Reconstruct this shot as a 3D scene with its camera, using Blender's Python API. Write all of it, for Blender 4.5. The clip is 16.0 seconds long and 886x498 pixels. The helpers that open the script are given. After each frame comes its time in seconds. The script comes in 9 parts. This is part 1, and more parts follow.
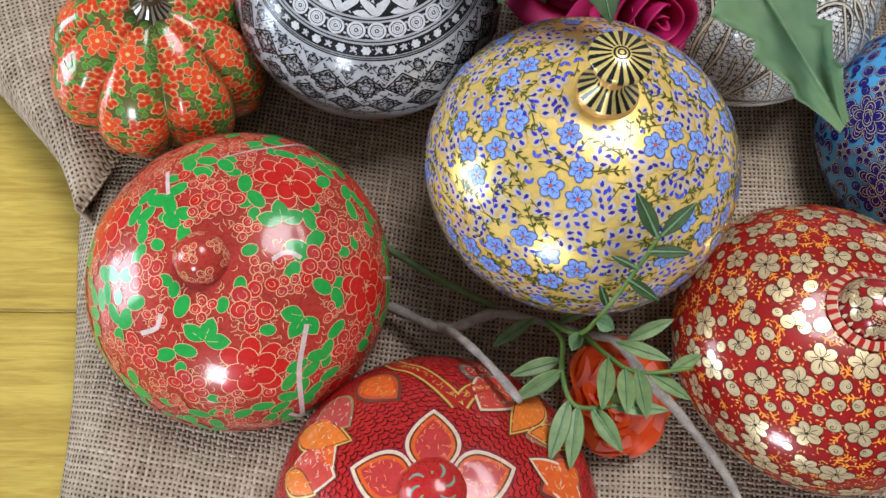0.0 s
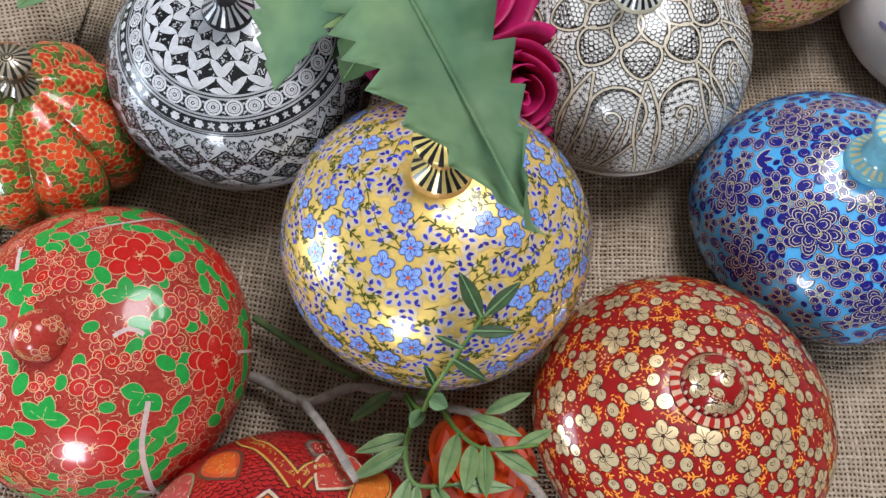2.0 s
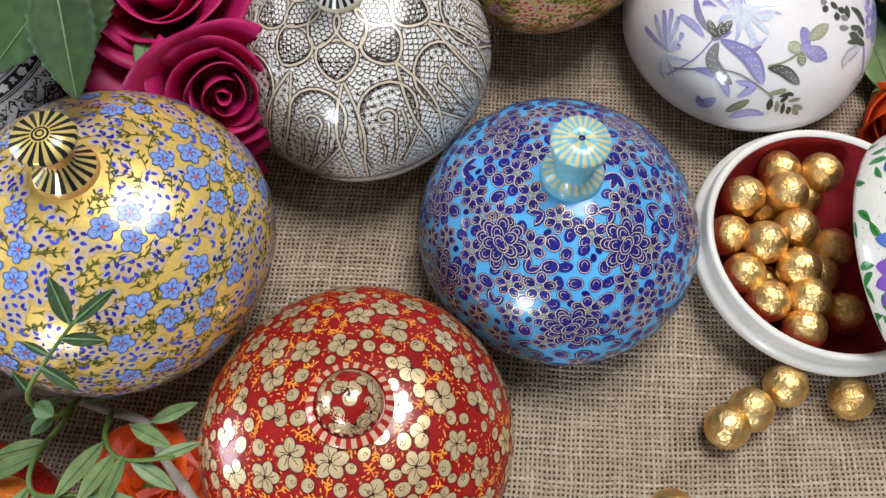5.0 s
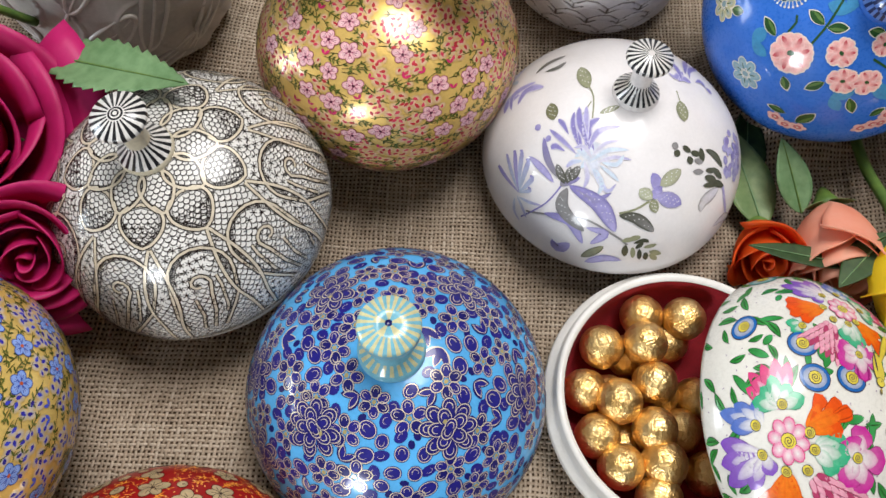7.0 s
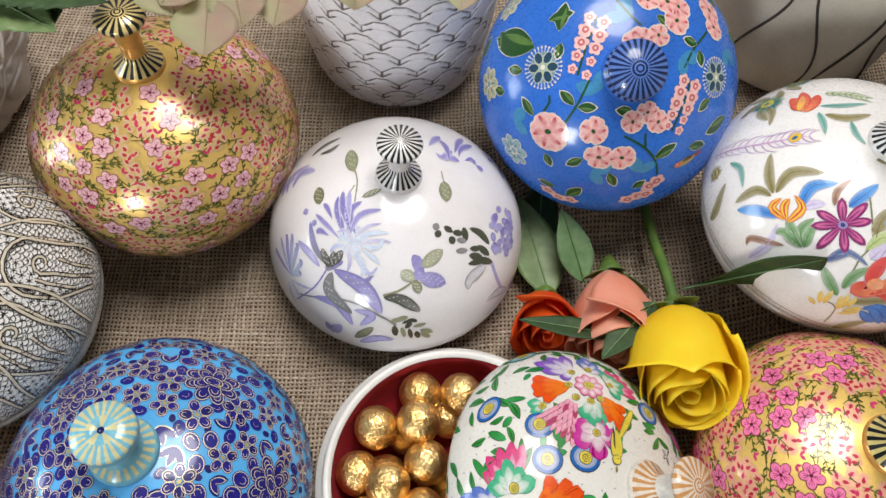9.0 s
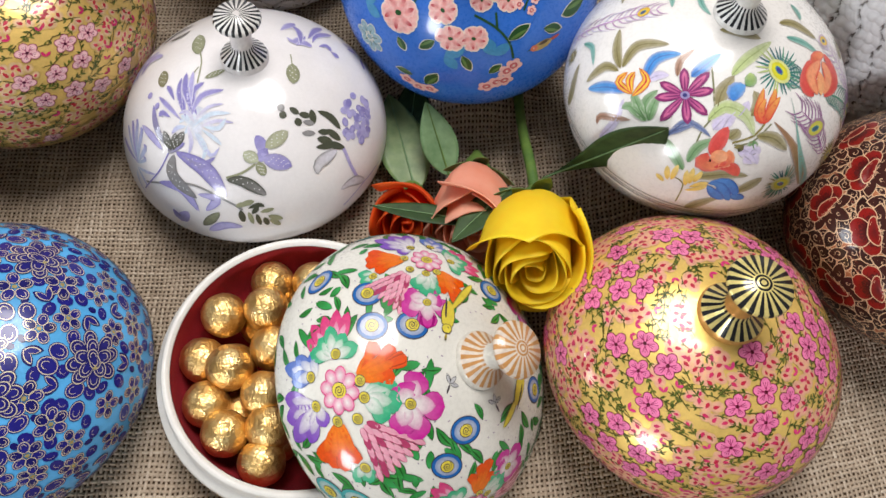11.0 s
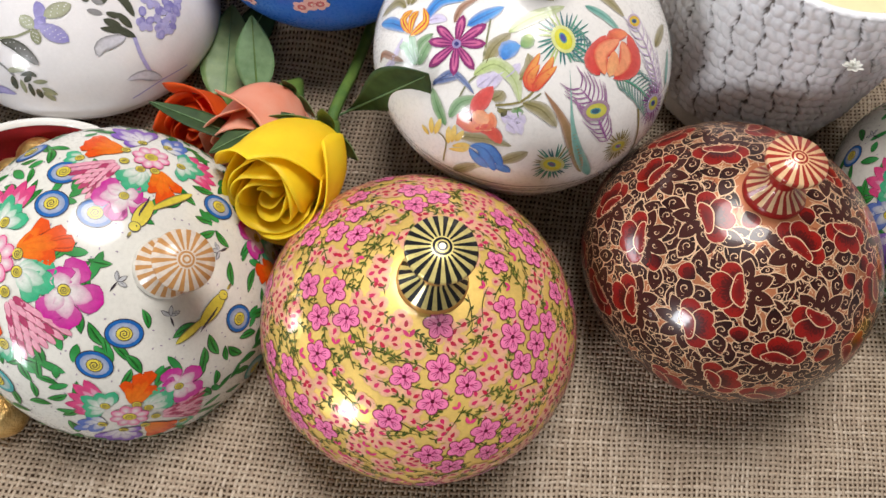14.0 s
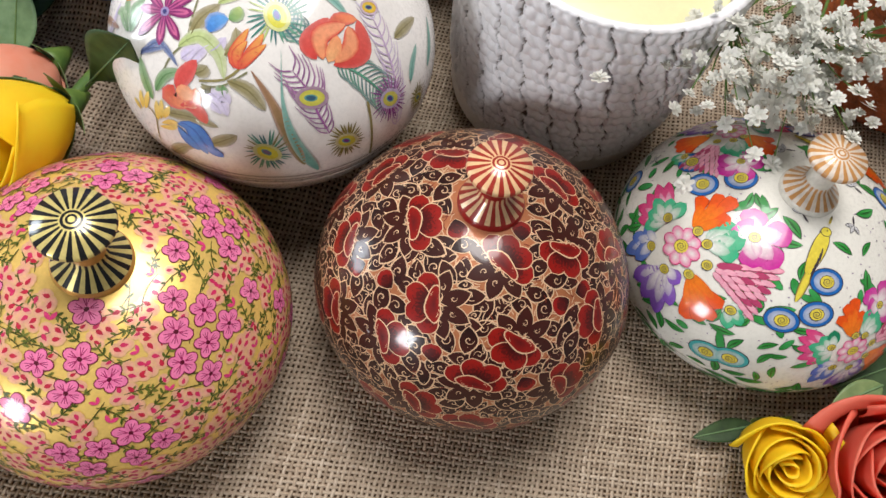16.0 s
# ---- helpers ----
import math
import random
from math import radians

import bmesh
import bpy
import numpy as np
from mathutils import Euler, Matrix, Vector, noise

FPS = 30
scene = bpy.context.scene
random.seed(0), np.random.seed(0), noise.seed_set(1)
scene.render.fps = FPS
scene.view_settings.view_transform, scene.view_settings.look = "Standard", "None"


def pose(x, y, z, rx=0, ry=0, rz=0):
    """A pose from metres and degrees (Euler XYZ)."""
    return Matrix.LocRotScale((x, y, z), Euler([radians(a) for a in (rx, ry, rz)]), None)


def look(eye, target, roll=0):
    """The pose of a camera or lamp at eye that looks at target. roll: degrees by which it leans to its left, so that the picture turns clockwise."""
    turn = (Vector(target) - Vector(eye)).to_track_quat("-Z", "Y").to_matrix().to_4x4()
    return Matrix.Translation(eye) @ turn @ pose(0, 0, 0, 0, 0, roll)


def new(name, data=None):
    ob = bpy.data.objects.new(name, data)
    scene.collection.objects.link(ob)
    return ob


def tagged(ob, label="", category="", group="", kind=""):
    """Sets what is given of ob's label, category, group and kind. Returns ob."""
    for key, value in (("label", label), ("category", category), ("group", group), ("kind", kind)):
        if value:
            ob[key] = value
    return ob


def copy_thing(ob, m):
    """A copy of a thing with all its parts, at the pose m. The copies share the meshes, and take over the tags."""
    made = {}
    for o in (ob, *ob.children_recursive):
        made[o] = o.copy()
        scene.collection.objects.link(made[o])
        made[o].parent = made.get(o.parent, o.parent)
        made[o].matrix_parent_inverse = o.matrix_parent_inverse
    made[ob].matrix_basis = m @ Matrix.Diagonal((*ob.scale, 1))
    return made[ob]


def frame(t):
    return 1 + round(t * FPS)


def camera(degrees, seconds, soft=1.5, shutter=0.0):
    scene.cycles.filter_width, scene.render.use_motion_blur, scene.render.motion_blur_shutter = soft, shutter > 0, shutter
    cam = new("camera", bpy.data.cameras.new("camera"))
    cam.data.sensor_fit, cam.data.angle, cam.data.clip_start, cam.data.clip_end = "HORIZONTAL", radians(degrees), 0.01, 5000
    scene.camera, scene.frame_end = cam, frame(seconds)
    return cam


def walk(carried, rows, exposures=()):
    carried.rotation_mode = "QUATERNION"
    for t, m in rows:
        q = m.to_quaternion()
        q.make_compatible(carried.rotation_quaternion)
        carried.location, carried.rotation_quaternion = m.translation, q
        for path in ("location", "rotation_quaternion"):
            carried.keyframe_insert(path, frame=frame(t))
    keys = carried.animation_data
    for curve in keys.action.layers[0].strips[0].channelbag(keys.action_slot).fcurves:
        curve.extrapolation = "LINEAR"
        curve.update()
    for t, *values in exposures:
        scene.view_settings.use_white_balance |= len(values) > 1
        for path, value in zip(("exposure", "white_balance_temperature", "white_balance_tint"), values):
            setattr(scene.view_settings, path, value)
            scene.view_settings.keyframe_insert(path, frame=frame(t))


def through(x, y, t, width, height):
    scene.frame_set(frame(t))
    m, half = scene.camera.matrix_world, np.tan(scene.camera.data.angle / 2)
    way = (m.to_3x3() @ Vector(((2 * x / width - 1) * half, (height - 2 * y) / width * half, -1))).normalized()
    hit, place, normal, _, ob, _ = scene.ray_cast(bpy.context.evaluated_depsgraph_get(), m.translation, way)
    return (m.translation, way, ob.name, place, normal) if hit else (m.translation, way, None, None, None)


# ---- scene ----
cam = camera(58.5, 16.0)
METRES, EYE, TILT, LEAN, TURN = 0.70, 0.3329, -70.0, -2.7, 0.0
ROWS = [
    (0.0, 0.0, 0.0, 0.0, 0.0, 0.0, 0.0),
    (0.5, 0.0101, 0.002, 0.018, -0.34, 0.9, 0.21),
    (1.0, 0.0236, 0.0035, 0.0326, -0.58, 1.77, 0.53),
    (1.5, 0.0439, 0.0013, 0.0284, -0.58, 2.73, 0.65),
    (2.0, 0.0803, -0.0022, 0.0159, 0.09, 3.22, 0.12),
    (2.5, 0.1163, -0.003, 0.0195, 1.05, 3.11, -0.81),
    (3.0, 0.1475, 0.0065, 0.0069, 1.91, 2.49, -1.54),
    (3.5, 0.1839, 0.0119, -0.0074, 2.38, 1.86, -2.03),
    (6.0, 0.3152, 0.0292, 0.0663, 1.77, 4.24, -1.54),
    (6.5, 0.3343, 0.0423, 0.0848, 1.39, 4.8, -1.32),
    (7.0, 0.3558, 0.0459, 0.1032, 1.04, 5.36, -1.07),
    (7.5, 0.3782, 0.0378, 0.1178, 0.79, 5.99, -0.69),
    (8.0, 0.4068, 0.0332, 0.1329, 0.42, 6.77, -0.12),
    (8.5, 0.4401, 0.0358, 0.1377, -0.34, 7.3, 0.66),
    (9.0, 0.4747, 0.0383, 0.1337, -0.99, 7.54, 1.38),
    (9.5, 0.505, 0.0395, 0.1181, -1.42, 7.57, 1.86),
    (10.0, 0.5275, 0.0454, 0.1, -1.61, 7.15, 2.16),
    (12.5, 0.6138, 0.0616, 0.0502, -1.63, 6.34, -0.71),
    (13.0, 0.6534, 0.0717, 0.0624, 0.02, 5.86, -5.1),
    (13.5, 0.6992, 0.0776, 0.0593, 1.21, 5.7, -8.64),
    (14.0, 0.7354, 0.083, 0.0583, 1.67, 5.87, -11.42),
    (14.5, 0.78, 0.0939, 0.0606, 1.69, 6.47, -13.67),
    (15.0, 0.8047, 0.1015, 0.0642, 1.53, 7.0, -15.41),
    (15.5, 0.8423, 0.114, 0.072, 1.21, 7.67, -16.47),
    (16.0, 0.8743, 0.1206, 0.0822, 0.6, 8.14, -16.61),
]
walk(cam, [(t, pose(0, 0, EYE, TILT, LEAN, TURN) @ pose(METRES * x, METRES * y, METRES * z, 90 + pitch, roll, yaw)) for t, x, y, z, yaw, pitch, roll in ROWS],
     [(0.0, 0.0, 6000, 10), (3.5, 0.0, 6100, 10), (7.0, -0.02, 6380, 10), (9.0, -0.10, 6420, 10), (12.5, 0.0, 6480, 11), (16.0, 0.06, 6500, 11)])

# ---- light: a closed room with a ceiling lamp behind the table and windows in front and at the side ----
world = bpy.data.worlds.new("world")
scene.world = world
world.use_nodes = True
world.node_tree.nodes["Background"].inputs[0].default_value = (0.75, 0.85, 1.0, 1)
world.node_tree.nodes["Background"].inputs[1].default_value = 0.6


def area_lamp(name, eye, target, sx, sy, watts, colour, shape="RECTANGLE"):
    data = bpy.data.lights.new(name, "AREA")
    data.shape, data.size, data.size_y, data.energy, data.color = shape, sx, sy, watts, colour
    ob = new(name, data)
    ob.matrix_world = look(eye, target)
    return ob


area_lamp("ceiling_lamp_light", (0.50, 0.66, 1.70), (0.42, 0.20, 0), 0.90, 0.90, 36, (1.0, 0.97, 0.94), "DISK")
area_lamp("front_window_light", (-0.75, -2.12, 0.80), (0.25, 0.2, 0.05), 0.46, 0.60, 33, (0.93, 0.97, 1.0))
area_lamp("side_window_light", (-2.12, 0.10, 0.45), (0.0, 0.1, 0.05), 0.8, 0.9, 36, (0.84, 0.93, 1.0))

# ---- materials ----
class Nodes:
    """Short hand for one node material."""

    def __init__(self, name):
        self.m = bpy.data.materials.new(name)
        self.m.use_nodes = True
        self.t = self.m.node_tree
        self.b = self.t.nodes["Principled BSDF"]

    def add(self, kind, **values):
        n = self.t.nodes.new(kind)
        for key, v in values.items():
            if key in n.inputs:
                n.inputs[key].default_value = v
        return n

    def link(self, a, b):
        self.t.links.new(a, b)

    def coords(self, scale=1.0, space="Object"):
        n = self.t.nodes.new("ShaderNodeTexCoord")
        m = self.t.nodes.new("ShaderNodeMapping")
        m.inputs["Scale"].default_value = (scale,) * 3 if not isinstance(scale, tuple) else scale
        self.link(n.outputs[space], m.inputs["Vector"])
        return m.outputs["Vector"]

    def noise(self, scale, detail=4.0, rough=0.6, vector=None, distortion=0.0):
        n = self.add("ShaderNodeTexNoise", Scale=scale, Detail=detail, Roughness=rough, Distortion=distortion)
        self.link(vector if vector is not None else self.coords(), n.inputs["Vector"])
        return n.outputs["Fac"]

    def ramp(self, fac, *stops):
        n = self.t.nodes.new("ShaderNodeValToRGB")
        e = n.color_ramp.elements
        while len(e) < len(stops):
            e.new(0.5)
        for el, (p, c) in zip(e, stops):
            el.position, el.color = p, (*c, 1) if len(c) == 3 else c
        self.link(fac, n.inputs[0])
        return n.outputs[0]

    def math(self, op, a, b=0.0, c=0.0):
        n = self.t.nodes.new("ShaderNodeMath")
        n.operation = op
        for i, v in enumerate((a, b, c)):
            if isinstance(v, (int, float)):
                n.inputs[i].default_value = v
            else:
                self.link(v, n.inputs[i])
        return n.outputs[0]

    def mix(self, fac, a, b, blend="MIX"):
        n = self.t.nodes.new("ShaderNodeMix")
        n.data_type, n.blend_type = "RGBA", blend
        for sock, v in ((n.inputs[0], fac), (n.inputs[6], a), (n.inputs[7], b)):
            if isinstance(v, (int, float)):
                sock.default_value = v
            elif isinstance(v, tuple):
                sock.default_value = (*v, 1)
            else:
                self.link(v, sock)
        return n.outputs[2]

    def bump(self, height, strength=0.3, distance=0.001):
        n = self.add("ShaderNodeBump", Strength=strength, Distance=distance)
        self.link(height, n.inputs["Height"])
        self.link(n.outputs[0], self.b.inputs["Normal"])
        return n

    def set(self, **values):
        for key, v in values.items():
            s = self.b.inputs[key.replace("_", " ")]
            if isinstance(v, (int, float)):
                s.default_value = v
            elif isinstance(v, tuple):
                s.default_value = (*v, 1)
            else:
                self.link(v, s)
        return self.m


def lacquer(name, colour, metal=0.0, rough=0.3, spread=0.12, coat=1.0):
    """Hand-lacquered paint ground: soft blotches, fine brush grain, a glossy uneven coat."""
    n = Nodes(name)
    big, fine = n.noise(35, 3), n.noise(700, 3, 0.7)
    dark = tuple(c * (1 - spread * 1.6) for c in colour)
    light = tuple(min(1, c * (1 + spread)) for c in colour)
    col = n.ramp(n.math("ADD", n.math("MULTIPLY", big, 0.7), n.math("MULTIPLY", fine, 0.3)), (0.35, dark), (0.65, light))
    n.bump(n.math("ADD", n.math("MULTIPLY", n.noise(90, 2), 1.0), n.math("MULTIPLY", fine, 0.12)), 0.16, 0.0006)
    return n.set(Base_Color=col, Metallic=metal, Roughness=n.math("ADD", n.math("MULTIPLY", fine, 0.12), rough - 0.06),
                 Specular_IOR_Level=0.2, Coat_Weight=coat * 0.5, Coat_Roughness=0.09)


def paint_material():
    """Painted ornament: its colour and its share of gold lie in the mesh's colour attribute."""
    n = Nodes("ornament_paint")
    a = n.add("ShaderNodeVertexColor")
    a.layer_name = "paint"
    fine = n.noise(900, 3, 0.7)
    col = n.mix(0.35, a.outputs["Color"], n.ramp(fine, (0.3, (0.62, 0.62, 0.62)), (0.7, (1, 1, 1))), "MULTIPLY")
    # uneven thickness of the hand-laid paint
    col = n.mix(0.45, col, n.ramp(n.noise(420, 3, 0.55), (0.32, (0.66, 0.64, 0.66)), (0.62, (1, 1, 1))), "MULTIPLY")
    n.bump(n.noise(90, 2), 0.12, 0.0006)
    return n.set(Base_Color=col, Metallic=n.math("SUBTRACT", 1.0, a.outputs["Alpha"]),
                 Roughness=n.math("ADD", n.math("MULTIPLY", fine, 0.12), 0.24), Specular_IOR_Level=0.2, Coat_Weight=0.5, Coat_Roughness=0.09)


PAINT = paint_material()


def plain(name, colour, rough=0.5, spread=0.12, scale=60, bump=0.2, metal=0.0, dist=0.001, **more):
    n = Nodes(name)
    f = n.math("ADD", n.math("MULTIPLY", n.noise(scale, 4), 0.6), n.math("MULTIPLY", n.noise(scale * 12, 3), 0.4))
    col = n.ramp(f, (0.3, tuple(c * (1 - spread * 1.5) for c in colour)), (0.7, tuple(min(1, c * (1 + spread)) for c in colour)))
    n.bump(f, bump, dist)
    return n.set(Base_Color=col, Roughness=rough, Metallic=metal, **more)

# ---- mesh helpers ----
TAU = 2 * math.pi


def mesh_of(name, verts, faces, material, smooth=True):
    me = bpy.data.meshes.new(name)
    me.from_pydata([tuple(v) for v in verts], [], faces)
    for m in (material if isinstance(material, list) else [material]):
        me.materials.append(m)
    if smooth:
        me.polygons.foreach_set("use_smooth", [True] * len(me.polygons))
    me.update()
    return me


def part(name, me, parent, label=""):
    ob = new(name, me)
    ob.parent = parent
    return tagged(ob, label)


def thing(name, place, label, category, group="", kind=""):
    ob = new(name)
    ob.empty_display_size = 0.01
    ob.matrix_world = place
    return tagged(ob, label, category, group, kind)


def tint(me, cols):
    """A colour for each corner of the mesh (alpha 1: paint, 0: gold)."""
    at = me.color_attributes.new("paint", "FLOAT_COLOR", "CORNER")
    at.data.foreach_set("color", np.asarray(cols, dtype=np.float32).ravel())


def lathe(name, profile, seg, material, colour=None, closed=True):
    """Turns (radius, height) pairs round z. colour(ring, segment) gives a face's rgba."""
    verts, faces, cols = [], [], []
    for r, z in profile:
        verts += [(r * math.cos(TAU * j / seg), r * math.sin(TAU * j / seg), z) for j in range(seg)]
    for i in range(len(profile) - 1):
        for j in range(seg):
            k = (j + 1) % seg
            faces.append((i * seg + j, i * seg + k, (i + 1) * seg + k, (i + 1) * seg + j))
            if colour:
                cols += [colour(i, j)] * 4
    if closed:
        for ring, flip in ((0, True), (len(profile) - 1, False)):
            f = [ring * seg + j for j in range(seg)]
            faces.append(tuple(reversed(f)) if flip else tuple(f))
            if colour:
                cols += [colour(min(ring, len(profile) - 2), 0)] * seg
    me = mesh_of(name, verts, faces, material)
    if colour:
        tint(me, cols)
    return me


class Surface:
    """The outside of a jar: half axes a (across), b (up) and low (down), with lobes and a hand-made unevenness."""

    def __init__(self, a, b, low, lobes=0, depth=0.0, seed=0, foot=0.9, power=2.0):
        self.a, self.b, self.low, self.lobes, self.depth, self.seed, self.foot, self.power = a, b, low, lobes, depth, seed, foot, power

    def place(self, d):
        th = np.arctan2(d[:, 1], d[:, 0])
        flat = np.hypot(d[:, 0], d[:, 1])
        if self.power != 2.0:
            s = (flat ** self.power + np.abs(d[:, 2]) ** self.power) ** (-1 / self.power)
            d = d * s[:, None]
            flat = flat * s
        k = np.ones(len(d))
        if self.lobes:
            k -= self.depth * np.minimum(1, flat * 1.3) * (1 - np.abs(np.cos(th * self.lobes / 2 + self.seed))) ** 2
        k *= 1 + 0.004 * np.sin(2 * th + self.seed) + 0.003 * np.sin(3 * th + 5 * d[:, 2] + self.seed * 2)
        z = np.where(d[:, 2] > 0, d[:, 2] * self.b, np.maximum(d[:, 2], -self.foot) * self.low)
        return np.c_[d[:, 0] * self.a * k, d[:, 1] * self.a * k, z * k]

    def normal(self, d):
        up = np.where(np.abs(d[:, 2:3]) < 0.9, np.array([[0, 0, 1.0]]), np.array([[1.0, 0, 0]]))
        u = np.cross(up, d)
        u /= np.linalg.norm(u, axis=1)[:, None]
        v = np.cross(d, u)
        e = 0.01
        n = np.cross(self.place(d + e * u) - self.place(d - e * u), self.place(d + e * v) - self.place(d - e * v))
        return n / np.linalg.norm(n, axis=1)[:, None]


def shell(name, surf, phi0, phi1, material, seg=128, rings=30, grow=0.0):
    """A stretch of a jar's wall from colatitude phi0 to phi1 (degrees), closed off inside."""
    dirs = []
    for i in range(rings + 1):
        ph = radians(phi0 + (phi1 - phi0) * i / rings)
        ph = max(ph, 0.004)
        dirs += [(math.sin(ph) * math.cos(TAU * j / seg), math.sin(ph) * math.sin(TAU * j / seg), math.cos(ph)) for j in range(seg)]
    d = np.array(dirs)
    p = surf.place(d)
    if grow:
        p = p + surf.normal(d) * grow
    faces = []
    for i in range(rings):
        for j in range(seg):
            k = (j + 1) % seg
            faces.append((i * seg + j, (i + 1) * seg + j, (i + 1) * seg + k, i * seg + k))
    faces.append(tuple(range(seg)))
    faces.append(tuple(reversed(range(rings * seg, rings * seg + seg))))
    me = mesh_of(name, p, faces, material)
    for f in me.polygons[-2:]:
        f.use_smooth = False
    return me


# ---- brush work: motifs of flat paint that follow a jar's wall ----
def rgb(r, g, b, gold=0.0):
    return (r, g, b, 1 - gold)


class Motif:
    """Dabs and strokes in a plane, in millimetres."""

    def __init__(self):
        self.p, self.f, self.c, self.l = [], [], [], []

    def outline(self, ring, mid, col, lay, col2=None):
        """A filled shape: ring of (x, y) round its middle; col2 is the colour of the middle."""
        n, o = len(ring), len(self.p)
        col2 = col2 or col
        far = max(math.hypot(x - mid[0], y - mid[1]) for x, y in ring)
        k = max(2, math.ceil(far / 2.6))
        for q in range(k):
            t = q / k
            self.p += [(x + (mid[0] - x) * t, y + (mid[1] - y) * t) for x, y in ring]
            self.c += [tuple(a + (b - a) * t for a, b in zip(col, col2))] * n
        self.p.append(mid)
        self.c.append(col2)
        self.l += [lay] * (k * n + 1)
        for q in range(k):
            for i in range(n):
                j = (i + 1) % n
                if q < k - 1:
                    self.f.append((o + q * n + i, o + q * n + j, o + (q + 1) * n + j, o + (q + 1) * n + i))
                else:
                    self.f.append((o + q * n + i, o + q * n + j, o + k * n))
        return self

    def blob(self, x, y, rx, ry, rot, col, lay=0, col2=None, n=12):
        c, s = math.cos(rot), math.sin(rot)
        ring = []
        for i in range(n):
            u, v = rx * math.cos(TAU * i / n), ry * math.sin(TAU * i / n)
            ring.append((x + u * c - v * s, y + u * s + v * c))
        return self.outline(ring, (x, y), col, lay, col2)

    def leaf(self, x, y, length, width, rot, col, lay=0, col2=None, n=7, fat=0.5, bend=0.0, sharp=0.8):
        """A pointed dab from (x, y) in the direction rot; fat: where it is widest; col2: at its root."""
        c, s = math.cos(rot), math.sin(rot)
        side = []
        for i in range(n + 1):
            t = i / n
            w = width / 2 * math.sin(math.pi * t ** (math.log(0.5) / math.log(fat))) ** sharp if 0 < t < 1 else 0
            side.append((t * length, w, bend * length * math.sin(math.pi * t)))
        ring = [(u, b - w) for u, w, b in side] + [(u, w + b) for u, w, b in reversed(side[1:-1])]
        ring = [(x + u * c - v * s, y + u * s + v * c) for u, v in ring]
        o, m = len(self.p), len(ring)
        self.outline(ring, (x + length * fat * c, y + length * fat * s), col, lay)
        if col2:
            for q in range(o, len(self.p)):
                t = ((self.p[q][0] - x) * c + (self.p[q][1] - y) * s) / length
                self.c[q] = tuple(a + (b - a) * min(1, max(0, 1.3 * t)) for a, b in zip(col2, col))
        return self

    def line(self, pts, width, col, lay=1, taper=True, closed=False):
        width = 0.14 + width if width < 0.05 else width + 0.20 if width < 0.9 else width * 1.1
        n, o = len(pts), len(self.p)
        for i, (x, y) in enumerate(pts):
            a = pts[(i - 1) % n] if closed or i else pts[0]
            b = pts[(i + 1) % n] if closed or i < n - 1 else pts[-1]
            dx, dy = b[0] - a[0], b[1] - a[1]
            d = math.hypot(dx, dy) or 1
            w = width / 2 * (1 if closed or not taper else 0.35 + 0.65 * math.sin(math.pi * min(1, max(0, (i + 0.5) / n))))
            self.p += [(x - dy / d * w, y + dx / d * w), (x + dy / d * w, y - dx / d * w)]
        self.c += [col] * (2 * n)
        self.l += [lay] * (2 * n)
        for i in range(n if closed else n - 1):
            k = (i + 1) % n
            self.f.append((o + 2 * i, o + 2 * i + 1, o + 2 * k + 1, o + 2 * k))
        return self

    def circle(self, x, y, rx, ry, rot, width, col, lay=1, n=14, part=1.0, start=0.0):
        c, s = math.cos(rot), math.sin(rot)
        pts = []
        for i in range(n if part == 1.0 else n + 1):
            t = start + TAU * part * i / n
            u, v = rx * math.cos(t), ry * math.sin(t)
            pts.append((x + u * c - v * s, y + u * s + v * c))
        return self.line(pts, width, col, lay, taper=part < 1, closed=part == 1.0)

    def spiral(self, x, y, r, turns, rot, width, col, lay=1, n=16):
        return self.line([(x + r * i / n * math.cos(rot + TAU * turns * i / n), y + r * i / n * math.sin(rot + TAU * turns * i / n))
                          for i in range(n + 1)], width, col, lay)

    def curve(self, x, y, rot, length, bend, width, col, lay=1, n=8):
        """A brush stroke that bends by so many radians on its way."""
        pts, a = [(x, y)], rot
        for _ in range(n):
            x, y = x + length / n * math.cos(a), y + length / n * math.sin(a)
            a += bend / n
            pts.append((x, y))
        self.line(pts, width, col, lay)
        return pts


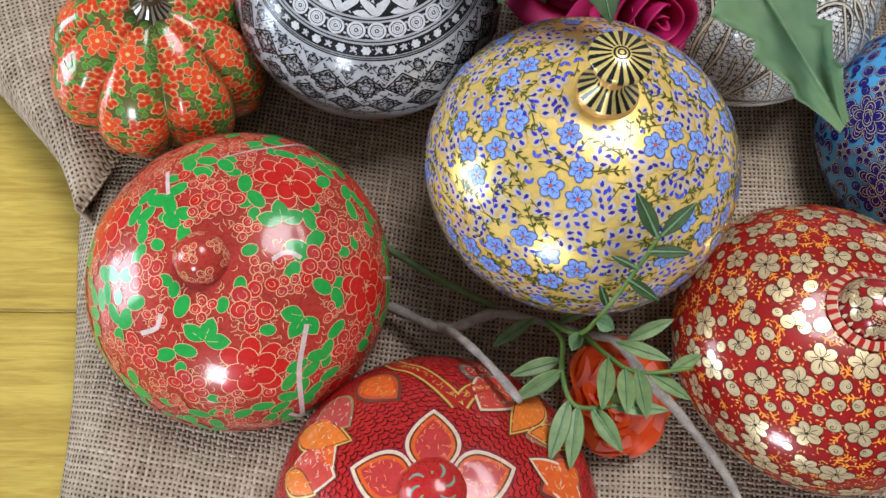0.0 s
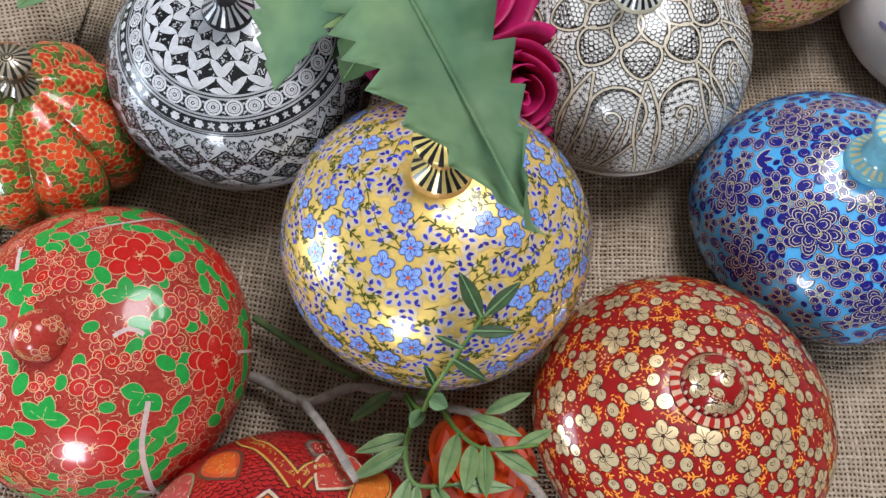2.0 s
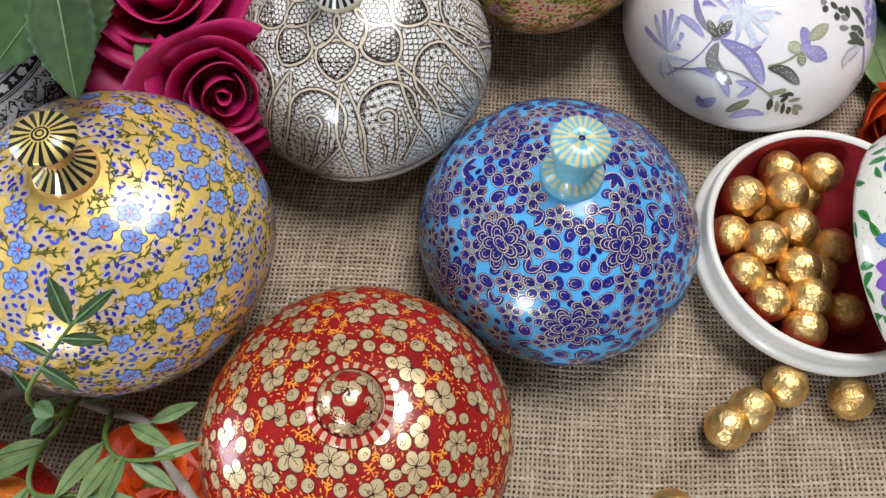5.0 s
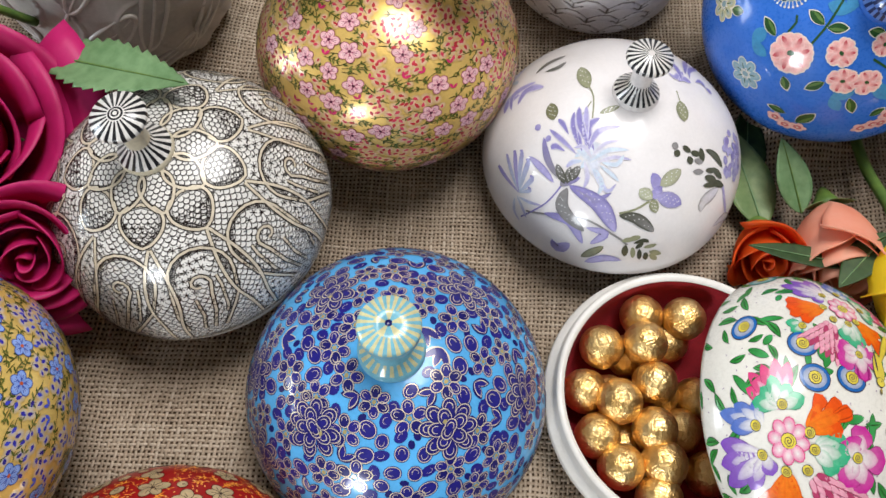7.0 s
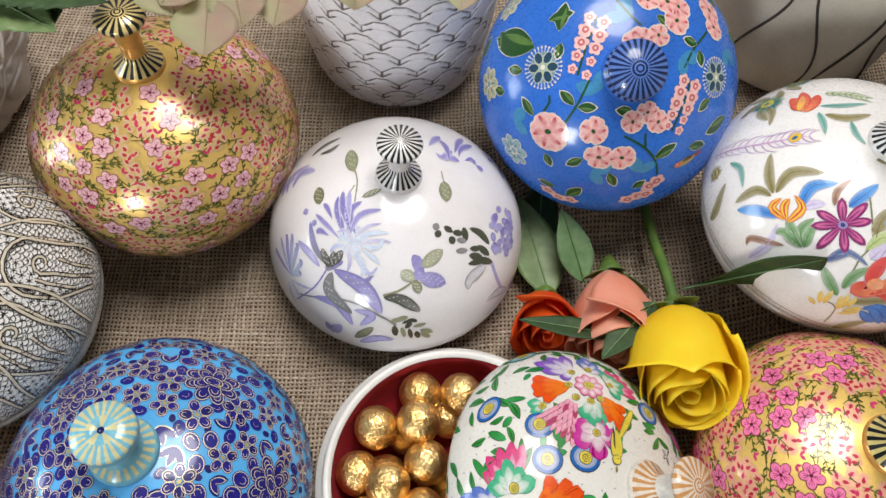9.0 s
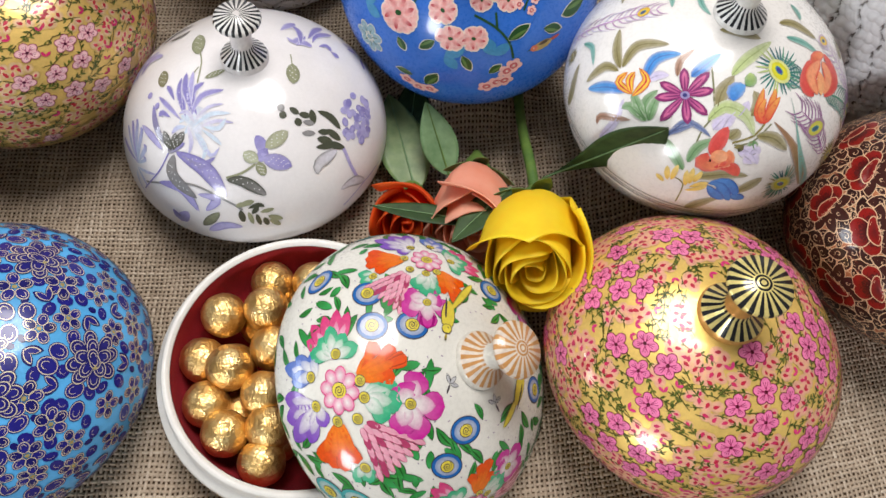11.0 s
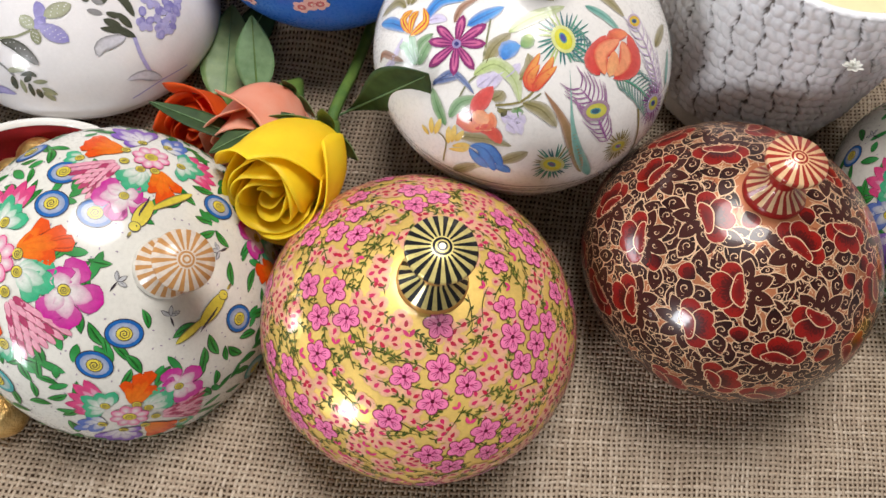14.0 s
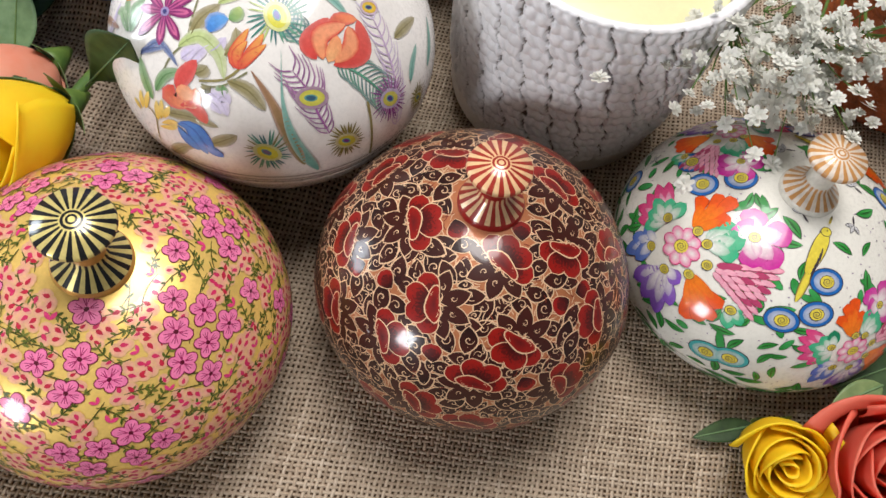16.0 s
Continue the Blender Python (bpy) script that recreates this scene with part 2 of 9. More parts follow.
class Brush:
    """Gathers the motifs of one jar and lays them on its wall."""

    def __init__(self, radius, seed):
        self.r, self.rand = radius * 1000, random.Random(seed)
        self.d, self.c, self.l, self.f, self.count = [], [], [], [], 0
        self.taken, self.sizes, self.limit = np.zeros((0, 3)), np.zeros(0), 0

    @staticmethod
    def way(th, ph):
        th, ph = radians(th), radians(ph)
        return np.array([math.sin(ph) * math.cos(th), math.sin(ph) * math.sin(th), math.cos(ph)])

    def put(self, motif, th, ph, rot=0.0, scale=1.0, mark=0.0, lift=0.0):
        """Lays a motif at azimuth th and colatitude ph (degrees); its y points to the knob when rot is 0."""
        n = self.way(th, ph)
        e1 = np.array([-math.sin(radians(th)), math.cos(radians(th)), 0])
        e2 = np.cross(n, e1)
        p = np.array(motif.p, dtype=float) * scale / self.r
        c, s = math.cos(rot), math.sin(rot)
        x, y = p[:, 0] * c - p[:, 1] * s, p[:, 0] * s + p[:, 1] * c
        r = np.hypot(x, y)
        k = np.where(r > 1e-9, np.sin(r) / np.maximum(r, 1e-9), 1)
        self.d.append(np.cos(r)[:, None] * n + (x * k)[:, None] * e1 + (y * k)[:, None] * e2)
        self.c += motif.c
        up = self.rand.uniform(0, 0.5) + lift
        self.l += [v + up for v in motif.l]
        self.f += [tuple(i + self.count for i in f) for f in motif.f]
        self.count += len(motif.p)
        if mark:
            self.keep(th, ph, mark)

    def at(self, motif, u, v, ang=0.0, scale=1.0, mark=0.0):
        """The same with the place seen from above: degrees from the knob to the east (u) and north (v); ang 0 is north."""
        th = math.degrees(math.atan2(v, u))
        self.put(motif, th, math.hypot(u, v), radians(-90 - th) + ang, scale, mark)

    def stroke(self, pts, width, col, lay=1.0, closed=False, taper=False):
        """A line through places (u, v), as at() takes them."""
        w = np.array([self.way(math.degrees(math.atan2(v, u)), math.hypot(u, v)) for u, v in pts])
        # smooth the path and cut it fine enough to follow the wall
        m = len(w)
        fine = []
        for i in range(m if closed else m - 1):
            p0, p1, p2, p3 = (w[q % m] if closed else w[min(max(q, 0), m - 1)] for q in (i - 1, i, i + 1, i + 2))
            steps = max(1, int(np.linalg.norm(p2 - p1) * self.r / 2.2))
            for q in range(steps):
                s = q / steps
                fine.append(0.5 * (2 * p1 + (p2 - p0) * s + (2 * p0 - 5 * p1 + 4 * p2 - p3) * s * s + (3 * p1 - p0 - 3 * p2 + p3) * s ** 3))
        if not closed:
            fine.append(w[-1])
        w = np.array(fine)
        w /= np.linalg.norm(w, axis=1)[:, None]
        n = len(w)
        t = np.roll(w, -1, 0) - np.roll(w, 1, 0)
        if not closed:
            t[0], t[-1] = w[1] - w[0], w[-1] - w[-2]
        side = np.cross(w, t)
        side /= np.maximum(np.linalg.norm(side, axis=1), 1e-9)[:, None]
        k = np.full(n, width / 2 / self.r)
        if taper:
            k *= 0.3 + 0.7 * np.sin(np.pi * (np.arange(n) + 0.5) / n)
        self.d.append(np.stack([w + side * k[:, None], w - side * k[:, None]], 1).reshape(-1, 3))
        self.c += [col] * (2 * n)
        self.l += [lay + self.rand.uniform(0, 0.5)] * (2 * n)
        for i in range(n if closed else n - 1):
            j = (i + 1) % n
            self.f.append(tuple(self.count + q for q in (2 * i, 2 * i + 1, 2 * j + 1, 2 * j)))
        self.count += 2 * n

    def dab(self, pts, width, col, tip=None, edge=None, lay=1.0, fat=0.5, sharp=0.8, ease=1.0):
        """One stroke of a soft brush through places (u, v): it swells and tapers, runs from col to tip and may fade to its edge."""
        w = np.array([self.way(math.degrees(math.atan2(v, u)), math.hypot(u, v)) for u, v in pts])
        if len(w) == 2:
            w = np.array([w[0], (w[0] + w[1]) / 2, w[1]])
        m = len(w)
        fine = []
        for i in range(m - 1):
            p0, p1, p2, p3 = (w[min(max(q, 0), m - 1)] for q in (i - 1, i, i + 1, i + 2))
            steps = max(3, int(np.linalg.norm(p2 - p1) * self.r / 1.6))
            for q in range(steps):
                s = q / steps
                fine.append(0.5 * (2 * p1 + (p2 - p0) * s + (2 * p0 - 5 * p1 + 4 * p2 - p3) * s * s + (3 * p1 - p0 - 3 * p2 + p3) * s ** 3))
        fine.append(w[-1])
        w = np.array(fine)
        w /= np.linalg.norm(w, axis=1)[:, None]
        n = len(w)
        t = np.roll(w, -1, 0) - np.roll(w, 1, 0)
        t[0], t[-1] = w[1] - w[0], w[-1] - w[-2]
        side = np.cross(w, t)
        side /= np.maximum(np.linalg.norm(side, axis=1), 1e-9)[:, None]
        s = np.arange(n) / (n - 1)
        k = width / 2 / self.r * np.sin(np.pi * s ** (math.log(0.5) / math.log(fat))) ** sharp + 0.06 / self.r
        rows = [w + side * (k * q)[:, None] for q in (1.0, 0.5, -0.5, -1.0)]
        self.d.append(np.stack(rows, 1).reshape(-1, 3))
        tip, up = tip or col, lay + self.rand.uniform(0, 0.4)
        for q in s:
            mid = tuple(a + (b - a) * q ** ease for a, b in zip(col, tip))
            rim = edge or tuple(a + (b - a) * q ** (1 / ease) for a, b in zip(col, tip))
            self.c += [rim, mid, mid, rim]
        self.l += [up] * (4 * n)
        for i in range(n - 1):
            for j in range(3):
                self.f.append(tuple(self.count + q for q in (4 * i + j, 4 * i + j + 1, 4 * i + j + 5, 4 * i + j + 4)))
        self.count += 4 * n

    def parallel(self, ph, width, col, lay=1.0, wave=0.0, waves=0, n=140):
        """A line round the jar at colatitude ph."""
        pts = []
        for i in range(n):
            a, p = TAU * i / n, ph + wave * math.sin(waves * TAU * i / n)
            pts.append((p * math.cos(a), p * math.sin(a)))
        self.stroke(pts, width, col, lay, closed=True)

    def keep(self, th, ph, mm):
        self.taken = np.vstack([self.taken, self.way(th, ph)])
        self.sizes = np.append(self.sizes, mm / self.r)

    def spots(self, count, mm, lo=0, hi=115, tries=30, centre=None, spread=180):
        """Free places for motifs of that radius, each one kept free afterwards."""
        found = []
        for _ in range(count * tries):
            z = self.rand.uniform(math.cos(radians(hi)), math.cos(radians(lo)))
            th, ph = self.rand.uniform(-180, 180), math.degrees(math.acos(z))
            w = self.way(th, ph)
            if len(self.taken) and np.any(np.arccos(np.clip(self.taken @ w, -1, 1)) < self.sizes + mm / self.r):
                continue
            self.keep(th, ph, mm)
            found.append((th, ph))
            if len(found) == count:
                break
        return found

    def mesh(self, name, surf, lift=0.0):
        d = np.vstack(self.d)
        d /= np.linalg.norm(d, axis=1)[:, None]
        if self.limit:
            low = d[:, 2] < math.cos(radians(self.limit))
            self.f = [f for f in self.f if not any(low[q] for q in f)]
        n = surf.normal(d)
        p = surf.place(d) + n * (0.00013 + lift + 0.00005 * np.array(self.l))[:, None]
        me = mesh_of(name, p, self.f, PAINT)
        me.validate()
        c = np.array(self.c, dtype=np.float32)
        idx = np.empty(len(me.loops), dtype=np.int32)
        me.loops.foreach_get("vertex_index", idx)
        tint(me, c[idx])
        me.normals_split_custom_set_from_vertices([tuple(v) for v in n])
        return me


def tilted(x, y, z, tx, ty, spin=0.0):
    """The pose of a thing whose axis leans by (tx, ty) for each unit of height."""
    up = Vector((tx, ty, 1)).normalized()
    ex = Vector((0, 1, 0)).cross(up).normalized()
    ey = up.cross(ex)
    m = Matrix((ex, ey, up)).transposed().to_4x4()
    return Matrix.Translation((x, y, z)) @ m @ pose(0, 0, 0, 0, 0, spin)


# ---- knobs ----
def striped(a, b, plain_col, bands, wide=1, gap=1):
    def colour(i, j):
        if i in bands:
            return a if j % (wide + gap) < wide else b
        return plain_col
    return colour


def mushroom_knob(lid, top, r=0.0100, h=0.0245, a=None, b=None, neck=None, petals=20, label="", rings=True):
    """A turned knob: flared foot, thin neck, a disc with painted rays."""
    seg = petals * 2
    k = r / 0.0098
    prof = [(0.0101 * k, -0.003), (0.0103 * k, 0.0012), (0.0098 * k, 0.0025), (0.0050 * k, 0.0062), (0.0045 * k, 0.0082), (0.0046 * k, h - 0.0075),
            (0.0060 * k, h - 0.0055), (0.0094 * k, h - 0.0042), (0.0098 * k, h - 0.003), (0.0094 * k, h - 0.0017), (0.0030 * k, h - 0.0004),
            (0.0026 * k, h - 0.0003), (0.0019 * k, h - 0.0002), (0.0014 * k, h), (0.0008 * k, h), (0.0002, h)]
    rays = striped(a, b, neck, (2, 3, 8, 9, 7) if rings else (2, 3, 8, 9, 7, 10, 11, 12))

    def colour(i, j):
        return rays(i, j) if i < 10 or not rings else b if i in (10, 12, 14) else a
    ob = part("knob", lathe("knob", prof, seg, PAINT, colour), lid, label)
    ob.location = (0, 0, top)
    return ob


def dome_knob(lid, top, r, h, material, label="", collar=0.0):
    prof = []
    if collar:
        prof += [(r + collar, -0.003), (r + collar, 0.0008), (r + collar * 0.7, 0.0018), (r * 1.02, 0.0026)]
    for i in range(15):
        t = i / 14 * math.pi * 0.5
        prof.append((max(r * math.cos(t) ** 0.9, 0.0002), 0.0026 + h * math.sin(t)))
    if not collar:
        prof.insert(0, (r * 0.86, -0.003))
    ob = part("knob", lathe("knob", prof, 48, material), lid, label)
    ob.location = (0, 0, top)
    return ob


def jar(label, place, surf, ground, seam=97, group="painted lidded jars"):
    """A round box: a bowl below and a lid above, whose edge stands a little proud."""
    x, y, z, tx, ty, spin = place
    t = thing("lidded_jar", tilted(x, y, z, tx, ty, spin), label, "jar", group)
    part("base", shell("base", surf, seam + 0.3, 178, ground), t)
    lid = part("lid", shell("lid", surf, 0, seam - 0.3, ground, rings=40, grow=0.00025), t)
    part("seam", shell("seam", surf, seam - 1.5, seam + 1.5, SEAM, rings=3, grow=-0.0012), t, "dark gap between lid and base")
    return t, lid


SEAM = plain("seam_gap", (0.03, 0.022, 0.016), 0.9)
BLACK, WHITE = rgb(0.012, 0.012, 0.014), rgb(0.78, 0.76, 0.72)

# ---- table, cloth, room ----
JARS = {
    # x, y, z of the middle, lean x, lean y, half width, half height
    "redgreen": (-0.0665, 0.0973, 0.0268, -0.107, -0.153, 0.0596, 0.0432),
    "yellow": (0.0665, 0.1370, 0.0578, -0.005, 0.091, 0.0601, 0.0452),
    "pumpkin": (-0.1084, 0.1944, 0.0310, 0.152, 0.079, 0.0451, 0.0363),
    "bw": (-0.0182, 0.2206, 0.0499, 0.042, -0.060, 0.0563, 0.0398),
    "poinsettia": (0.0115, 0.0072, 0.0298, -0.059, 0.153, 0.0591, 0.0403),
    "redgold": (0.1633, 0.0723, 0.0339, -0.004, 0.081, 0.0581, 0.0358),
    "blue": (0.2399, 0.1626, 0.0288, -0.023, 0.043, 0.0589, 0.0466),
    "paisley": (0.1515, 0.2354, 0.0438, -0.103, -0.073, 0.0573, 0.0476),
    "purple": (0.3330, 0.2766, 0.0271, 0.014, 0.053, 0.0588, 0.0472),
    "gold": (0.2291, 0.3143, 0.0551, -0.032, 0.065, 0.0586, 0.0419),
    "bluepink": (0.4300, 0.3318, 0.0710, -0.020, -0.640, 0.0589, 0.0420),
    "feather": (0.5279, 0.2717, 0.0658, -0.015, 0.001, 0.0590, 0.0443),
    "pink": (0.5118, 0.1612, 0.0371, 0.036, 0.010, 0.0586, 0.0401),
    "dark": (0.6245, 0.2133, 0.0417, -0.056, 0.070, 0.0570, 0.0468),
    "white": (0.7324, 0.2662, 0.0360, -0.050, 0.050, 0.0588, 0.0416),
}
LOW = {k: min(0.050, max(0.022, v[2] - 0.002)) for k, v in JARS.items()}


def cloth_height(x, y):
    """The lie of the cloth: long soft folds, rising a little to the back, propped up under the raised jars."""
    n = lambda s, k: noise.noise(Vector((x * s + k, y * s, k)))
    z = 0.004 + 0.030 * max(0.0, y - 0.12) + 0.006 * n(9, 3.1) + 0.0022 * n(28, 7.7) + 0.0006 * n(90, 1.3)
    d = math.hypot(x - 0.3568, y - 0.1631)
    if d < 0.05:
        z = min(z, -0.0015 + 0.012 * max(0.0, d - 0.028) / 0.022)
    for k, (jx, jy, jz, tx, ty, a, b) in JARS.items():
        d = math.hypot(x - jx, y - jy)
        foot = jz - LOW[k] * 0.9
        if d < 0.05:
            w = 1 - (d / 0.05) ** 2
            w = w * w * (3 - 2 * w)
            z = z * (1 - w) + min(z, foot) * w if foot < z else z * (1 - w) + foot * w
    return z


def weave_material():
    n = Nodes("burlap")
    tc = n.t.nodes.new("ShaderNodeUVMap")
    sep = n.t.nodes.new("ShaderNodeSeparateXYZ")
    wob = n.add("ShaderNodeTexNoise", Scale=70.0, Detail=2.0)
    n.link(tc.outputs[0], wob.inputs["Vector"])
    shift = n.t.nodes.new("ShaderNodeVectorMath")
    shift.operation = "MULTIPLY_ADD"
    n.link(wob.outputs["Color"], shift.inputs[0])
    shift.inputs[1].default_value = (0.0022,) * 3
    n.link(tc.outputs[0], shift.inputs[2])
    n.link(shift.outputs[0], sep.inputs[0])
    pitch = 0.0021
    u = n.math("DIVIDE", sep.outputs[0], pitch)
    v = n.math("DIVIDE", sep.outputs[1], pitch)
    # distance from the middle of the thread, thickness varying along it
    slub_u = n.add("ShaderNodeTexNoise", Scale=1.0, Detail=3.0)
    slub_v = n.add("ShaderNodeTexNoise", Scale=1.0, Detail=3.0)
    for node, sx, sy in ((slub_u, 526, 70), (slub_v, 70, 526)):
        m = n.add("ShaderNodeMapping")
        m.inputs["Scale"].default_value = (sx, sy, 1)
        n.link(tc.outputs[0], m.inputs[0])
        n.link(m.outputs[0], node.inputs["Vector"])
    du = n.math("ABSOLUTE", n.math("SUBTRACT", n.math("FRACT", u), 0.5))
    dv = n.math("ABSOLUTE", n.math("SUBTRACT", n.math("FRACT", v), 0.5))
    wu = n.math("ADD", n.math("MULTIPLY", n.math("SUBTRACT", slub_u.outputs["Fac"], 0.5), 0.60), 0.38)
    wv = n.math("ADD", n.math("MULTIPLY", n.math("SUBTRACT", slub_v.outputs["Fac"], 0.5), 0.60), 0.38)
    hu = n.math("SUBTRACT", 1.0, n.math("POWER", n.math("DIVIDE", du, wu), 2.0))
    hv = n.math("SUBTRACT", 1.0, n.math("POWER", n.math("DIVIDE", dv, wv), 2.0))
    # over and under: each thread rises where it crosses above the other
    check = n.math("MULTIPLY", n.math("SINE", n.math("MULTIPLY", u, math.pi)), n.math("SINE", n.math("MULTIPLY", v, math.pi)))
    top_u = n.math("ADD", hu, n.math("MULTIPLY", check, 0.45))
    top_v = n.math("SUBTRACT", hv, n.math("MULTIPLY", check, 0.45))
    over = n.math("GREATER_THAN", top_u, top_v)
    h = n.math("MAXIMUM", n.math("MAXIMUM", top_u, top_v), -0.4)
    # every thread has a shade of its own, with fibres along it
    shades = []
    for w, node in ((u, slub_u), (v, slub_v)):
        wn = n.t.nodes.new("ShaderNodeTexWhiteNoise")
        wn.noise_dimensions = "1D"
        n.link(n.math("FLOOR", w), wn.inputs["W"])
        shades.append(n.math("ADD", n.math("MULTIPLY", wn.outputs["Value"], 0.30), n.math("MULTIPLY", node.outputs["Fac"], 0.62)))
    pick = n.math("ADD", n.math("MULTIPLY", shades[0], over), n.math("MULTIPLY", shades[1], n.math("SUBTRACT", 1.0, over)))
    fibre = n.noise(1500, 3, 0.7)
    blot = n.noise(14, 4)
    tone = n.math("ADD", n.math("MULTIPLY", pick, 0.7), n.math("MULTIPLY", blot, 0.3))
    thread = n.ramp(tone, (0.22, (0.34, 0.255, 0.18)), (0.5, (0.58, 0.465, 0.35)), (0.75, (0.78, 0.665, 0.54)))
    thread = n.mix(0.45, thread, n.ramp(fibre, (0.25, (0.5, 0.48, 0.45)), (0.75, (1, 1, 1))), "MULTIPLY")
    # shade of the gaps and thread sides, put into the colour by height
    gap_shade = n.ramp(h, (0.0, (0.12, 0.085, 0.06)), (0.25, (0.42, 0.355, 0.30)), (0.75, (1, 1, 1)))
    col = n.mix(1.0, thread, gap_shade, "MULTIPLY")
    n.bump(n.math("ADD", h, n.math("MULTIPLY", fibre, 0.6)), 0.9, 0.0010)
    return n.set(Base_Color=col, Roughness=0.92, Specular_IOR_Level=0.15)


def wood_material(name, dark, light, rough=0.35):
    n = Nodes(name)
    v = n.coords((3.0, 40.0, 3.0))
    grain = n.noise(6, 6, 0.65, v, 1.2)
    broad = n.noise(1.6, 3, 0.5, v)
    pores = n.noise(60, 3, 0.6, n.coords((2.0, 30.0, 2.0)))
    f = n.math("ADD", n.math("MULTIPLY", grain, 0.55), n.math("ADD", n.math("MULTIPLY", broad, 0.35), n.math("MULTIPLY", pores, 0.15)))
    n.bump(f, 0.15, 0.0008)
    return n.set(Base_Color=n.ramp(f, (0.36, dark), (0.5, tuple((a + b) / 2 for a, b in zip(dark, light))), (0.62, light)), Roughness=rough)


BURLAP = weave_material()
WOOD = wood_material("yellow_varnished_wood", (0.30, 0.19, 0.025), (0.58, 0.43, 0.09))
WALL = plain("wall_paint", (0.28, 0.28, 0.28), 0.85, 0.05, 4, 0.1)
CEIL = plain("ceiling_paint", (0.42, 0.41, 0.39), 0.9, 0.04, 4, 0.1)
FLOOR = wood_material("floor_boards", (0.12, 0.07, 0.04), (0.25, 0.16, 0.09))


def box(x0, y0, z0, x1, y1, z1, material, bevel=0.0, name="box"):
    bm = bmesh.new()
    bmesh.ops.create_cube(bm, size=1)
    for v in bm.verts:
        v.co = Vector(((v.co.x + 0.5) * (x1 - x0) + x0, (v.co.y + 0.5) * (y1 - y0) + y0, (v.co.z + 0.5) * (z1 - z0) + z0))
    if bevel:
        bmesh.ops.bevel(bm, geom=bm.edges[:], offset=bevel, segments=3, affect="EDGES")
    me = bpy.data.meshes.new(name)
    bm.to_mesh(me)
    bm.free()
    me.materials.append(material)
    return me


def structure(name, me, label):
    return tagged(new(name, me), label, name.split("_")[0], "", "structure")


structure("floor", box(-2.2, -2.2, -0.86, 2.4, 2.2, -0.76, FLOOR), "dark wooden floor under the table")
structure("ceiling", box(-2.2, -2.2, 1.80, 2.4, 2.2, 1.90, CEIL), "plain pale grey ceiling")
structure("wall_east", box(2.4, -2.2, -0.76, 2.5, 2.2, 1.80, WALL), "plain grey-beige wall")
structure("wall_north", box(-2.2, 2.2, -0.76, 2.4, 2.3, 1.80, WALL), "plain grey-beige wall")


def window_wall(name, along, at, lo, hi, u0, u1, z0, z1):
    """A wall with a window's opening, along x or y."""
    bm = bmesh.new()
    for a, b, c, d in ((lo, u0, -0.76, 1.80), (u1, hi, -0.76, 1.80), (u0, u1, -0.76, z0), (u0, u1, z1, 1.80)):
        r = bmesh.ops.create_cube(bm, size=1)
        for v in r["verts"]:
            u, w, z = (v.co.x + 0.5) * (b - a) + a, v.co.y * 0.1 + at, (v.co.z + 0.5) * (d - c) + c
            v.co = Vector((u, w, z) if along == "x" else (w, u, z))
    bmesh.ops.recalc_face_normals(bm, faces=bm.faces[:])
    me = bpy.data.meshes.new(name)
    bm.to_mesh(me)
    bm.free()
    me.materials.append(WALL)
    structure(name, me, "plain grey-beige wall with a window opening")


window_wall("wall_south", "x", -2.25, -2.2, 2.4, -1.05, -0.45, 0.40, 1.20)
window_wall("wall_west", "y", -2.25, -2.2, 2.2, -0.32, 0.52, 0.0, 0.92)


def build_table():
    t = thing("table", pose(0.3, 0.25, -0.76), "yellow varnished wooden table under the burlap", "table")
    n = 5
    w = 1.0 / n
    for i in range(n):
        p = part("plank", box(-0.9, -0.556 + i * w + 0.0002, 0.715, 0.9, -0.556 + (i + 1) * w - 0.0002, 0.745, WOOD, 0.0012), t)
    for sx in (-1, 1):
        for sy in (-1, 1):
            part("leg", box(sx * 0.8 - 0.03, sy * 0.4 - 0.03, 0, sx * 0.8 + 0.03, sy * 0.4 + 0.03, 0.7145, WOOD, 0.004), t)


build_table()


def left_edge(y):
    return -0.1462 + 0.0025 * math.sin(y * 31) + (0.09 - y) * 0.06 if y < 0.15 else -0.148


def build_cloth():
    """One sheet of burlap, ragged at its edge, lying on the table."""
    nx, ny = 300, 190
    verts, faces, uv = [], [], []
    for j in range(ny + 1):
        y = -0.24 + 0.86 * j / ny
        for i in range(nx + 1):
            s = i / nx
            xl = left_edge(y)
            x = xl + (1.12 - xl) * s
            z = cloth_height(x, y)
            e = max(0.0, 1 - (x - xl) / 0.025)
            z = z * (1 - e * e) + (-0.0125) * e * e
            verts.append((x, y, max(z, -0.0128)))
            # the threads swing round slowly along the cloth
            a = -0.12 + 0.25 * x
            uv.append((x * math.cos(a) + y * math.sin(a) + 0.004 * noise.noise(Vector((x * 7, y * 7, 0))),
                       -x * math.sin(a) + y * math.cos(a) + 0.006 * noise.noise(Vector((x * 6, y * 6, 4)))))
    for j in range(ny):
        for i in range(nx):
            k = j * (nx + 1) + i
            faces.append((k, k + 1, k + nx + 2, k + nx + 1))
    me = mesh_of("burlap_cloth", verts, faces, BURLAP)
    layer = me.uv_layers.new(name="threads")
    for loop in me.loops:
        layer.data[loop.index].uv = uv[loop.vertex_index]
    ob = new("burlap_cloth", me)
    m = ob.modifiers.new("thickness", "SOLIDIFY")
    m.thickness, m.offset = 0.0012, -1
    return tagged(ob, "coarse brown-grey burlap cloth spread over the table", "cloth")


build_cloth()


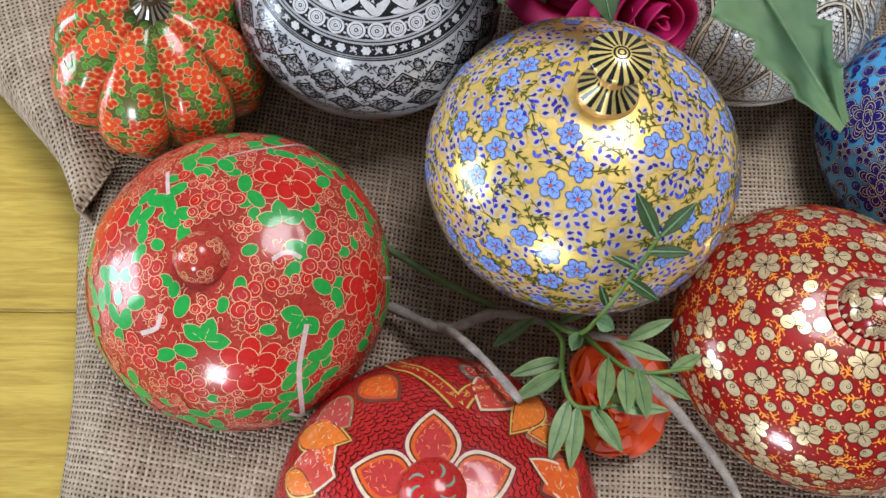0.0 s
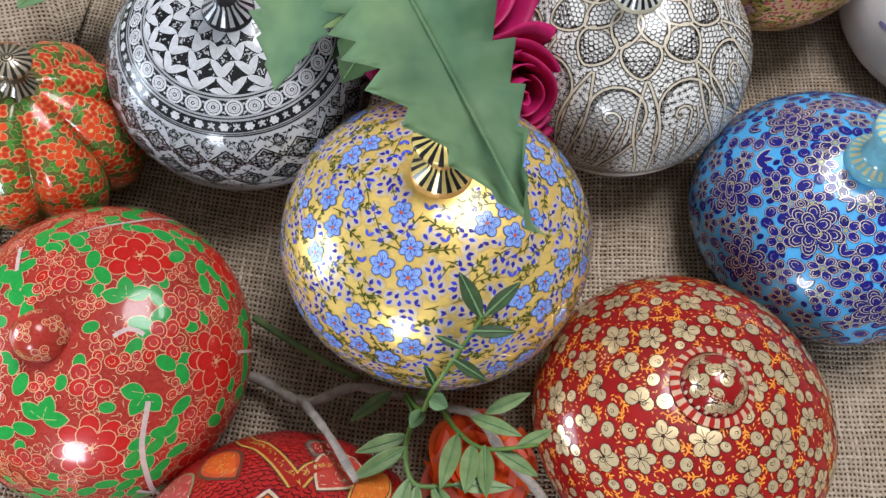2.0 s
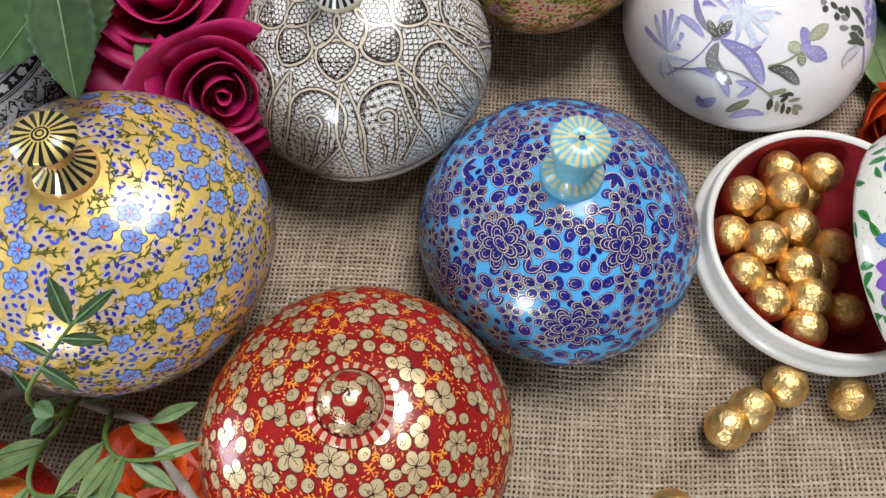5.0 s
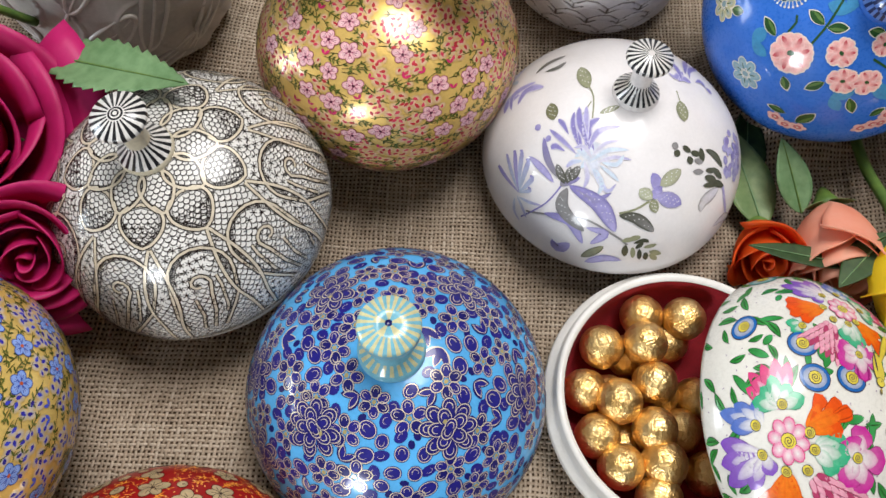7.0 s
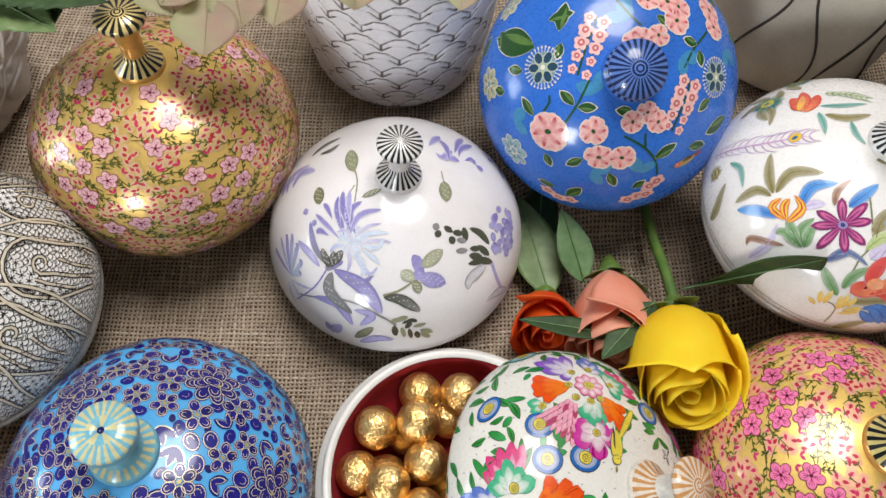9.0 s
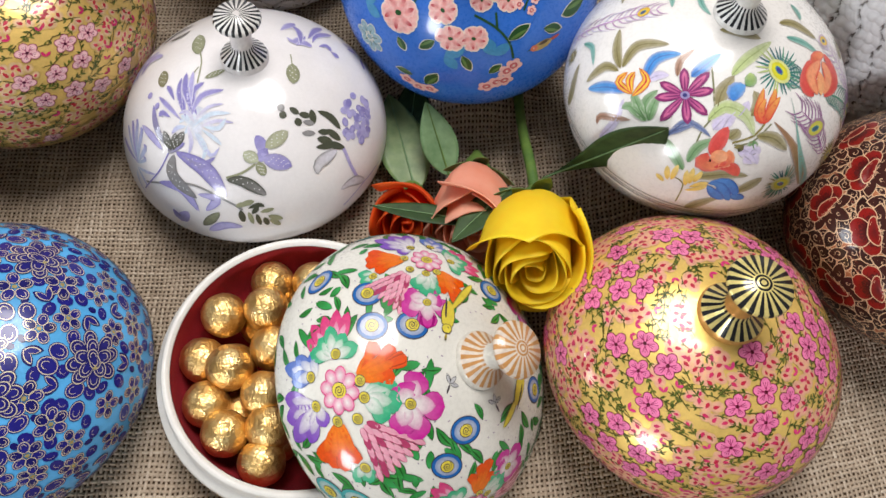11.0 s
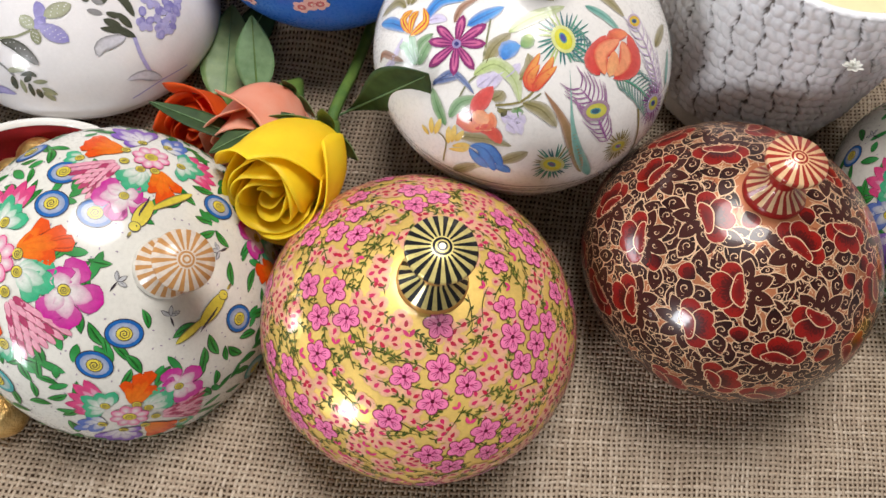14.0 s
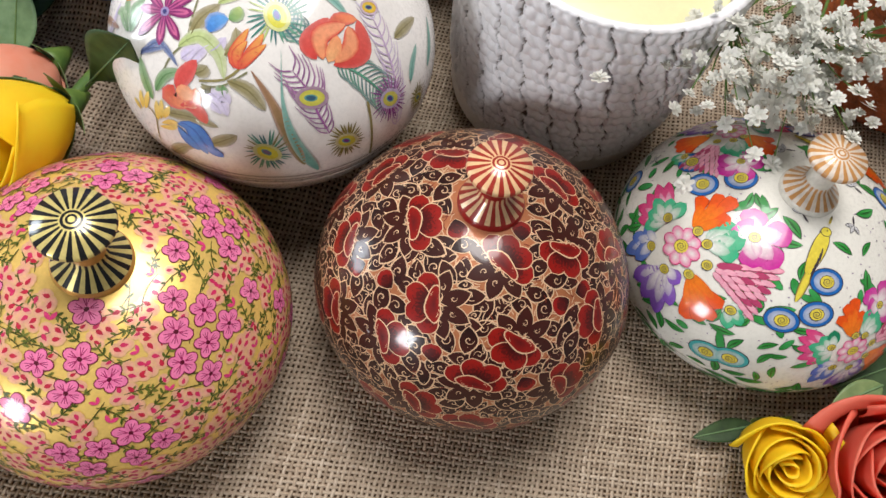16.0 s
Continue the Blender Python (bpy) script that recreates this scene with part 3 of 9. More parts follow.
def build_flap():
    """A second piece of burlap, folded over at the cloth's far left corner."""
    nu, nv = 90, 110
    verts, faces, uv = [], [], []
    for j in range(nv + 1):
        v = j / nv
        y = 0.131 + 0.30 * v
        left = -0.1420 - 0.76 * (y - 0.131) + 0.004 * math.sin(v * 17)
        right = -0.1410 + 0.55 * (y - 0.131) if v < 0.12 else -0.1212 + 0.10 * (y - 0.167)
        for i in range(nu + 1):
            u = i / nu
            x = left + (right - left) * u
            z = 0.012 + 0.016 * math.sin(math.pi * min(1, u * 1.1)) ** 0.6 * min(1, v * 5 + 0.25) + 0.004 * noise.noise(Vector((x * 30, y * 22, 2))) - 0.020 * (1 - min(1, u * 6)) ** 2
            verts.append((x, y, z))
            uv.append((x * 0.9 + y * 0.35 + 0.3, y * 0.9 - x * 0.35))
    for j in range(nv):
        for i in range(nu):
            k = j * (nu + 1) + i
            faces.append((k, k + 1, k + nu + 2, k + nu + 1))
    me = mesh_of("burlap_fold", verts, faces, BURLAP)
    layer = me.uv_layers.new(name="threads")
    for loop in me.loops:
        layer.data[loop.index].uv = uv[loop.vertex_index]
    ob = new("burlap_fold", me)
    m = ob.modifiers.new("thickness", "SOLIDIFY")
    m.thickness, m.offset = 0.0014, -1
    tagged(ob, "folded corner of a second burlap piece on the cloth", "cloth")


build_flap()

# ---- motifs of the painters ----
def flower(rand, size, petal, edge=None, heart=None, petals=5, inner=None, veins=None, slim=0.57, line=0.30):
    """A flat open flower of that radius: outlined round petals, fine veins, an uneven heart."""
    m = Motif()
    a0 = rand.uniform(0, TAU)
    for i in range(petals):
        a = a0 + TAU * i / petals + rand.uniform(-0.12, 0.12)
        s = size * rand.uniform(0.88, 1.08)
        x, y = 0.56 * s * math.cos(a), 0.56 * s * math.sin(a)
        w = s * slim * math.sin(math.pi / petals) * 1.1
        if edge:
            m.blob(x, y, 0.46 * s + line, w + line, a, edge, 2.5 + 0.05 * i)
        m.blob(x, y, 0.46 * s, w, a, petal, 3 + 0.05 * i, inner)
        if veins:
            for q in (-0.26, 0.02, 0.28):
                m.line([(0.16 * s * math.cos(a), 0.16 * s * math.sin(a)), (0.70 * s * math.cos(a + q), 0.72 * s * math.sin(a + q))], 0.11, veins, 3.6)
    if heart:
        m.blob(0, 0, size * 0.17, size * 0.15, a0, heart, 4, n=7)
    return m


def sprig(rand, length, stem, leafs, pairs=4, leaf=1.5):
    """A thin stalk with little leaf dabs on both sides."""
    m = Motif()
    pts = m.curve(-length / 2, 0, rand.uniform(-0.2, 0.2), length, rand.uniform(-0.9, 0.9), 0.24, stem, 0.6)
    for i in range(1, len(pts) - 1):
        if i % max(1, 8 // pairs):
            continue
        x, y = pts[i]
        a = math.atan2(pts[i + 1][1] - y, pts[i + 1][0] - x)
        for side in (1, -1):
            if rand.random() < 0.75:
                m.leaf(x, y, leaf * rand.uniform(0.8, 1.3), 0.6 * leaf / 1.5, a + side * rand.uniform(0.6, 1.0), rand.choice(leafs), 1, n=4)
    return m


def dabs(rand, cols, n=4, size=0.9, gap=1.6, halo=None, ground=None):
    """A few touches of the brush side by side, each in a soft pale halo."""
    m = Motif()
    for i in range(n):
        x, y = (i % 2 - 0.5) * gap + rand.uniform(-0.4, 0.4), (i // 2 - n / 4 + 0.5) * gap * 0.9 + rand.uniform(-0.4, 0.4)
        a = rand.uniform(0, TAU)
        if halo:
            m.blob(x, y, size * 1.8, size * 1.55, a, ground or halo, 0.3 + 0.02 * i, halo, n=9)
        m.leaf(x - size * 0.7 * math.cos(a), y - size * 0.7 * math.sin(a), size * 1.8, size * 0.98, a, rand.choice(cols), 1.5, n=5, fat=0.62, sharp=0.7)
    return m


def vee(rand, col, size=1.9):
    m = Motif()
    m.leaf(0, 0, size, size * 0.45, 0.9, col, 1.5, n=5)
    m.leaf(0, 0, size, size * 0.45, 2.2, col, 1.55, n=5)
    return m


def meadow(b, places, make_flower, leafs, stem, dab_cols, halo, ground, vee_col, r=4.0, top=13, more=40):
    """Open flowers at their places in a net of sprigs and dabs; the sides that are turned away are filled freely."""
    b.keep(0, 0, top)
    for u, v in places:
        b.at(make_flower(), u, v, 0, b.rand.uniform(0.93, 1.08), r * 0.95)
    for k in range(more):
        th, ph = b.rand.uniform(10, 170) if k % 2 else b.rand.uniform(-180, 180), b.rand.uniform(40, 110) if k % 2 else b.rand.uniform(84, 112)
        w = b.way(th, ph)
        if np.all(np.arccos(np.clip(b.taken @ w, -1, 1)) > b.sizes + r * 1.4 / b.r):
            b.put(make_flower(), th, ph, 0, b.rand.uniform(0.9, 1.05), r * 0.95)
    for th, ph in b.spots(520, 2.0, 13, 116, 60):
        if b.rand.random() < 0.25:
            b.put(vee(b.rand, vee_col, b.rand.uniform(2.4, 3.2)), th, ph, b.rand.uniform(-0.9, 0.9))
        else:
            b.put(dabs(b.rand, dab_cols, b.rand.choice((2, 3, 4, 4)), 1.45, 3.1, halo, ground), th, ph, b.rand.uniform(-0.5, 0.5))
    for th, ph in b.spots(420, 1.2, 12, 116, 40):
        b.put(sprig(b.rand, b.rand.uniform(7.0, 13.0), stem, leafs, 4, 2.1), th, ph, b.rand.uniform(-0.5, 0.5) + b.rand.choice((0, 0.5, 2.8)))
    for th, ph in b.spots(420, 0.95, 12, 116, 14):
        if b.rand.random() < 0.3:
            b.put(dabs(b.rand, dab_cols, 1, 1.1, 1.0, halo, ground), th, ph)
        else:
            b.put(sprig(b.rand, 4.8, stem, leafs, 2, 1.7), th, ph, b.rand.uniform(-0.6, 0.6) + b.rand.choice((0, 3.1)))


def edged_petal(m, x, y, rx, ry, a, col, edge, lay, hook=True, mid=None, inset=0.14):
    """A rounded petal with a thin line just inside its edge and a hooked stroke."""
    m.blob(x, y, rx, ry, a, col, lay, mid)
    m.circle(x, y, rx * (1 - inset), ry * (1 - inset), a, 0.10, edge, lay + 0.25, 12)
    if hook:
        m.circle(x + 0.12 * rx * math.cos(a), y + 0.12 * rx * math.sin(a), rx * 0.42, ry * 0.40, a, 0.06, edge, lay + 0.3, 8, 0.62, hook)


def gold_flower(rand, size, col, ink):
    """Round gold petals with fine ink outlines, sometimes seen half open."""
    m = Motif()
    n = rand.choice((3, 4, 5, 5, 5, 5))
    a0 = rand.uniform(0, TAU)
    for i in range(n):
        a = a0 + (TAU * i / n if n > 4 else i * 1.35)
        s = size * rand.uniform(0.85, 1.1)
        x, y = 0.57 * s * math.cos(a), 0.57 * s * math.sin(a)
        w = s * (0.37 if n > 4 else 0.46)
        m.blob(x, y, 0.46 * s + 0.27, w + 0.27, a, ink, 1 + 0.2 * i)
        m.blob(x, y, 0.46 * s, w, a, col, 1.1 + 0.2 * i, tuple(min(1, c * 1.15) for c in col[:3]) + col[3:])
        m.curve(0.2 * s * math.cos(a), 0.2 * s * math.sin(a), a + 0.15, 0.5 * s, rand.uniform(-0.5, 0.5), 0.09, ink, 2.3, 4)
    m.blob(0, 0, 0.55, 0.5, 0, ink, 2.6, n=7)
    if n < 5:
        m.spiral(0.25 * size, 0.1 * size, 0.25 * size, 1.4, a0, 0.12, ink, 2.7)
    return m


def bud(rand, size, col, ink):
    m = Motif()
    m.blob(0, 0, size + 0.26, size * 0.86 + 0.26, 0, ink, 1)
    m.blob(0, 0, size, size * 0.86, 0, col, 1.5, tuple(min(1, c * 1.15) for c in col[:3]) + col[3:])
    m.spiral(0.1 * size, -0.25 * size, 0.45 * size, 1.3, rand.uniform(0, TAU), 0.12, ink, 2, 12)
    return m


def rosette(rand, size, col, edge, rings=((0.72, 0.36, 8), (0.42, 0.30, 6), (0.15, 0.2, 3)), heart=None, veins=None):
    """A full flower of several rings of outlined petals."""
    m = Motif()
    for k, (d, w, n) in enumerate(rings):
        a0 = rand.uniform(0, TAU)
        for i in range(n):
            a = a0 + TAU * i / n
            x, y = d * size * math.cos(a), d * size * math.sin(a)
            m.blob(x, y, w * size, w * size * 0.85, a, edge, 1 + 0.8 * k + 0.05 * i)
            m.blob(x, y, w * size - 0.12 - 0.022 * size, w * size * 0.85 - 0.12 - 0.022 * size, a, col, 1.3 + 0.8 * k + 0.05 * i)
            if veins:
                m.circle(x, y, w * size * 0.45, w * size * 0.35, a, 0.18, veins, 1.7 + 0.8 * k, 8, 0.6, -1.9)
    if heart:
        m.blob(0, 0, 0.14 * size, 0.14 * size, 0, heart, 4, n=8)
    return m


def paint_on(lid, surf, b, label):
    return part("painted_ornament", b.mesh("painted_ornament", surf, 0.0003), lid, label)

# ---- the jars ----
def make(key, label, colour, metal=0.0, rough=0.3, lobes=0, depth=0.0, spin=0.0, seam=97, power=2.0, spread=0.12, coat=1.0):
    x, y, z, tx, ty, a, b = JARS[key]
    surf = Surface(a, b, LOW[key], lobes, depth, len(key), power=power)
    ground = lacquer(key + "_ground", colour, metal, rough, spread, coat)
    t, lid = jar(label, (x, y, z, tx, ty, spin), surf, ground, seam)
    return lid, surf, Brush(a, len(label) * 7 + len(key)), ground


# yellow jar with blue flowers
GREENS = (rgb(0.11, 0.13, 0.02), rgb(0.06, 0.085, 0.012), rgb(0.15, 0.16, 0.03))
lid, surf, b, g = make("yellow", "gold-yellow lacquered jar painted with small blue flowers", (0.86, 0.60, 0.17), 0.4, 0.36)
PLACES = ((-30, -8), (-40, -5), (-53, -1), (-50, -14), (-38, -17), (-47, -25), (-13, -15), (-10, -27), (-20, -32), (-11, -37), (-31, -50), (-44, -54), (-22, -58), (-34, -64),
          (-11, -64), (-22, -70), (15, -18), (22, -12), (32, -14), (25, -21), (28, 10), (36, 17), (40, 7), (47, 13), (50, 0), (59, 9), (48, -26), (40, -36),
          (65, -25), (30, -43), (55, -38), (42, -47), (57, -50), (25, -59), (29, -77), (44, -72), (-25, 15), (-32, 11), (15, 34), (6, 30), (-51, -64), (-59, -54))
meadow(b, PLACES, lambda: flower(b.rand, 4.4, rgb(0.20, 0.34, 0.78), rgb(0.03, 0.05, 0.28), rgb(0.55, 0.10, 0.03), b.rand.choice((5, 5, 5, 6)), rgb(0.38, 0.51, 0.86), rgb(0.05, 0.09, 0.44)),
       GREENS, rgb(0.11, 0.10, 0.02), (rgb(0.035, 0.03, 0.40), rgb(0.05, 0.06, 0.55), rgb(0.03, 0.02, 0.26)), rgb(0.52, 0.55, 0.74, 0.1), rgb(0.84, 0.60, 0.20, 0.4), rgb(0.08, 0.11, 0.62))
paint_on(lid, surf, b, "small blue five-petalled flowers with green sprigs")
mushroom_knob(lid, surf.b - 0.0006, 0.0104, 0.0215, BLACK, rgb(0.8, 0.62, 0.2, 0.3), rgb(0.75, 0.42, 0.14, 0.3), 18, "gold knob with black rays")

# gold jar with pink flowers, behind
lid, surf, b, g = make("gold", "gold lacquered jar painted with pale pink flowers", (0.72, 0.48, 0.14), 0.4, 0.36)
PLACES = ((-22, -9), (-38, -19), (-12, -24), (-21, -31), (-12, -37), (-33, -37), (-22, -45), (-35, -52), (-11, -52), (-23, -59), (6, -14), (15, -26), (10, -38),
          (27, -49), (26, -63), (1, -75), (36, -72), (40, -57), (51, -48), (50, -64), (42, -42), (51, -34), (46, 24), (20, 4), (77, -42), (-54, -25), (-60, -50), (-45, -68), (-15, -78), (66, -58))
meadow(b, PLACES, lambda: flower(b.rand, 4.5, rgb(0.72, 0.36, 0.38), rgb(0.26, 0.06, 0.09), rgb(0.08, 0.01, 0.03), 5, rgb(0.84, 0.62, 0.60), rgb(0.34, 0.07, 0.14), 0.58),
       GREENS, rgb(0.09, 0.075, 0.02), (rgb(0.46, 0.03, 0.04), rgb(0.58, 0.05, 0.09)), rgb(0.78, 0.52, 0.44, 0.1), rgb(0.72, 0.48, 0.16, 0.4), rgb(0.56, 0.03, 0.12), 4.4, 14)
paint_on(lid, surf, b, "pale pink flowers with red buds and green sprigs")
mushroom_knob(lid, surf.b - 0.0006, 0.0100, 0.0290, BLACK, rgb(0.8, 0.62, 0.25, 0.3), rgb(0.72, 0.40, 0.10, 0.5), 18, "gold knob with black rays")

# gold jar with strong pink flowers, in front
lid, surf, b, g = make("pink", "gold lacquered jar painted with bright pink flowers", (0.84, 0.57, 0.16), 0.4, 0.36)
PLACES = ((-43, -8), (-32, -9), (-36, -19), (-25, -18), (-34, -32), (-48, -40), (-61, -36), (-55, -50), (-41, -54), (-45, -64), (-29, -62), (-4, -49), (-2, -33), (9, -28), (19, -31), (9, -39),
          (5, -14), (26, -2), (36, -1), (46, -1), (31, -11), (42, -10), (37, -19), (48, -19), (32, -46), (44, -46), (25, -55), (14, -61), (38, -56), (25, -66), (20, 13), (35, 24),
          (27, 28), (33, 34), (21, 36), (-29, 13), (-38, 14), (-33, 23), (-45, 23), (-50, 14), (-12, 30), (-5, 37), (-15, 40), (-36, 35), (-56, 26), (-72, -6), (49, 14))
meadow(b, PLACES, lambda: flower(b.rand, 4.8, rgb(0.78, 0.18, 0.36), rgb(0.16, 0.010, 0.04), rgb(0.10, 0.005, 0.02), 5, rgb(0.84, 0.24, 0.44), rgb(0.34, 0.02, 0.11)),
       GREENS, rgb(0.07, 0.07, 0.014), (rgb(0.48, 0.02, 0.05), rgb(0.58, 0.03, 0.11)), rgb(0.86, 0.34, 0.34, 0.1), rgb(0.84, 0.50, 0.26, 0.3), rgb(0.66, 0.05, 0.18), 4.2, 15)
paint_on(lid, surf, b, "bright pink flowers with crimson buds and green sprigs")
mushroom_knob(lid, surf.b - 0.0006, 0.0115, 0.0270, BLACK, rgb(0.82, 0.68, 0.25, 0.3), rgb(0.68, 0.36, 0.10, 0.4), 20, "gold knob with black rays")

# red jar with gold flowers
lid, surf, b, g = make("redgold", "red lacquered jar covered with gold flowers", (0.29, 0.009, 0.009), 0.0, 0.3)
INK, GP = rgb(0.05, 0.018, 0.010), rgb(0.80, 0.62, 0.36, 0.55)
b.keep(0, 0, 13)
for u, v in ((-29, 10), (-26, -5), (-19, -17), (-28, -25), (-5, -19), (-18, 20), (-32, 22), (-22, 34), (-1, 38), (-5, 23), (14, 32), (20, 15), (16, 1), (31, 6), (26, -7), (24, -19), (10, -29), (39, -10),
             (36, -31), (10, -39), (27, -47), (5, -53), (-7, -45), (-27, -46), (-47, -44), (-42, -24), (-48, -9), (-40, 2), (-46, 14), (-62, 2), (-62, -18), (34, 32), (-28, -63), (-6, 51), (52, -19)):
    b.at(gold_flower(b.rand, 5.6, GP, INK), u, v, b.rand.uniform(0, TAU), b.rand.uniform(0.92, 1.1), 4.6)
for u, v in ((-18, 10), (-20, 3), (-17, -5), (-36, -7), (-39, -14), (-31, -15), (-18, -26), (-12, -27), (-47, -33), (-33, -35), (-22, -36), (-15, -34), (-8, -34), (-1, -28), (0, -36), (-17, -42), (-16, -53), (6, -16),
             (11, -10), (19, -11), (14, -18), (20, -27), (24, -31), (35, -19), (36, -1), (23, 7), (29, 18), (11, 22), (22, 25), (-54, -28), (35, -39), (44, -23), (20, -35), (3, 28), (17, -48), (44, -50)):
    b.at(bud(b.rand, 2.8, GP, INK), u, v, b.rand.uniform(0, TAU), b.rand.uniform(0.85, 1.15), 2.2)
for th, ph in b.spots(80, 5.4, 30, 112, 60):
    b.put(gold_flower(b.rand, 5.6, GP, INK), th, ph, b.rand.uniform(0, TAU), b.rand.uniform(0.9, 1.1))
for th, ph in b.spots(110, 2.7, 14, 112, 40):
    b.put(bud(b.rand, 2.4, GP, INK), th, ph, b.rand.uniform(0, TAU), b.rand.uniform(0.8, 1.1))


for th, ph in b.spots(230, 1.2, 12, 112, 40):
    m = Motif()
    pts = m.curve(-3, 0, 0.2, 6, b.rand.uniform(-0.8, 0.8), 0.5, rgb(0.85, 0.24, 0.04), 0.8)
    for i in (3, 5):
        m.curve(*pts[i], b.rand.uniform(0.7, 1.2), 1.8, 0.3, 0.4, rgb(0.9, 0.36, 0.05), 0.9, 4)
        m.curve(*pts[i], -b.rand.uniform(0.7, 1.2), 1.8, 0.3, 0.4, rgb(0.9, 0.36, 0.05), 0.9, 4)
    b.put(m, th, ph, b.rand.uniform(0, TAU))
for th, ph in b.spots(2000, 0.55, 12, 114, 14):
    b.put(Motif().blob(0, 0, b.rand.uniform(0.5, 1.0), 0.32, 0, b.rand.choice((rgb(0.85, 0.26, 0.05), rgb(0.85, 0.40, 0.12))), 0.5, n=6), th, ph, b.rand.uniform(0, TAU))
paint_on(lid, surf, b, "gold flowers and buds outlined in black ink")
dome = dome_knob(lid, surf.b - 0.0010, 0.0112, 0.0105, g, "red domed knob painted with gold flowers", 0.0034)
ks = Surface(0.0112, 0.0105, 0.006, seed=1)
kb = Brush(0.0112, 4)
for u, v in ((0, 8), (-48, -12), (42, 36), (46, -26), (-18, 54), (-24, -48), (18, -50), (-58, 34), (70, 8), (8, 76)):
    kb.at(gold_flower(kb.rand, 5.0, GP, INK), u, v, kb.rand.uniform(0, 6), 1.05)
for i in range(22):
    a = TAU * i / 22
    kb.at(Motif().leaf(-2.2, 0, 4.2, 1.3, 0, rgb(0.78, 0.60, 0.40), 1, n=5), 84 * math.cos(a), 84 * math.sin(a), a)
ob = part("painted_ornament", kb.mesh("painted_ornament", ks), lid)
ob.location = (0, 0, surf.b + 0.0016)
ring = lathe("collar", [(0.0150, 0.0014), (0.0140, 0.0024), (0.0122, 0.0034)], 48, PAINT, lambda i, j: rgb(0.66, 0.42, 0.28) if j % 2 else rgb(0.40, 0.018, 0.012), closed=False)
ob = part("collar", ring, lid, "ring of cream rays round the knob")
ob.location = (0, 0, surf.b - 0.0010)

# red jar with green leaves and pale drips
lid, surf, b, g = make("redgreen", "red lacquered jar painted with red blossoms and green leaves", (0.42, 0.040, 0.028), 0.0, 0.28)
RED, DEEP, LINE, LEAFG = rgb(0.58, 0.014, 0.010), rgb(0.46, 0.022, 0.026), rgb(0.82, 0.46, 0.25, 0.1), rgb(0.03, 0.36, 0.06)


def peony_red(size):
    """A full blossom: two rings of rounded petals round a small eye."""
    m = Motif()
    for k, (d, w, n) in enumerate(((0.72, 0.34, 8), (0.40, 0.36, 5))):
        for i in range(n):
            a = TAU * (i + 0.5 * k) / n + b.rand.uniform(-0.08, 0.08)
            x, y = d * size * math.cos(a), d * size * math.sin(a)
            m.blob(x, y, w * size, w * size * 0.84, a, LINE, 2 + 0.9 * k + 0.08 * i)
            m.blob(x, y, w * size - 0.36, w * size * 0.84 - 0.36, a, RED, 2.06 + 0.9 * k + 0.08 * i, rgb(0.64, 0.018, 0.012))
    m.blob(0, 0, 1.0, 0.9, 0, LINE, 4.4, n=8)
    for i in range(5):
        a = TAU * i / 5
        m.line([(0, 0), (0.2 * size * math.cos(a), 0.2 * size * math.sin(a))], 0.10, LINE, 4.4)
    return m


def cherries(size, n=6):
    """A cluster of round petals, each with a ring inside."""
    m = Motif()
    a0 = b.rand.uniform(0, 6)
    for i in range(n):
        a = a0 + TAU * i / n
        d = 0.58 * size if i else 0.1
        w = 0.40 * size * b.rand.uniform(0.9, 1.1)
        x, y = d * math.cos(a), d * math.sin(a)
        m.blob(x, y, w, w * 0.88, a, LINE, 2 + 0.3 * i)
        m.blob(x, y, w - 0.36, w * 0.88 - 0.36, a, RED if i % 2 else DEEP, 2.1 + 0.3 * i, rgb(0.55, 0.05, 0.05))
        m.circle(x + 0.1 * w, y, w * 0.45, w * 0.4, a, 0.10, LINE, 2.2 + 0.3 * i, 10, 0.8, b.rand.uniform(0, 6))
    return m


b.keep(0, 0, 11)
for u, v in ((28, 33), (16, -40), (63, -8), (-45, 17), (-70, -30), (-20, 75), (-50, 55), (70, 45), (60, -62), (-45, -72)):
    b.at(peony_red(13.0), u, v, 0, 1.0, 10.5)
for u, v in ((5, 23), (17, -15), (41, -1), (46, 13), (-9, -47), (-26, -32), (-21, -5), (56, -34)):
    b.at(cherries(8.6), u, v, 0, 1.0, 6.0)


def trefoil(n=3):
    m = Motif()
    for i in range(n):
        a = 1.57 + (i - (n - 1) / 2) * 1.25
        m.leaf(0, 0, 9.6, 6.6, a, LINE, 2.2 + 0.1 * i, n=8)
        m.leaf(0.3 * math.cos(a), 0.3 * math.sin(a), 8.8, 6.0, a, LEAFG, 2.7 + 0.1 * i, n=8)
        m.line([(1 * math.cos(a), math.sin(a)), (5 * math.cos(a), 5 * math.sin(a))], 0.12, rgb(0.5, 0.55, 0.2), 3.2)
    return m


def green_pair(k=1.0):
    m = Motif()
    for s in (-1, 1):
        if s > 0 or b.rand.random() < 0.7:
            m.blob(s * 4.0 * k, 0.8 * s, 4.6 * k, 2.9 * k, 0.3 * s, LINE, 2)
            m.blob(s * 4.0 * k, 0.8 * s, 4.6 * k - 0.3, 2.9 * k - 0.3, 0.3 * s, LEAFG, 2.5)
    return m


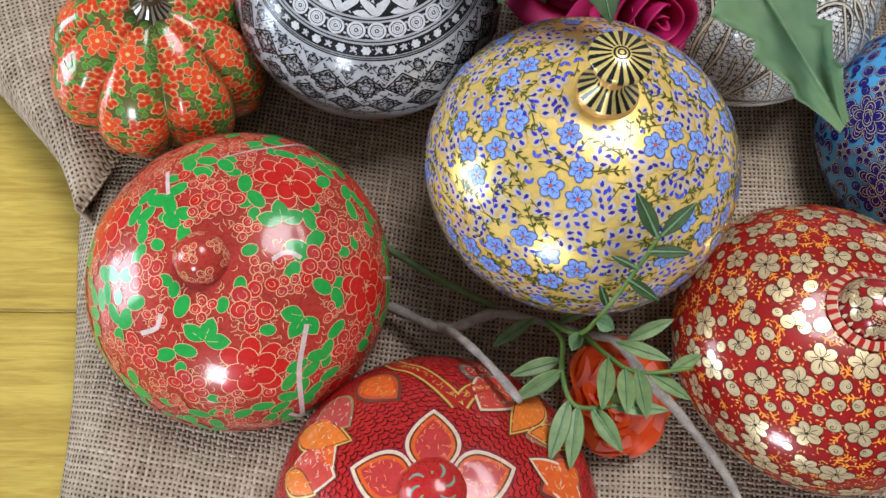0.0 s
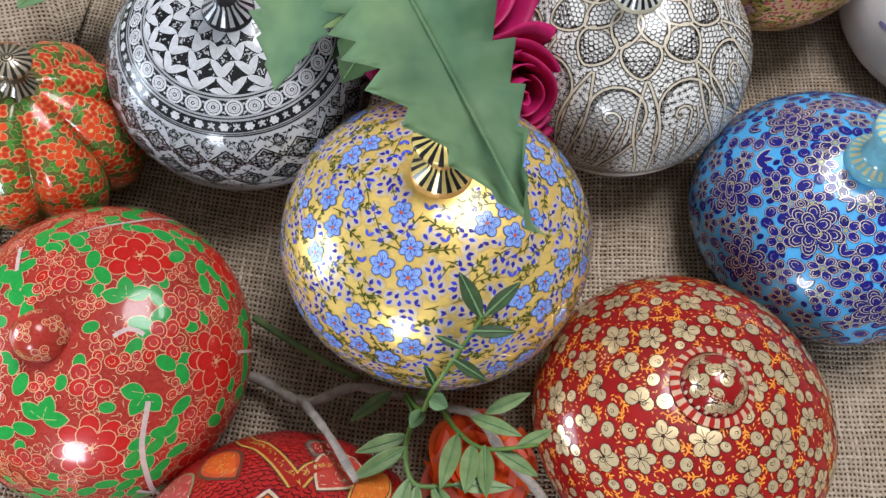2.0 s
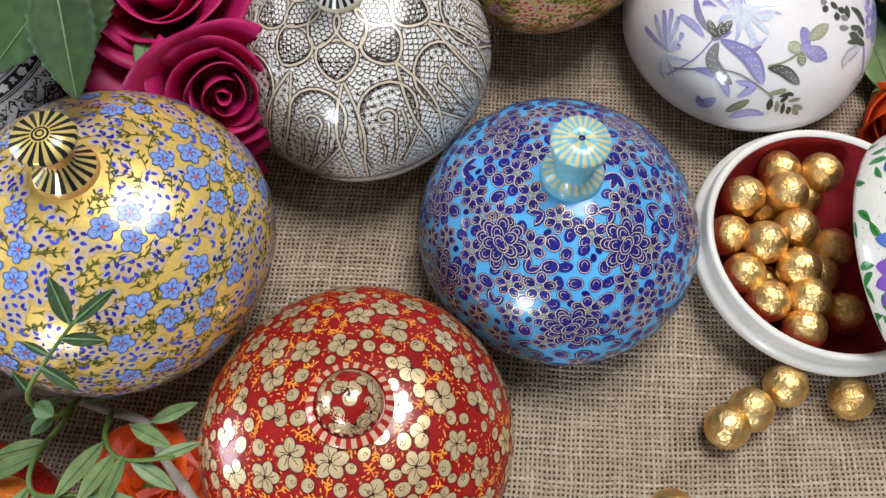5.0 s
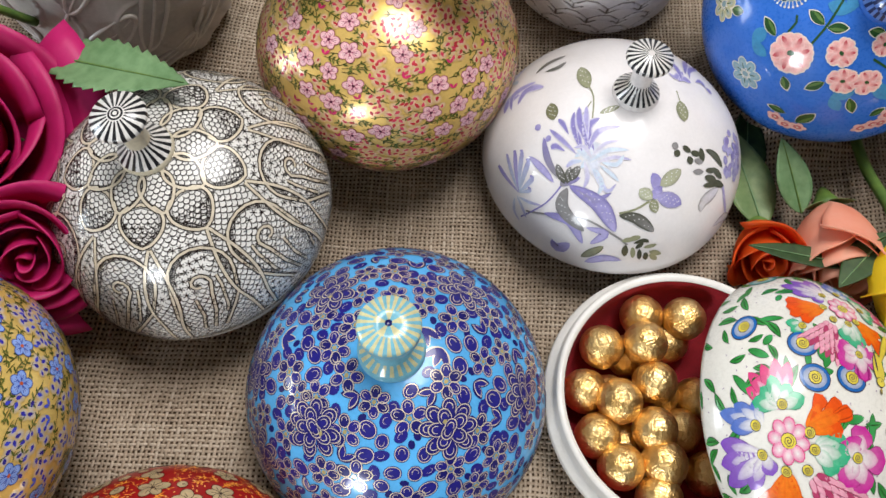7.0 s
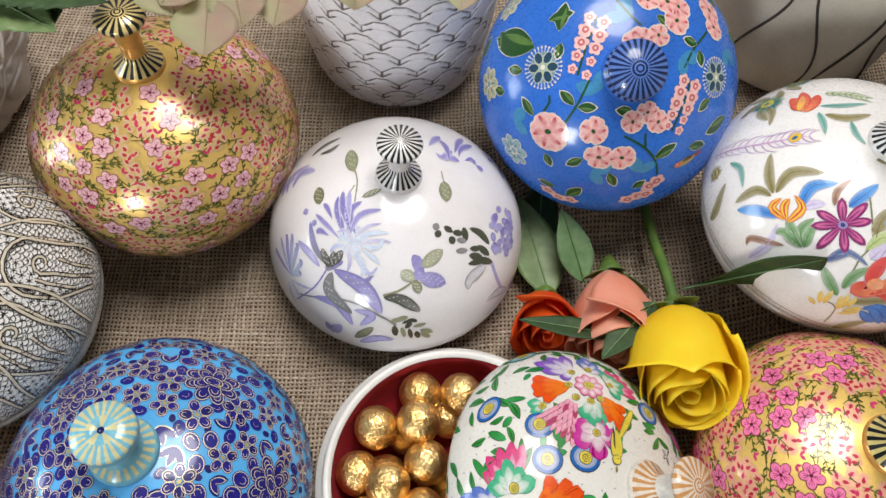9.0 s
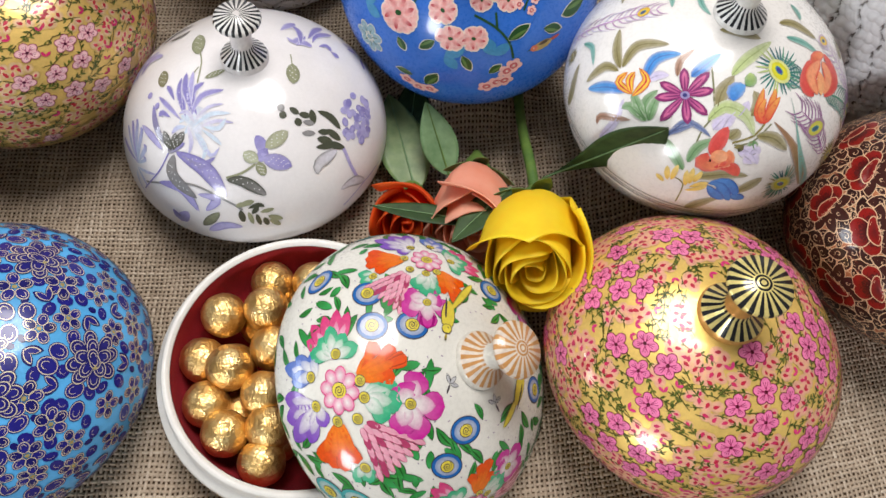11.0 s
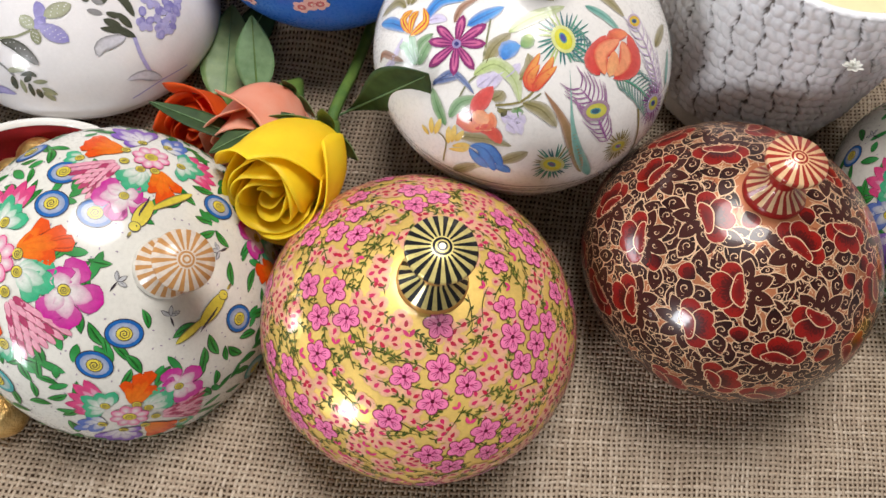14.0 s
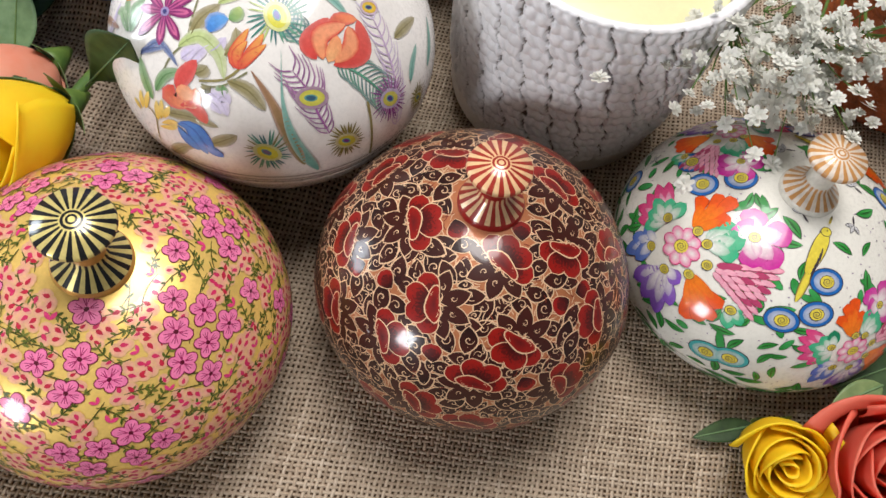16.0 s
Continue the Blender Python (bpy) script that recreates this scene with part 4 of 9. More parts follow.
for u, v, a in ((26, 14, 0.2), (35, -20, 2.6), (0, -28, -0.4)):
    b.at(trefoil(), u, v, a, 1.0, 7)
for th, ph in b.spots(110, 2.7, 12, 112, 80):
    b.put(green_pair(), th, ph, b.rand.uniform(0, TAU))
for th, ph in b.spots(70, 4.2, 12, 112, 60):
    b.put(cherries(5.6, b.rand.choice((4, 5))), th, ph, b.rand.uniform(0, 6))
for th, ph in b.spots(160, 2.0, 12, 112, 60):
    if b.rand.random() < 0.55:
        b.put(Motif().blob(0, 0, 2.9, 2.5, 0, LINE, 1).blob(0, 0, 2.6, 2.2, 0, RED, 1.5).circle(0.3, 0, 1.2, 1.0, 0, 0.08, LINE, 2, 10, 0.8), th, ph, b.rand.uniform(0, 6))
    else:
        b.put(Motif().blob(0, 0, 3.2, 2.4, 0, LINE, 1).blob(0, 0, 2.9, 2.1, 0, LEAFG, 1.5), th, ph, b.rand.uniform(0, 6))
for th, ph in b.spots(1900, 0.5, 8, 112, 12):
    m = Motif()
    m.curve(-1.2, 0, b.rand.uniform(-0.6, 0.6), 3.2, b.rand.uniform(-4, 4), 0.12, LINE, 0.7, 7)
    b.put(m, th, ph, b.rand.uniform(0, 6))
DRIP = rgb(0.72, 0.55, 0.52)
b.stroke([(39, -85), (36, -60), (34, -41), (36, -23)], 2.0, DRIP, 5)
b.stroke([(41, -80), (31, -68)], 1.8, DRIP, 5.2)
b.stroke([(0, 42), (6, 45), (11, 48), (22, 54), (32, 63), (43, 71)], 1.1, DRIP, 5, taper=True)
b.stroke([(-16, 25), (-18, 31), (-20, 37)], 1.6, DRIP, 5)
b.stroke([(23, 0), (28, 3), (33, 1)], 1.6, DRIP, 5)
b.stroke([(-24, -25), (-17, -23), (-15, -18)], 1.8, DRIP, 5)
b.stroke([(76, -3), (95, 0)], 1.2, DRIP, 5)
paint_on(lid, surf, b, "red blossoms, green leaves and pale drips of paint")
dome_knob(lid, surf.b - 0.0012, 0.0092, 0.0105, g, "small red domed knob")
ks, kb = Surface(0.0092, 0.0105, 0.006, seed=1), Brush(0.0092, 4)
for u, v in ((0, 0), (-55, 10), (50, 30), (30, -55), (-30, -60), (-5, 62), (85, -10), (-75, 55)):
    kb.at(cherries(4.0, 5), u, v, kb.rand.uniform(0, 6))
ob = part("painted_ornament", kb.mesh("painted_ornament", ks), lid)
ob.location = (0, 0, surf.b + 0.0014)

# blue jar with violet flowers
lid, surf, b, g = make("blue", "sky-blue lacquered jar painted with indigo gold-edged flowers", (0.10, 0.42, 0.80), 0.0, 0.3)
VIO, VIO2, EDGE = rgb(0.010, 0.009, 0.13), rgb(0.017, 0.015, 0.21), rgb(0.76, 0.66, 0.46, 0.2)


def open_flower(size, n=5):
    m = Motif()
    a0 = b.rand.uniform(0, 6)
    for i in range(n):
        a = a0 + TAU * i / n + b.rand.uniform(-0.1, 0.1)
        d = 0.60 * size
        edged_petal(m, d * math.cos(a), d * math.sin(a), 0.44 * size, 0.36 * size, a, VIO if i % 2 else VIO2, EDGE, 2 + 0.06 * i, -1.9)
    return m.blob(0, 0, 0.9, 0.8, 0, rgb(0.5, 0.42, 0.16, 0.3), 3.4, n=7)


def full_flower(size):
    """A rose-like head: curling petals wound over each other."""
    m = Motif()
    for k, (d, w, n) in enumerate(((0.70, 0.36, 8), (0.42, 0.34, 5), (0.10, 0.30, 2))):
        a0 = b.rand.uniform(0, 6)
        for i in range(n):
            a = a0 + TAU * i / n + b.rand.uniform(-0.12, 0.12)
            x, y = d * size * math.cos(a), d * size * math.sin(a)
            m.blob(x, y, w * size, w * size * 0.8, a, VIO, 3 + 0.8 * k + 0.07 * i, VIO2)
            m.circle(x, y, w * size * 0.84, w * size * 0.66, a, 0.20, EDGE, 3.08 + 0.8 * k + 0.07 * i, 12, 0.72, -2.2)
            m.circle(x, y, w * size * 0.45, w * size * 0.36, a, 0.12, EDGE, 3.1 + 0.8 * k + 0.07 * i, 8, 0.6, -1.9)
    m.blob(0, -0.3 * size, 0.9, 0.7, 0, rgb(0.5, 0.42, 0.16, 0.3), 5.6, n=7)
    return m


b.keep(0, 0, 12)
for u, v in ((-27, -27), (21, -26), (-25, 26), (26, 30), (2, -62), (-58, -1), (54, -9), (-58, -36)):
    b.at(full_flower(10.6), u, v, b.rand.uniform(0, 6), 1, 8.4)
for u, v in ((-15, -9), (-5, -18), (-26, -16), (7, -23), (-15, -28), (-38, -6), (-20, 1), (-26, 14), (-12, 22), (-13, 9), (19, -10), (22, 14), (33, -1), (32, -26), (23, -40), (42, -35), (24, -56),
             (-10, -57), (-24, -43), (-42, -44), (-40, -29), (-25, -56), (-12, -44), (10, 28), (35, -47), (8, -53), (37, 19), (-34, -15), (-1, 35)):
    b.at(open_flower(6.2, b.rand.choice((5, 5, 6))), u, v, b.rand.uniform(0, 6), b.rand.uniform(0.92, 1.08), 4.2)
for u, v in ((-2, -31), (5, -35), (2, -42), (10, -42), (7, -14), (-8, -36), (-2, -47), (-42, -17), (24, -4), (38, -14), (-31, 4), (-7, -27), (13, -35), (28, 5), (45, -2), (-41, 17)):
    m = Motif()
    edged_petal(m, 0, 0, 3.6, 3.1, 0, VIO2, EDGE, 2, -1.9)
    b.at(m, u, v, b.rand.uniform(0, 6), b.rand.uniform(0.8, 1.15), 2.5)
for u, v in ((16, -1), (-41, 8), (11, 6)):
    m = Motif()
    for a in (0.7, 0.0, -0.7):
        m.leaf(-3.2, 0, 8.0, 3.2, a, EDGE, 2, n=8).leaf(-2.8, 0, 7.3, 2.5, a, VIO2, 2.4, n=8)
    b.at(m, u, v, b.rand.uniform(-2, 0), 1, 3.5)


for th, ph in b.spots(90, 4.9, 14, 112, 60):
    b.put(open_flower(5.4, b.rand.choice((5, 6))), th, ph, b.rand.uniform(0, 6))
for th, ph in b.spots(140, 3.5, 14, 112, 50):
    m = Motif()
    if b.rand.random() < 0.5:
        edged_petal(m, 0, 0, 3.9, 3.1, 0, VIO2, EDGE, 2, -1.9)
    else:
        for a in (0.5, -0.5):
            m.leaf(-3.2, 0, 7.0, 3.4, a, VIO, 2, n=8).leaf(-2.7, 0, 5.8, 2.4, a, EDGE, 2.3, n=8).leaf(-2.5, 0, 5.2, 1.9, a, VIO2, 2.5, n=8)
    b.put(m, th, ph, b.rand.uniform(0, 6))
for th, ph in b.spots(150, 2.2, 14, 112, 40):
    m = Motif()
    m.blob(0, 0, b.rand.uniform(2.4, 3.1), b.rand.uniform(1.9, 2.5), 0, VIO2, 2).circle(0, 0, 1.2, 0.9, 0, 0.02, EDGE, 2.3, 8, 0.6)
    b.put(m, th, ph, b.rand.uniform(0, 6))
for th, ph in b.spots(70, 1.6, 14, 112, 30):
    b.put(Motif().blob(0, 0, 1.7, 1.25, 0, VIO, 1, n=8), th, ph, b.rand.uniform(0, 6))
paint_on(lid, surf, b, "indigo flowers edged with gold")
TEAL, CREAM = rgb(0.20, 0.50, 0.62), rgb(0.66, 0.62, 0.34)
prof = [(0.0118, -0.003), (0.0120, 0.0018), (0.0112, 0.0034), (0.0078, 0.0052), (0.0070, 0.0090), (0.0072, 0.0150), (0.0094, 0.0175),
        (0.0106, 0.0190), (0.0108, 0.0222), (0.0102, 0.0236), (0.0050, 0.0245), (0.0012, 0.0247), (0.0010, 0.0240), (0.0002, 0.0240)]
ob = part("knob", lathe("knob", prof, 44, PAINT, lambda i, j: CREAM if (i in (2, 8, 9) and j % 2) or (i == 10 and j % 9 < 4) else VIO if i > 10 else TEAL), lid, "turquoise spool-shaped knob with cream dashes")
ob.location = (0, 0, surf.b - 0.0006)

# dark red jar with leaves
lid, surf, b, g = make("dark", "dark red and gold lacquered jar painted with blossoms and leaves", (0.42, 0.15, 0.065), 0.25, 0.34)
MAR, LIT, CRE, INKR = rgb(0.046, 0.010, 0.007), rgb(0.26, 0.009, 0.006), rgb(0.74, 0.49, 0.30, 0.1), rgb(0.012, 0.003, 0.003)


def dark_petal(m, x, y, length, width, a, lay):
    """A round petal, red at its rim and black at its root, with fine dark strokes."""
    c, s = math.cos(a), math.sin(a)
    m.leaf(x, y, length + 0.45, width + 0.75, a, CRE, lay, n=10, fat=0.62, sharp=0.5)
    m.leaf(x + 0.2 * c, y + 0.2 * s, length, width, a, LIT, lay + 0.07, rgb(0.05, 0.004, 0.003), n=10, fat=0.62, sharp=0.5)
    m.leaf(x + 0.2 * c, y + 0.2 * s, length * 0.78, width * 0.78, a, rgb(0.10, 0.006, 0.005), lay + 0.1, INKR, n=8, fat=0.55)
    for k in (-0.36, -0.18, 0.0, 0.18, 0.36):
        m.line([(x + 0.25 * length * math.cos(a + k * 0.4), y + 0.25 * length * math.sin(a + k * 0.4)), (x + 0.74 * length * math.cos(a + k), y + 0.74 * length * math.sin(a + k))], 0.10, INKR, lay + 0.12)


def dark_leaf(rand, size, slim=1.1):
    """A pointed leaf with a curl of cream inside."""
    m = Motif()
    m.leaf(-size, 0, 2 * size, slim * size, 0, CRE, 1, bend=0.06, n=9)
    m.leaf(-size + 0.45, 0, 2 * size - 1.0, slim * size - 0.80, 0, MAR, 1.12, INKR, bend=0.06, n=9)
    m.spiral(-0.05 * size, 0.12 * size, 0.34 * size, 1.1, rand.uniform(0, 6), 0.14, CRE, 1.24, 12)
    return m


def dark_flower(rand, size):
    """Four round petals fanned behind one wide wavy petal, with curling stamens and leaves at its foot."""
    m = Motif()
    for k in range(4):
        aa = -1.57 + (k - 1.5) * 0.85
        x, y = 0.15 * size * math.cos(aa), 0.15 * size * math.sin(aa)
        m.leaf(x, y, size * 1.1, size * 0.62, aa, CRE, 1.0 + 0.1 * k, n=9)
        m.leaf(x + 0.3 * math.cos(aa), y + 0.3 * math.sin(aa), size * 1.1 - 0.8, size * 0.62 - 0.6, aa, MAR, 1.5 + 0.1 * k, n=9)
        m.spiral(0.62 * size * math.cos(aa), 0.62 * size * math.sin(aa), 1.2, 1.0, aa, 0.10, CRE, 2.1, 10)
    for i in (0, 3, 1, 2):
        a = 1.57 + (i - 1.5) * 0.80 + rand.uniform(-0.08, 0.08)
        dark_petal(m, 0.10 * size * math.cos(a), 0.10 * size * math.sin(a), size * 0.98, size * 0.72, a, 2.4 + 0.25 * (i in (1, 2)) + 0.02 * i)
    ring = [(0.66 * size * math.cos(t), 0.10 * size + (0.27 + 0.05 * math.cos(3 * t)) * size * math.sin(t) - 0.10 * size * math.cos(t) ** 2) for t in (TAU * q / 18 for q in range(18))]
    m.outline(ring, (0, 0.05 * size), CRE, 3.7)
    m.outline([(0.93 * x, 0.05 * size + (y - 0.05 * size) * 0.84) for x, y in ring], (0, 0.05 * size), LIT, 3.8, rgb(0.10, 0.006, 0.006))
    for q in (-0.35, 0.0, 0.35):
        m.curve(q * size * 0.5, -0.10 * size, -1.57 + q, 0.28 * size, 2.2 * (1 if q > 0 else -1), 0.12, CRE, 4.1, 6)
    m.blob(0, -0.14 * size, 0.5, 0.45, 0, CRE, 4.2, n=7)
    return m


b.keep(0, 0, 12)
for u, v, a in ((-23, -13, 0.3), (9, -20, 1.1), (-8, -38, 3.3), (-26, -54, 0.2), (23, -41, -1.8), (13, -62, 1.5), (28, -5, -1.3), (-18, 20, -1.5), (-40, 8, 2.4), (19, 16, 1.2), (51, -20, -2.4), (-46, -20, 3.0), (-50, -47, 3.0), (48, -52, 1.0), (-10, -80, 0.4)):
    b.at(dark_flower(b.rand, 9.6), u, v, a - math.pi / 2, 1, 8.6)
for u, v in ((-8, -12), (-27, -34), (12, -7), (33, -24), (-5, -55), (32, -55), (39, -16), (-40, -30)):
    m = Motif()
    dark_petal(m, -3.2, 0, 6.8, 6.4, 0, 1.4)
    b.at(m, u, v, b.rand.uniform(0, 6), 1, 3.4)
for th, ph in b.spots(30, 9.0, 30, 110, 50):
    b.put(dark_flower(b.rand, 9.6), th, ph, b.rand.uniform(0, 6))
for th, ph in b.spots(640, 2.3, 12, 112, 70):
    b.put(dark_leaf(b.rand, 5.0, 1.22), th, ph, b.rand.uniform(0, 6), b.rand.uniform(0.9, 1.15), 0, -0.4 * b.rand.randrange(6))
for th, ph in b.spots(300, 1.5, 12, 112, 30):
    b.put(dark_leaf(b.rand, 2.8), th, ph, b.rand.uniform(0, 6), 1, 0, -0.4 * b.rand.randrange(5))
for th, ph in b.spots(1500, 0.45, 12, 112, 12):
    m = Motif()
    m.curve(-1.2, 0, 0, 2.8, b.rand.uniform(-1.5, 1.5), 0.12, b.rand.choice((rgb(0.20, 0.03, 0.015), CRE, CRE)), 0.5, 5)
    b.put(m, th, ph, b.rand.uniform(0, 6))
paint_on(lid, surf, b, "dark red blossoms and leaves with cream outlines")
mushroom_knob(lid, surf.b - 0.0006, 0.0103, 0.0215, rgb(0.34, 0.03, 0.02), rgb(0.80, 0.52, 0.28, 0.1), rgb(0.30, 0.014, 0.012), 18, "red knob with cream rays")

# lobed orange jar
lid, surf, b, g = make("pumpkin", "lobed orange-red jar painted with dense small blossoms", (0.13, 0.13, 0.03), 0.1, 0.3, lobes=8, depth=0.17)
OR, OD, YL = rgb(0.76, 0.085, 0.02), rgb(0.42, 0.02, 0.012), rgb(0.72, 0.42, 0.16)
b.keep(0, 0, 8)
for th, ph in b.spots(30, 5.6, 12, 115, 60):
    b.put(rosette(b.rand, 6.4, OR, rgb(0.74, 0.44, 0.20), ((0.72, 0.34, 7), (0.3, 0.36, 4)), rgb(0.8, 0.5, 0.2)), th, ph)
for th, ph in b.spots(300, 2.3, 10, 115, 60):
    m = Motif()
    a0 = b.rand.uniform(0, 6)
    for i in range(4):
        a = a0 + i * 1.3
        m.blob(1.9 * math.cos(a), 1.9 * math.sin(a), 1.95, 1.8, a, YL, 1 + 0.1 * i, n=9)
        m.blob(1.9 * math.cos(a), 1.9 * math.sin(a), 1.5, 1.35, a, OR, 1.4 + 0.1 * i, OD, n=9)
    b.put(m, th, ph)
for th, ph in b.spots(520, 1.0, 10, 115, 40):
    b.put(Motif().blob(0, 0, 1.7, 1.2, 0, rgb(0.4, 0.4, 0.12), 1, n=9).blob(0, 0, 1.5, 1.0, 0, b.rand.choice((rgb(0.09, 0.30, 0.04), rgb(0.06, 0.20, 0.03), rgb(0.09, 0.30, 0.04))), 1.4, n=9), th, ph, b.rand.uniform(0, 6))
paint_on(lid, surf, b, "orange-red blossoms and green leaves")
mushroom_knob(lid, surf.b - 0.004, 0.0085, 0.020, rgb(0.03, 0.025, 0.02), rgb(0.5, 0.42, 0.3, 0.4), rgb(0.10, 0.08, 0.05), 16, "dark fluted knob with orange tip")

# black and white jar: bands of ornament
lid, surf, b, g = make("bw", "black and silver-white jar with bands of engraved ornament", (0.44, 0.44, 0.46), 0.0, 0.3)
SIL, SIL2 = rgb(0.52, 0.52, 0.54), rgb(0.64, 0.64, 0.66)


for lo, hi in ((8, 36.5), (39, 45.8), (48.4, 53.6)):
    k = math.ceil((hi - lo) / 2.2)
    for i in range(k):
        b.parallel(lo + (hi - lo) * (i + 0.5) / k, math.radians((hi - lo) / k) * b.r * 1.04, BLACK, 0)


def band(ph, n, motif, shift=0.0):
    for i in range(n):
        b.put(motif, 360 * (i + shift) / n, ph, b.rand.uniform(-0.04, 0.04), b.rand.uniform(0.95, 1.05))


RINGS = ((9, 8), (15.5, 12), (22.5, 15), (29.5, 15), (36.0, 15))
for k, ((p0, n0), (p1, n1)) in enumerate(zip(RINGS, RINGS[1:])):
    # pointed leaves that cross the ring on a slant, so that they close to four-cornered cells
    for i in range(n1):
        a0 = 360 * i / n1 + 8 * k
        for side in (-0.5, 0.5):
            a1 = a0 + side * 360 / n1
            e0 = (p0 * math.cos(radians(a0)), p0 * math.sin(radians(a0)))
            e1 = (p1 * math.cos(radians(a1)), p1 * math.sin(radians(a1)))
            mid = ((e0[0] + e1[0]) / 2 + side * 1.6 * math.cos(radians(a0 + 90)), (e0[1] + e1[1]) / 2 + side * 1.6 * math.sin(radians(a0 + 90)))
            b.dab((e0, mid, e1), 4.4, BLACK, None, None, 1.2, 0.5, 0.6)
            b.dab((e0, mid, e1), 3.2, SIL2, SIL, SIL2, 1.8, 0.5, 0.7)
    for i in range(n1):
        a0, ph = 360 * (i + 0.5) / n1 + 8 * k, (p0 + p1) / 2
        m = Motif()
        for q in range(4):
            a = 0.785 + 1.571 * q
            m.leaf(0.3 * math.cos(a), 0.3 * math.sin(a), 2.5, 1.5, a, SIL, 0.9, n=6).line([(0.6 * math.cos(a), 0.6 * math.sin(a)), (2.0 * math.cos(a), 2.0 * math.sin(a))], 0.25, BLACK, 1.1)
        for q in range(18):
            a = b.rand.uniform(0, TAU)
            m.curve(b.rand.uniform(1.6, 3.6) * math.cos(a), b.rand.uniform(1.6, 3.6) * math.sin(a), a + b.rand.choice((0, 1.57)), 1.5, b.rand.uniform(-1, 1), 0.34, SIL, 0.7, 4)
        b.put(m, a0, ph)
for i in range(14):
    b.dab([(35.2 * math.cos(radians(a)), 35.2 * math.sin(radians(a))) for a in (360 * i / 14 + 3, 360 * i / 14 + 13, 360 * i / 14 + 23)], 3.0, SIL2, SIL, None, 1.0, 0.5, 0.7)
for ph, w in ((37.8, 0.5), (47.1, 0.5), (54.4, 0.4), (55.4, 0.6), (92, 0.6)):
    b.parallel(ph, w, BLACK, 1)
m = Motif()
for r, w in ((3.1, 0.75), (2.0, 0.4), (1.25, 0.45)):
    m.circle(0, 0, r, r, 0, w, SIL2, 1, 18)
m.blob(0, 0, 0.55, 0.55, 0, SIL, 1, n=7)
band(42.3, 30, m)
m = Motif()
m.blob(0, 1.6, 0.7, 0.5, 0, SIL, 1, n=7).blob(0, -1.9, 0.7, 0.5, 0, SIL, 1, n=7)
band(42.3, 30, m, 0.5)
m = Motif()
for i in range(6):
    m.blob(1.05 * math.cos(i * 1.047), 1.05 * math.sin(i * 1.047), 0.95, 0.8, i * 1.047, SIL2, 1 + 0.05 * i, n=8)
m.blob(0, 0, 0.9, 0.9, 0, SIL2, 1.4, n=8)
band(51, 28, m)
m = Motif()
for s in (-1, 1):
    for q in (-1, 1):
        m.leaf(0, 0, 1.8, 0.9, (0 if s > 0 else math.pi) + 0.75 * q, SIL, 1)
m.leaf(0, 0.2, 1.6, 0.8, 1.57, SIL, 1.1)
band(51, 28, m, 0.5)


def scalloped(r, width, lay, points=8, dip=0.68):
    """A cusped diamond drawn as one line."""
    m = Motif()
    ring = []
    for q in range(points * 4):
        a = TAU * q / (points * 4)
        k = 1 / (abs(math.cos(a)) + abs(math.sin(a))) ** 0.75
        ring.append((r * k * (dip + (1 - dip) * abs(math.cos(points * a / 2)) ** 0.8) * math.cos(a), r * k * (dip + (1 - dip) * abs(math.cos(points * a / 2)) ** 0.8) * math.sin(a)))
    return m.line(ring, width, BLACK, lay, closed=True)


NT = 22
tri = Motif()
tri.line([(-7.0, 5.6), (0, -6.6), (7.0, 5.6)], 0.5, BLACK, 1, taper=False).line([(-5.2, 5.0), (0, -4.2), (5.2, 5.0)], 0.2, BLACK, 1, taper=False)
tri.circle(0, 1.6, 2.0, 2.0, 0, 0.4, BLACK, 1.2, 14).circle(0, 1.6, 1.2, 1.2, 0, 0.1, BLACK, 1.2, 10)
for x, y, a in ((-3.1, 3.8, 0.2), (3.1, 3.8, 2.9), (0, -2.0, 1.57), (-1.9, -0.4, 2.0), (1.9, -0.4, 1.1), (0, 4.4, 0)):
    tri.blob(x, y, 0.95, 0.42, a, BLACK, 1.2, n=7)
band(62.5, NT, tri)
for ph, shift, k in ((71, 0.5, 1.0), (84.5, 0.0, 0.95)):
    for i in range(NT):
        m = Motif()
        m.line([(-7.2, 0), (0, 7.4), (7.2, 0), (0, -7.4)], 0.8, BLACK, 1, closed=True)
        cusp = scalloped(5.9, 0.7, 1.2)
        m.p += cusp.p
        m.f += [tuple(q + len(m.c) for q in f) for f in cusp.f]
        m.c += cusp.c
        m.l += cusp.l
        m.circle(0, 0, 1.9, 1.6, 0, 0.25, BLACK, 1.3, 12)
        for q in range(5):
            a = TAU * q / 5 + 0.3
            m.circle(2.9 * math.cos(a), 2.9 * math.sin(a), 0.85, 0.7, a, 0.12, BLACK, 1.3, 8)
        for q in range(12):
            a = TAU * q / 12 + b.rand.uniform(-0.2, 0.2)
            m.blob(3.9 * math.cos(a), 3.9 * math.sin(a), 0.95, 0.5, a + 1.2, BLACK, 1.2, n=6)
        b.put(m, 360 * (i + shift) / NT, ph, 0, k)
for th, ph in b.spots(1500, 0.62, 58, 95, 6):
    b.put(Motif().blob(0, 0, 0.95, 0.42, b.rand.uniform(0, 3), BLACK, 0.5, n=6), th, ph)
for th, ph in b.spots(500, 0.7, 10, 54, 8):
    b.put(Motif().blob(0, 0, 0.5, 0.2, b.rand.uniform(0, 3), SIL, 0.6, n=6), th, ph)
paint_on(lid, surf, b, "silver-white petals, rings and triangles on black")
mushroom_knob(lid, surf.b - 0.0006, 0.0098, 0.0245, BLACK, SIL, BLACK, 16, "black knob with silver rays")

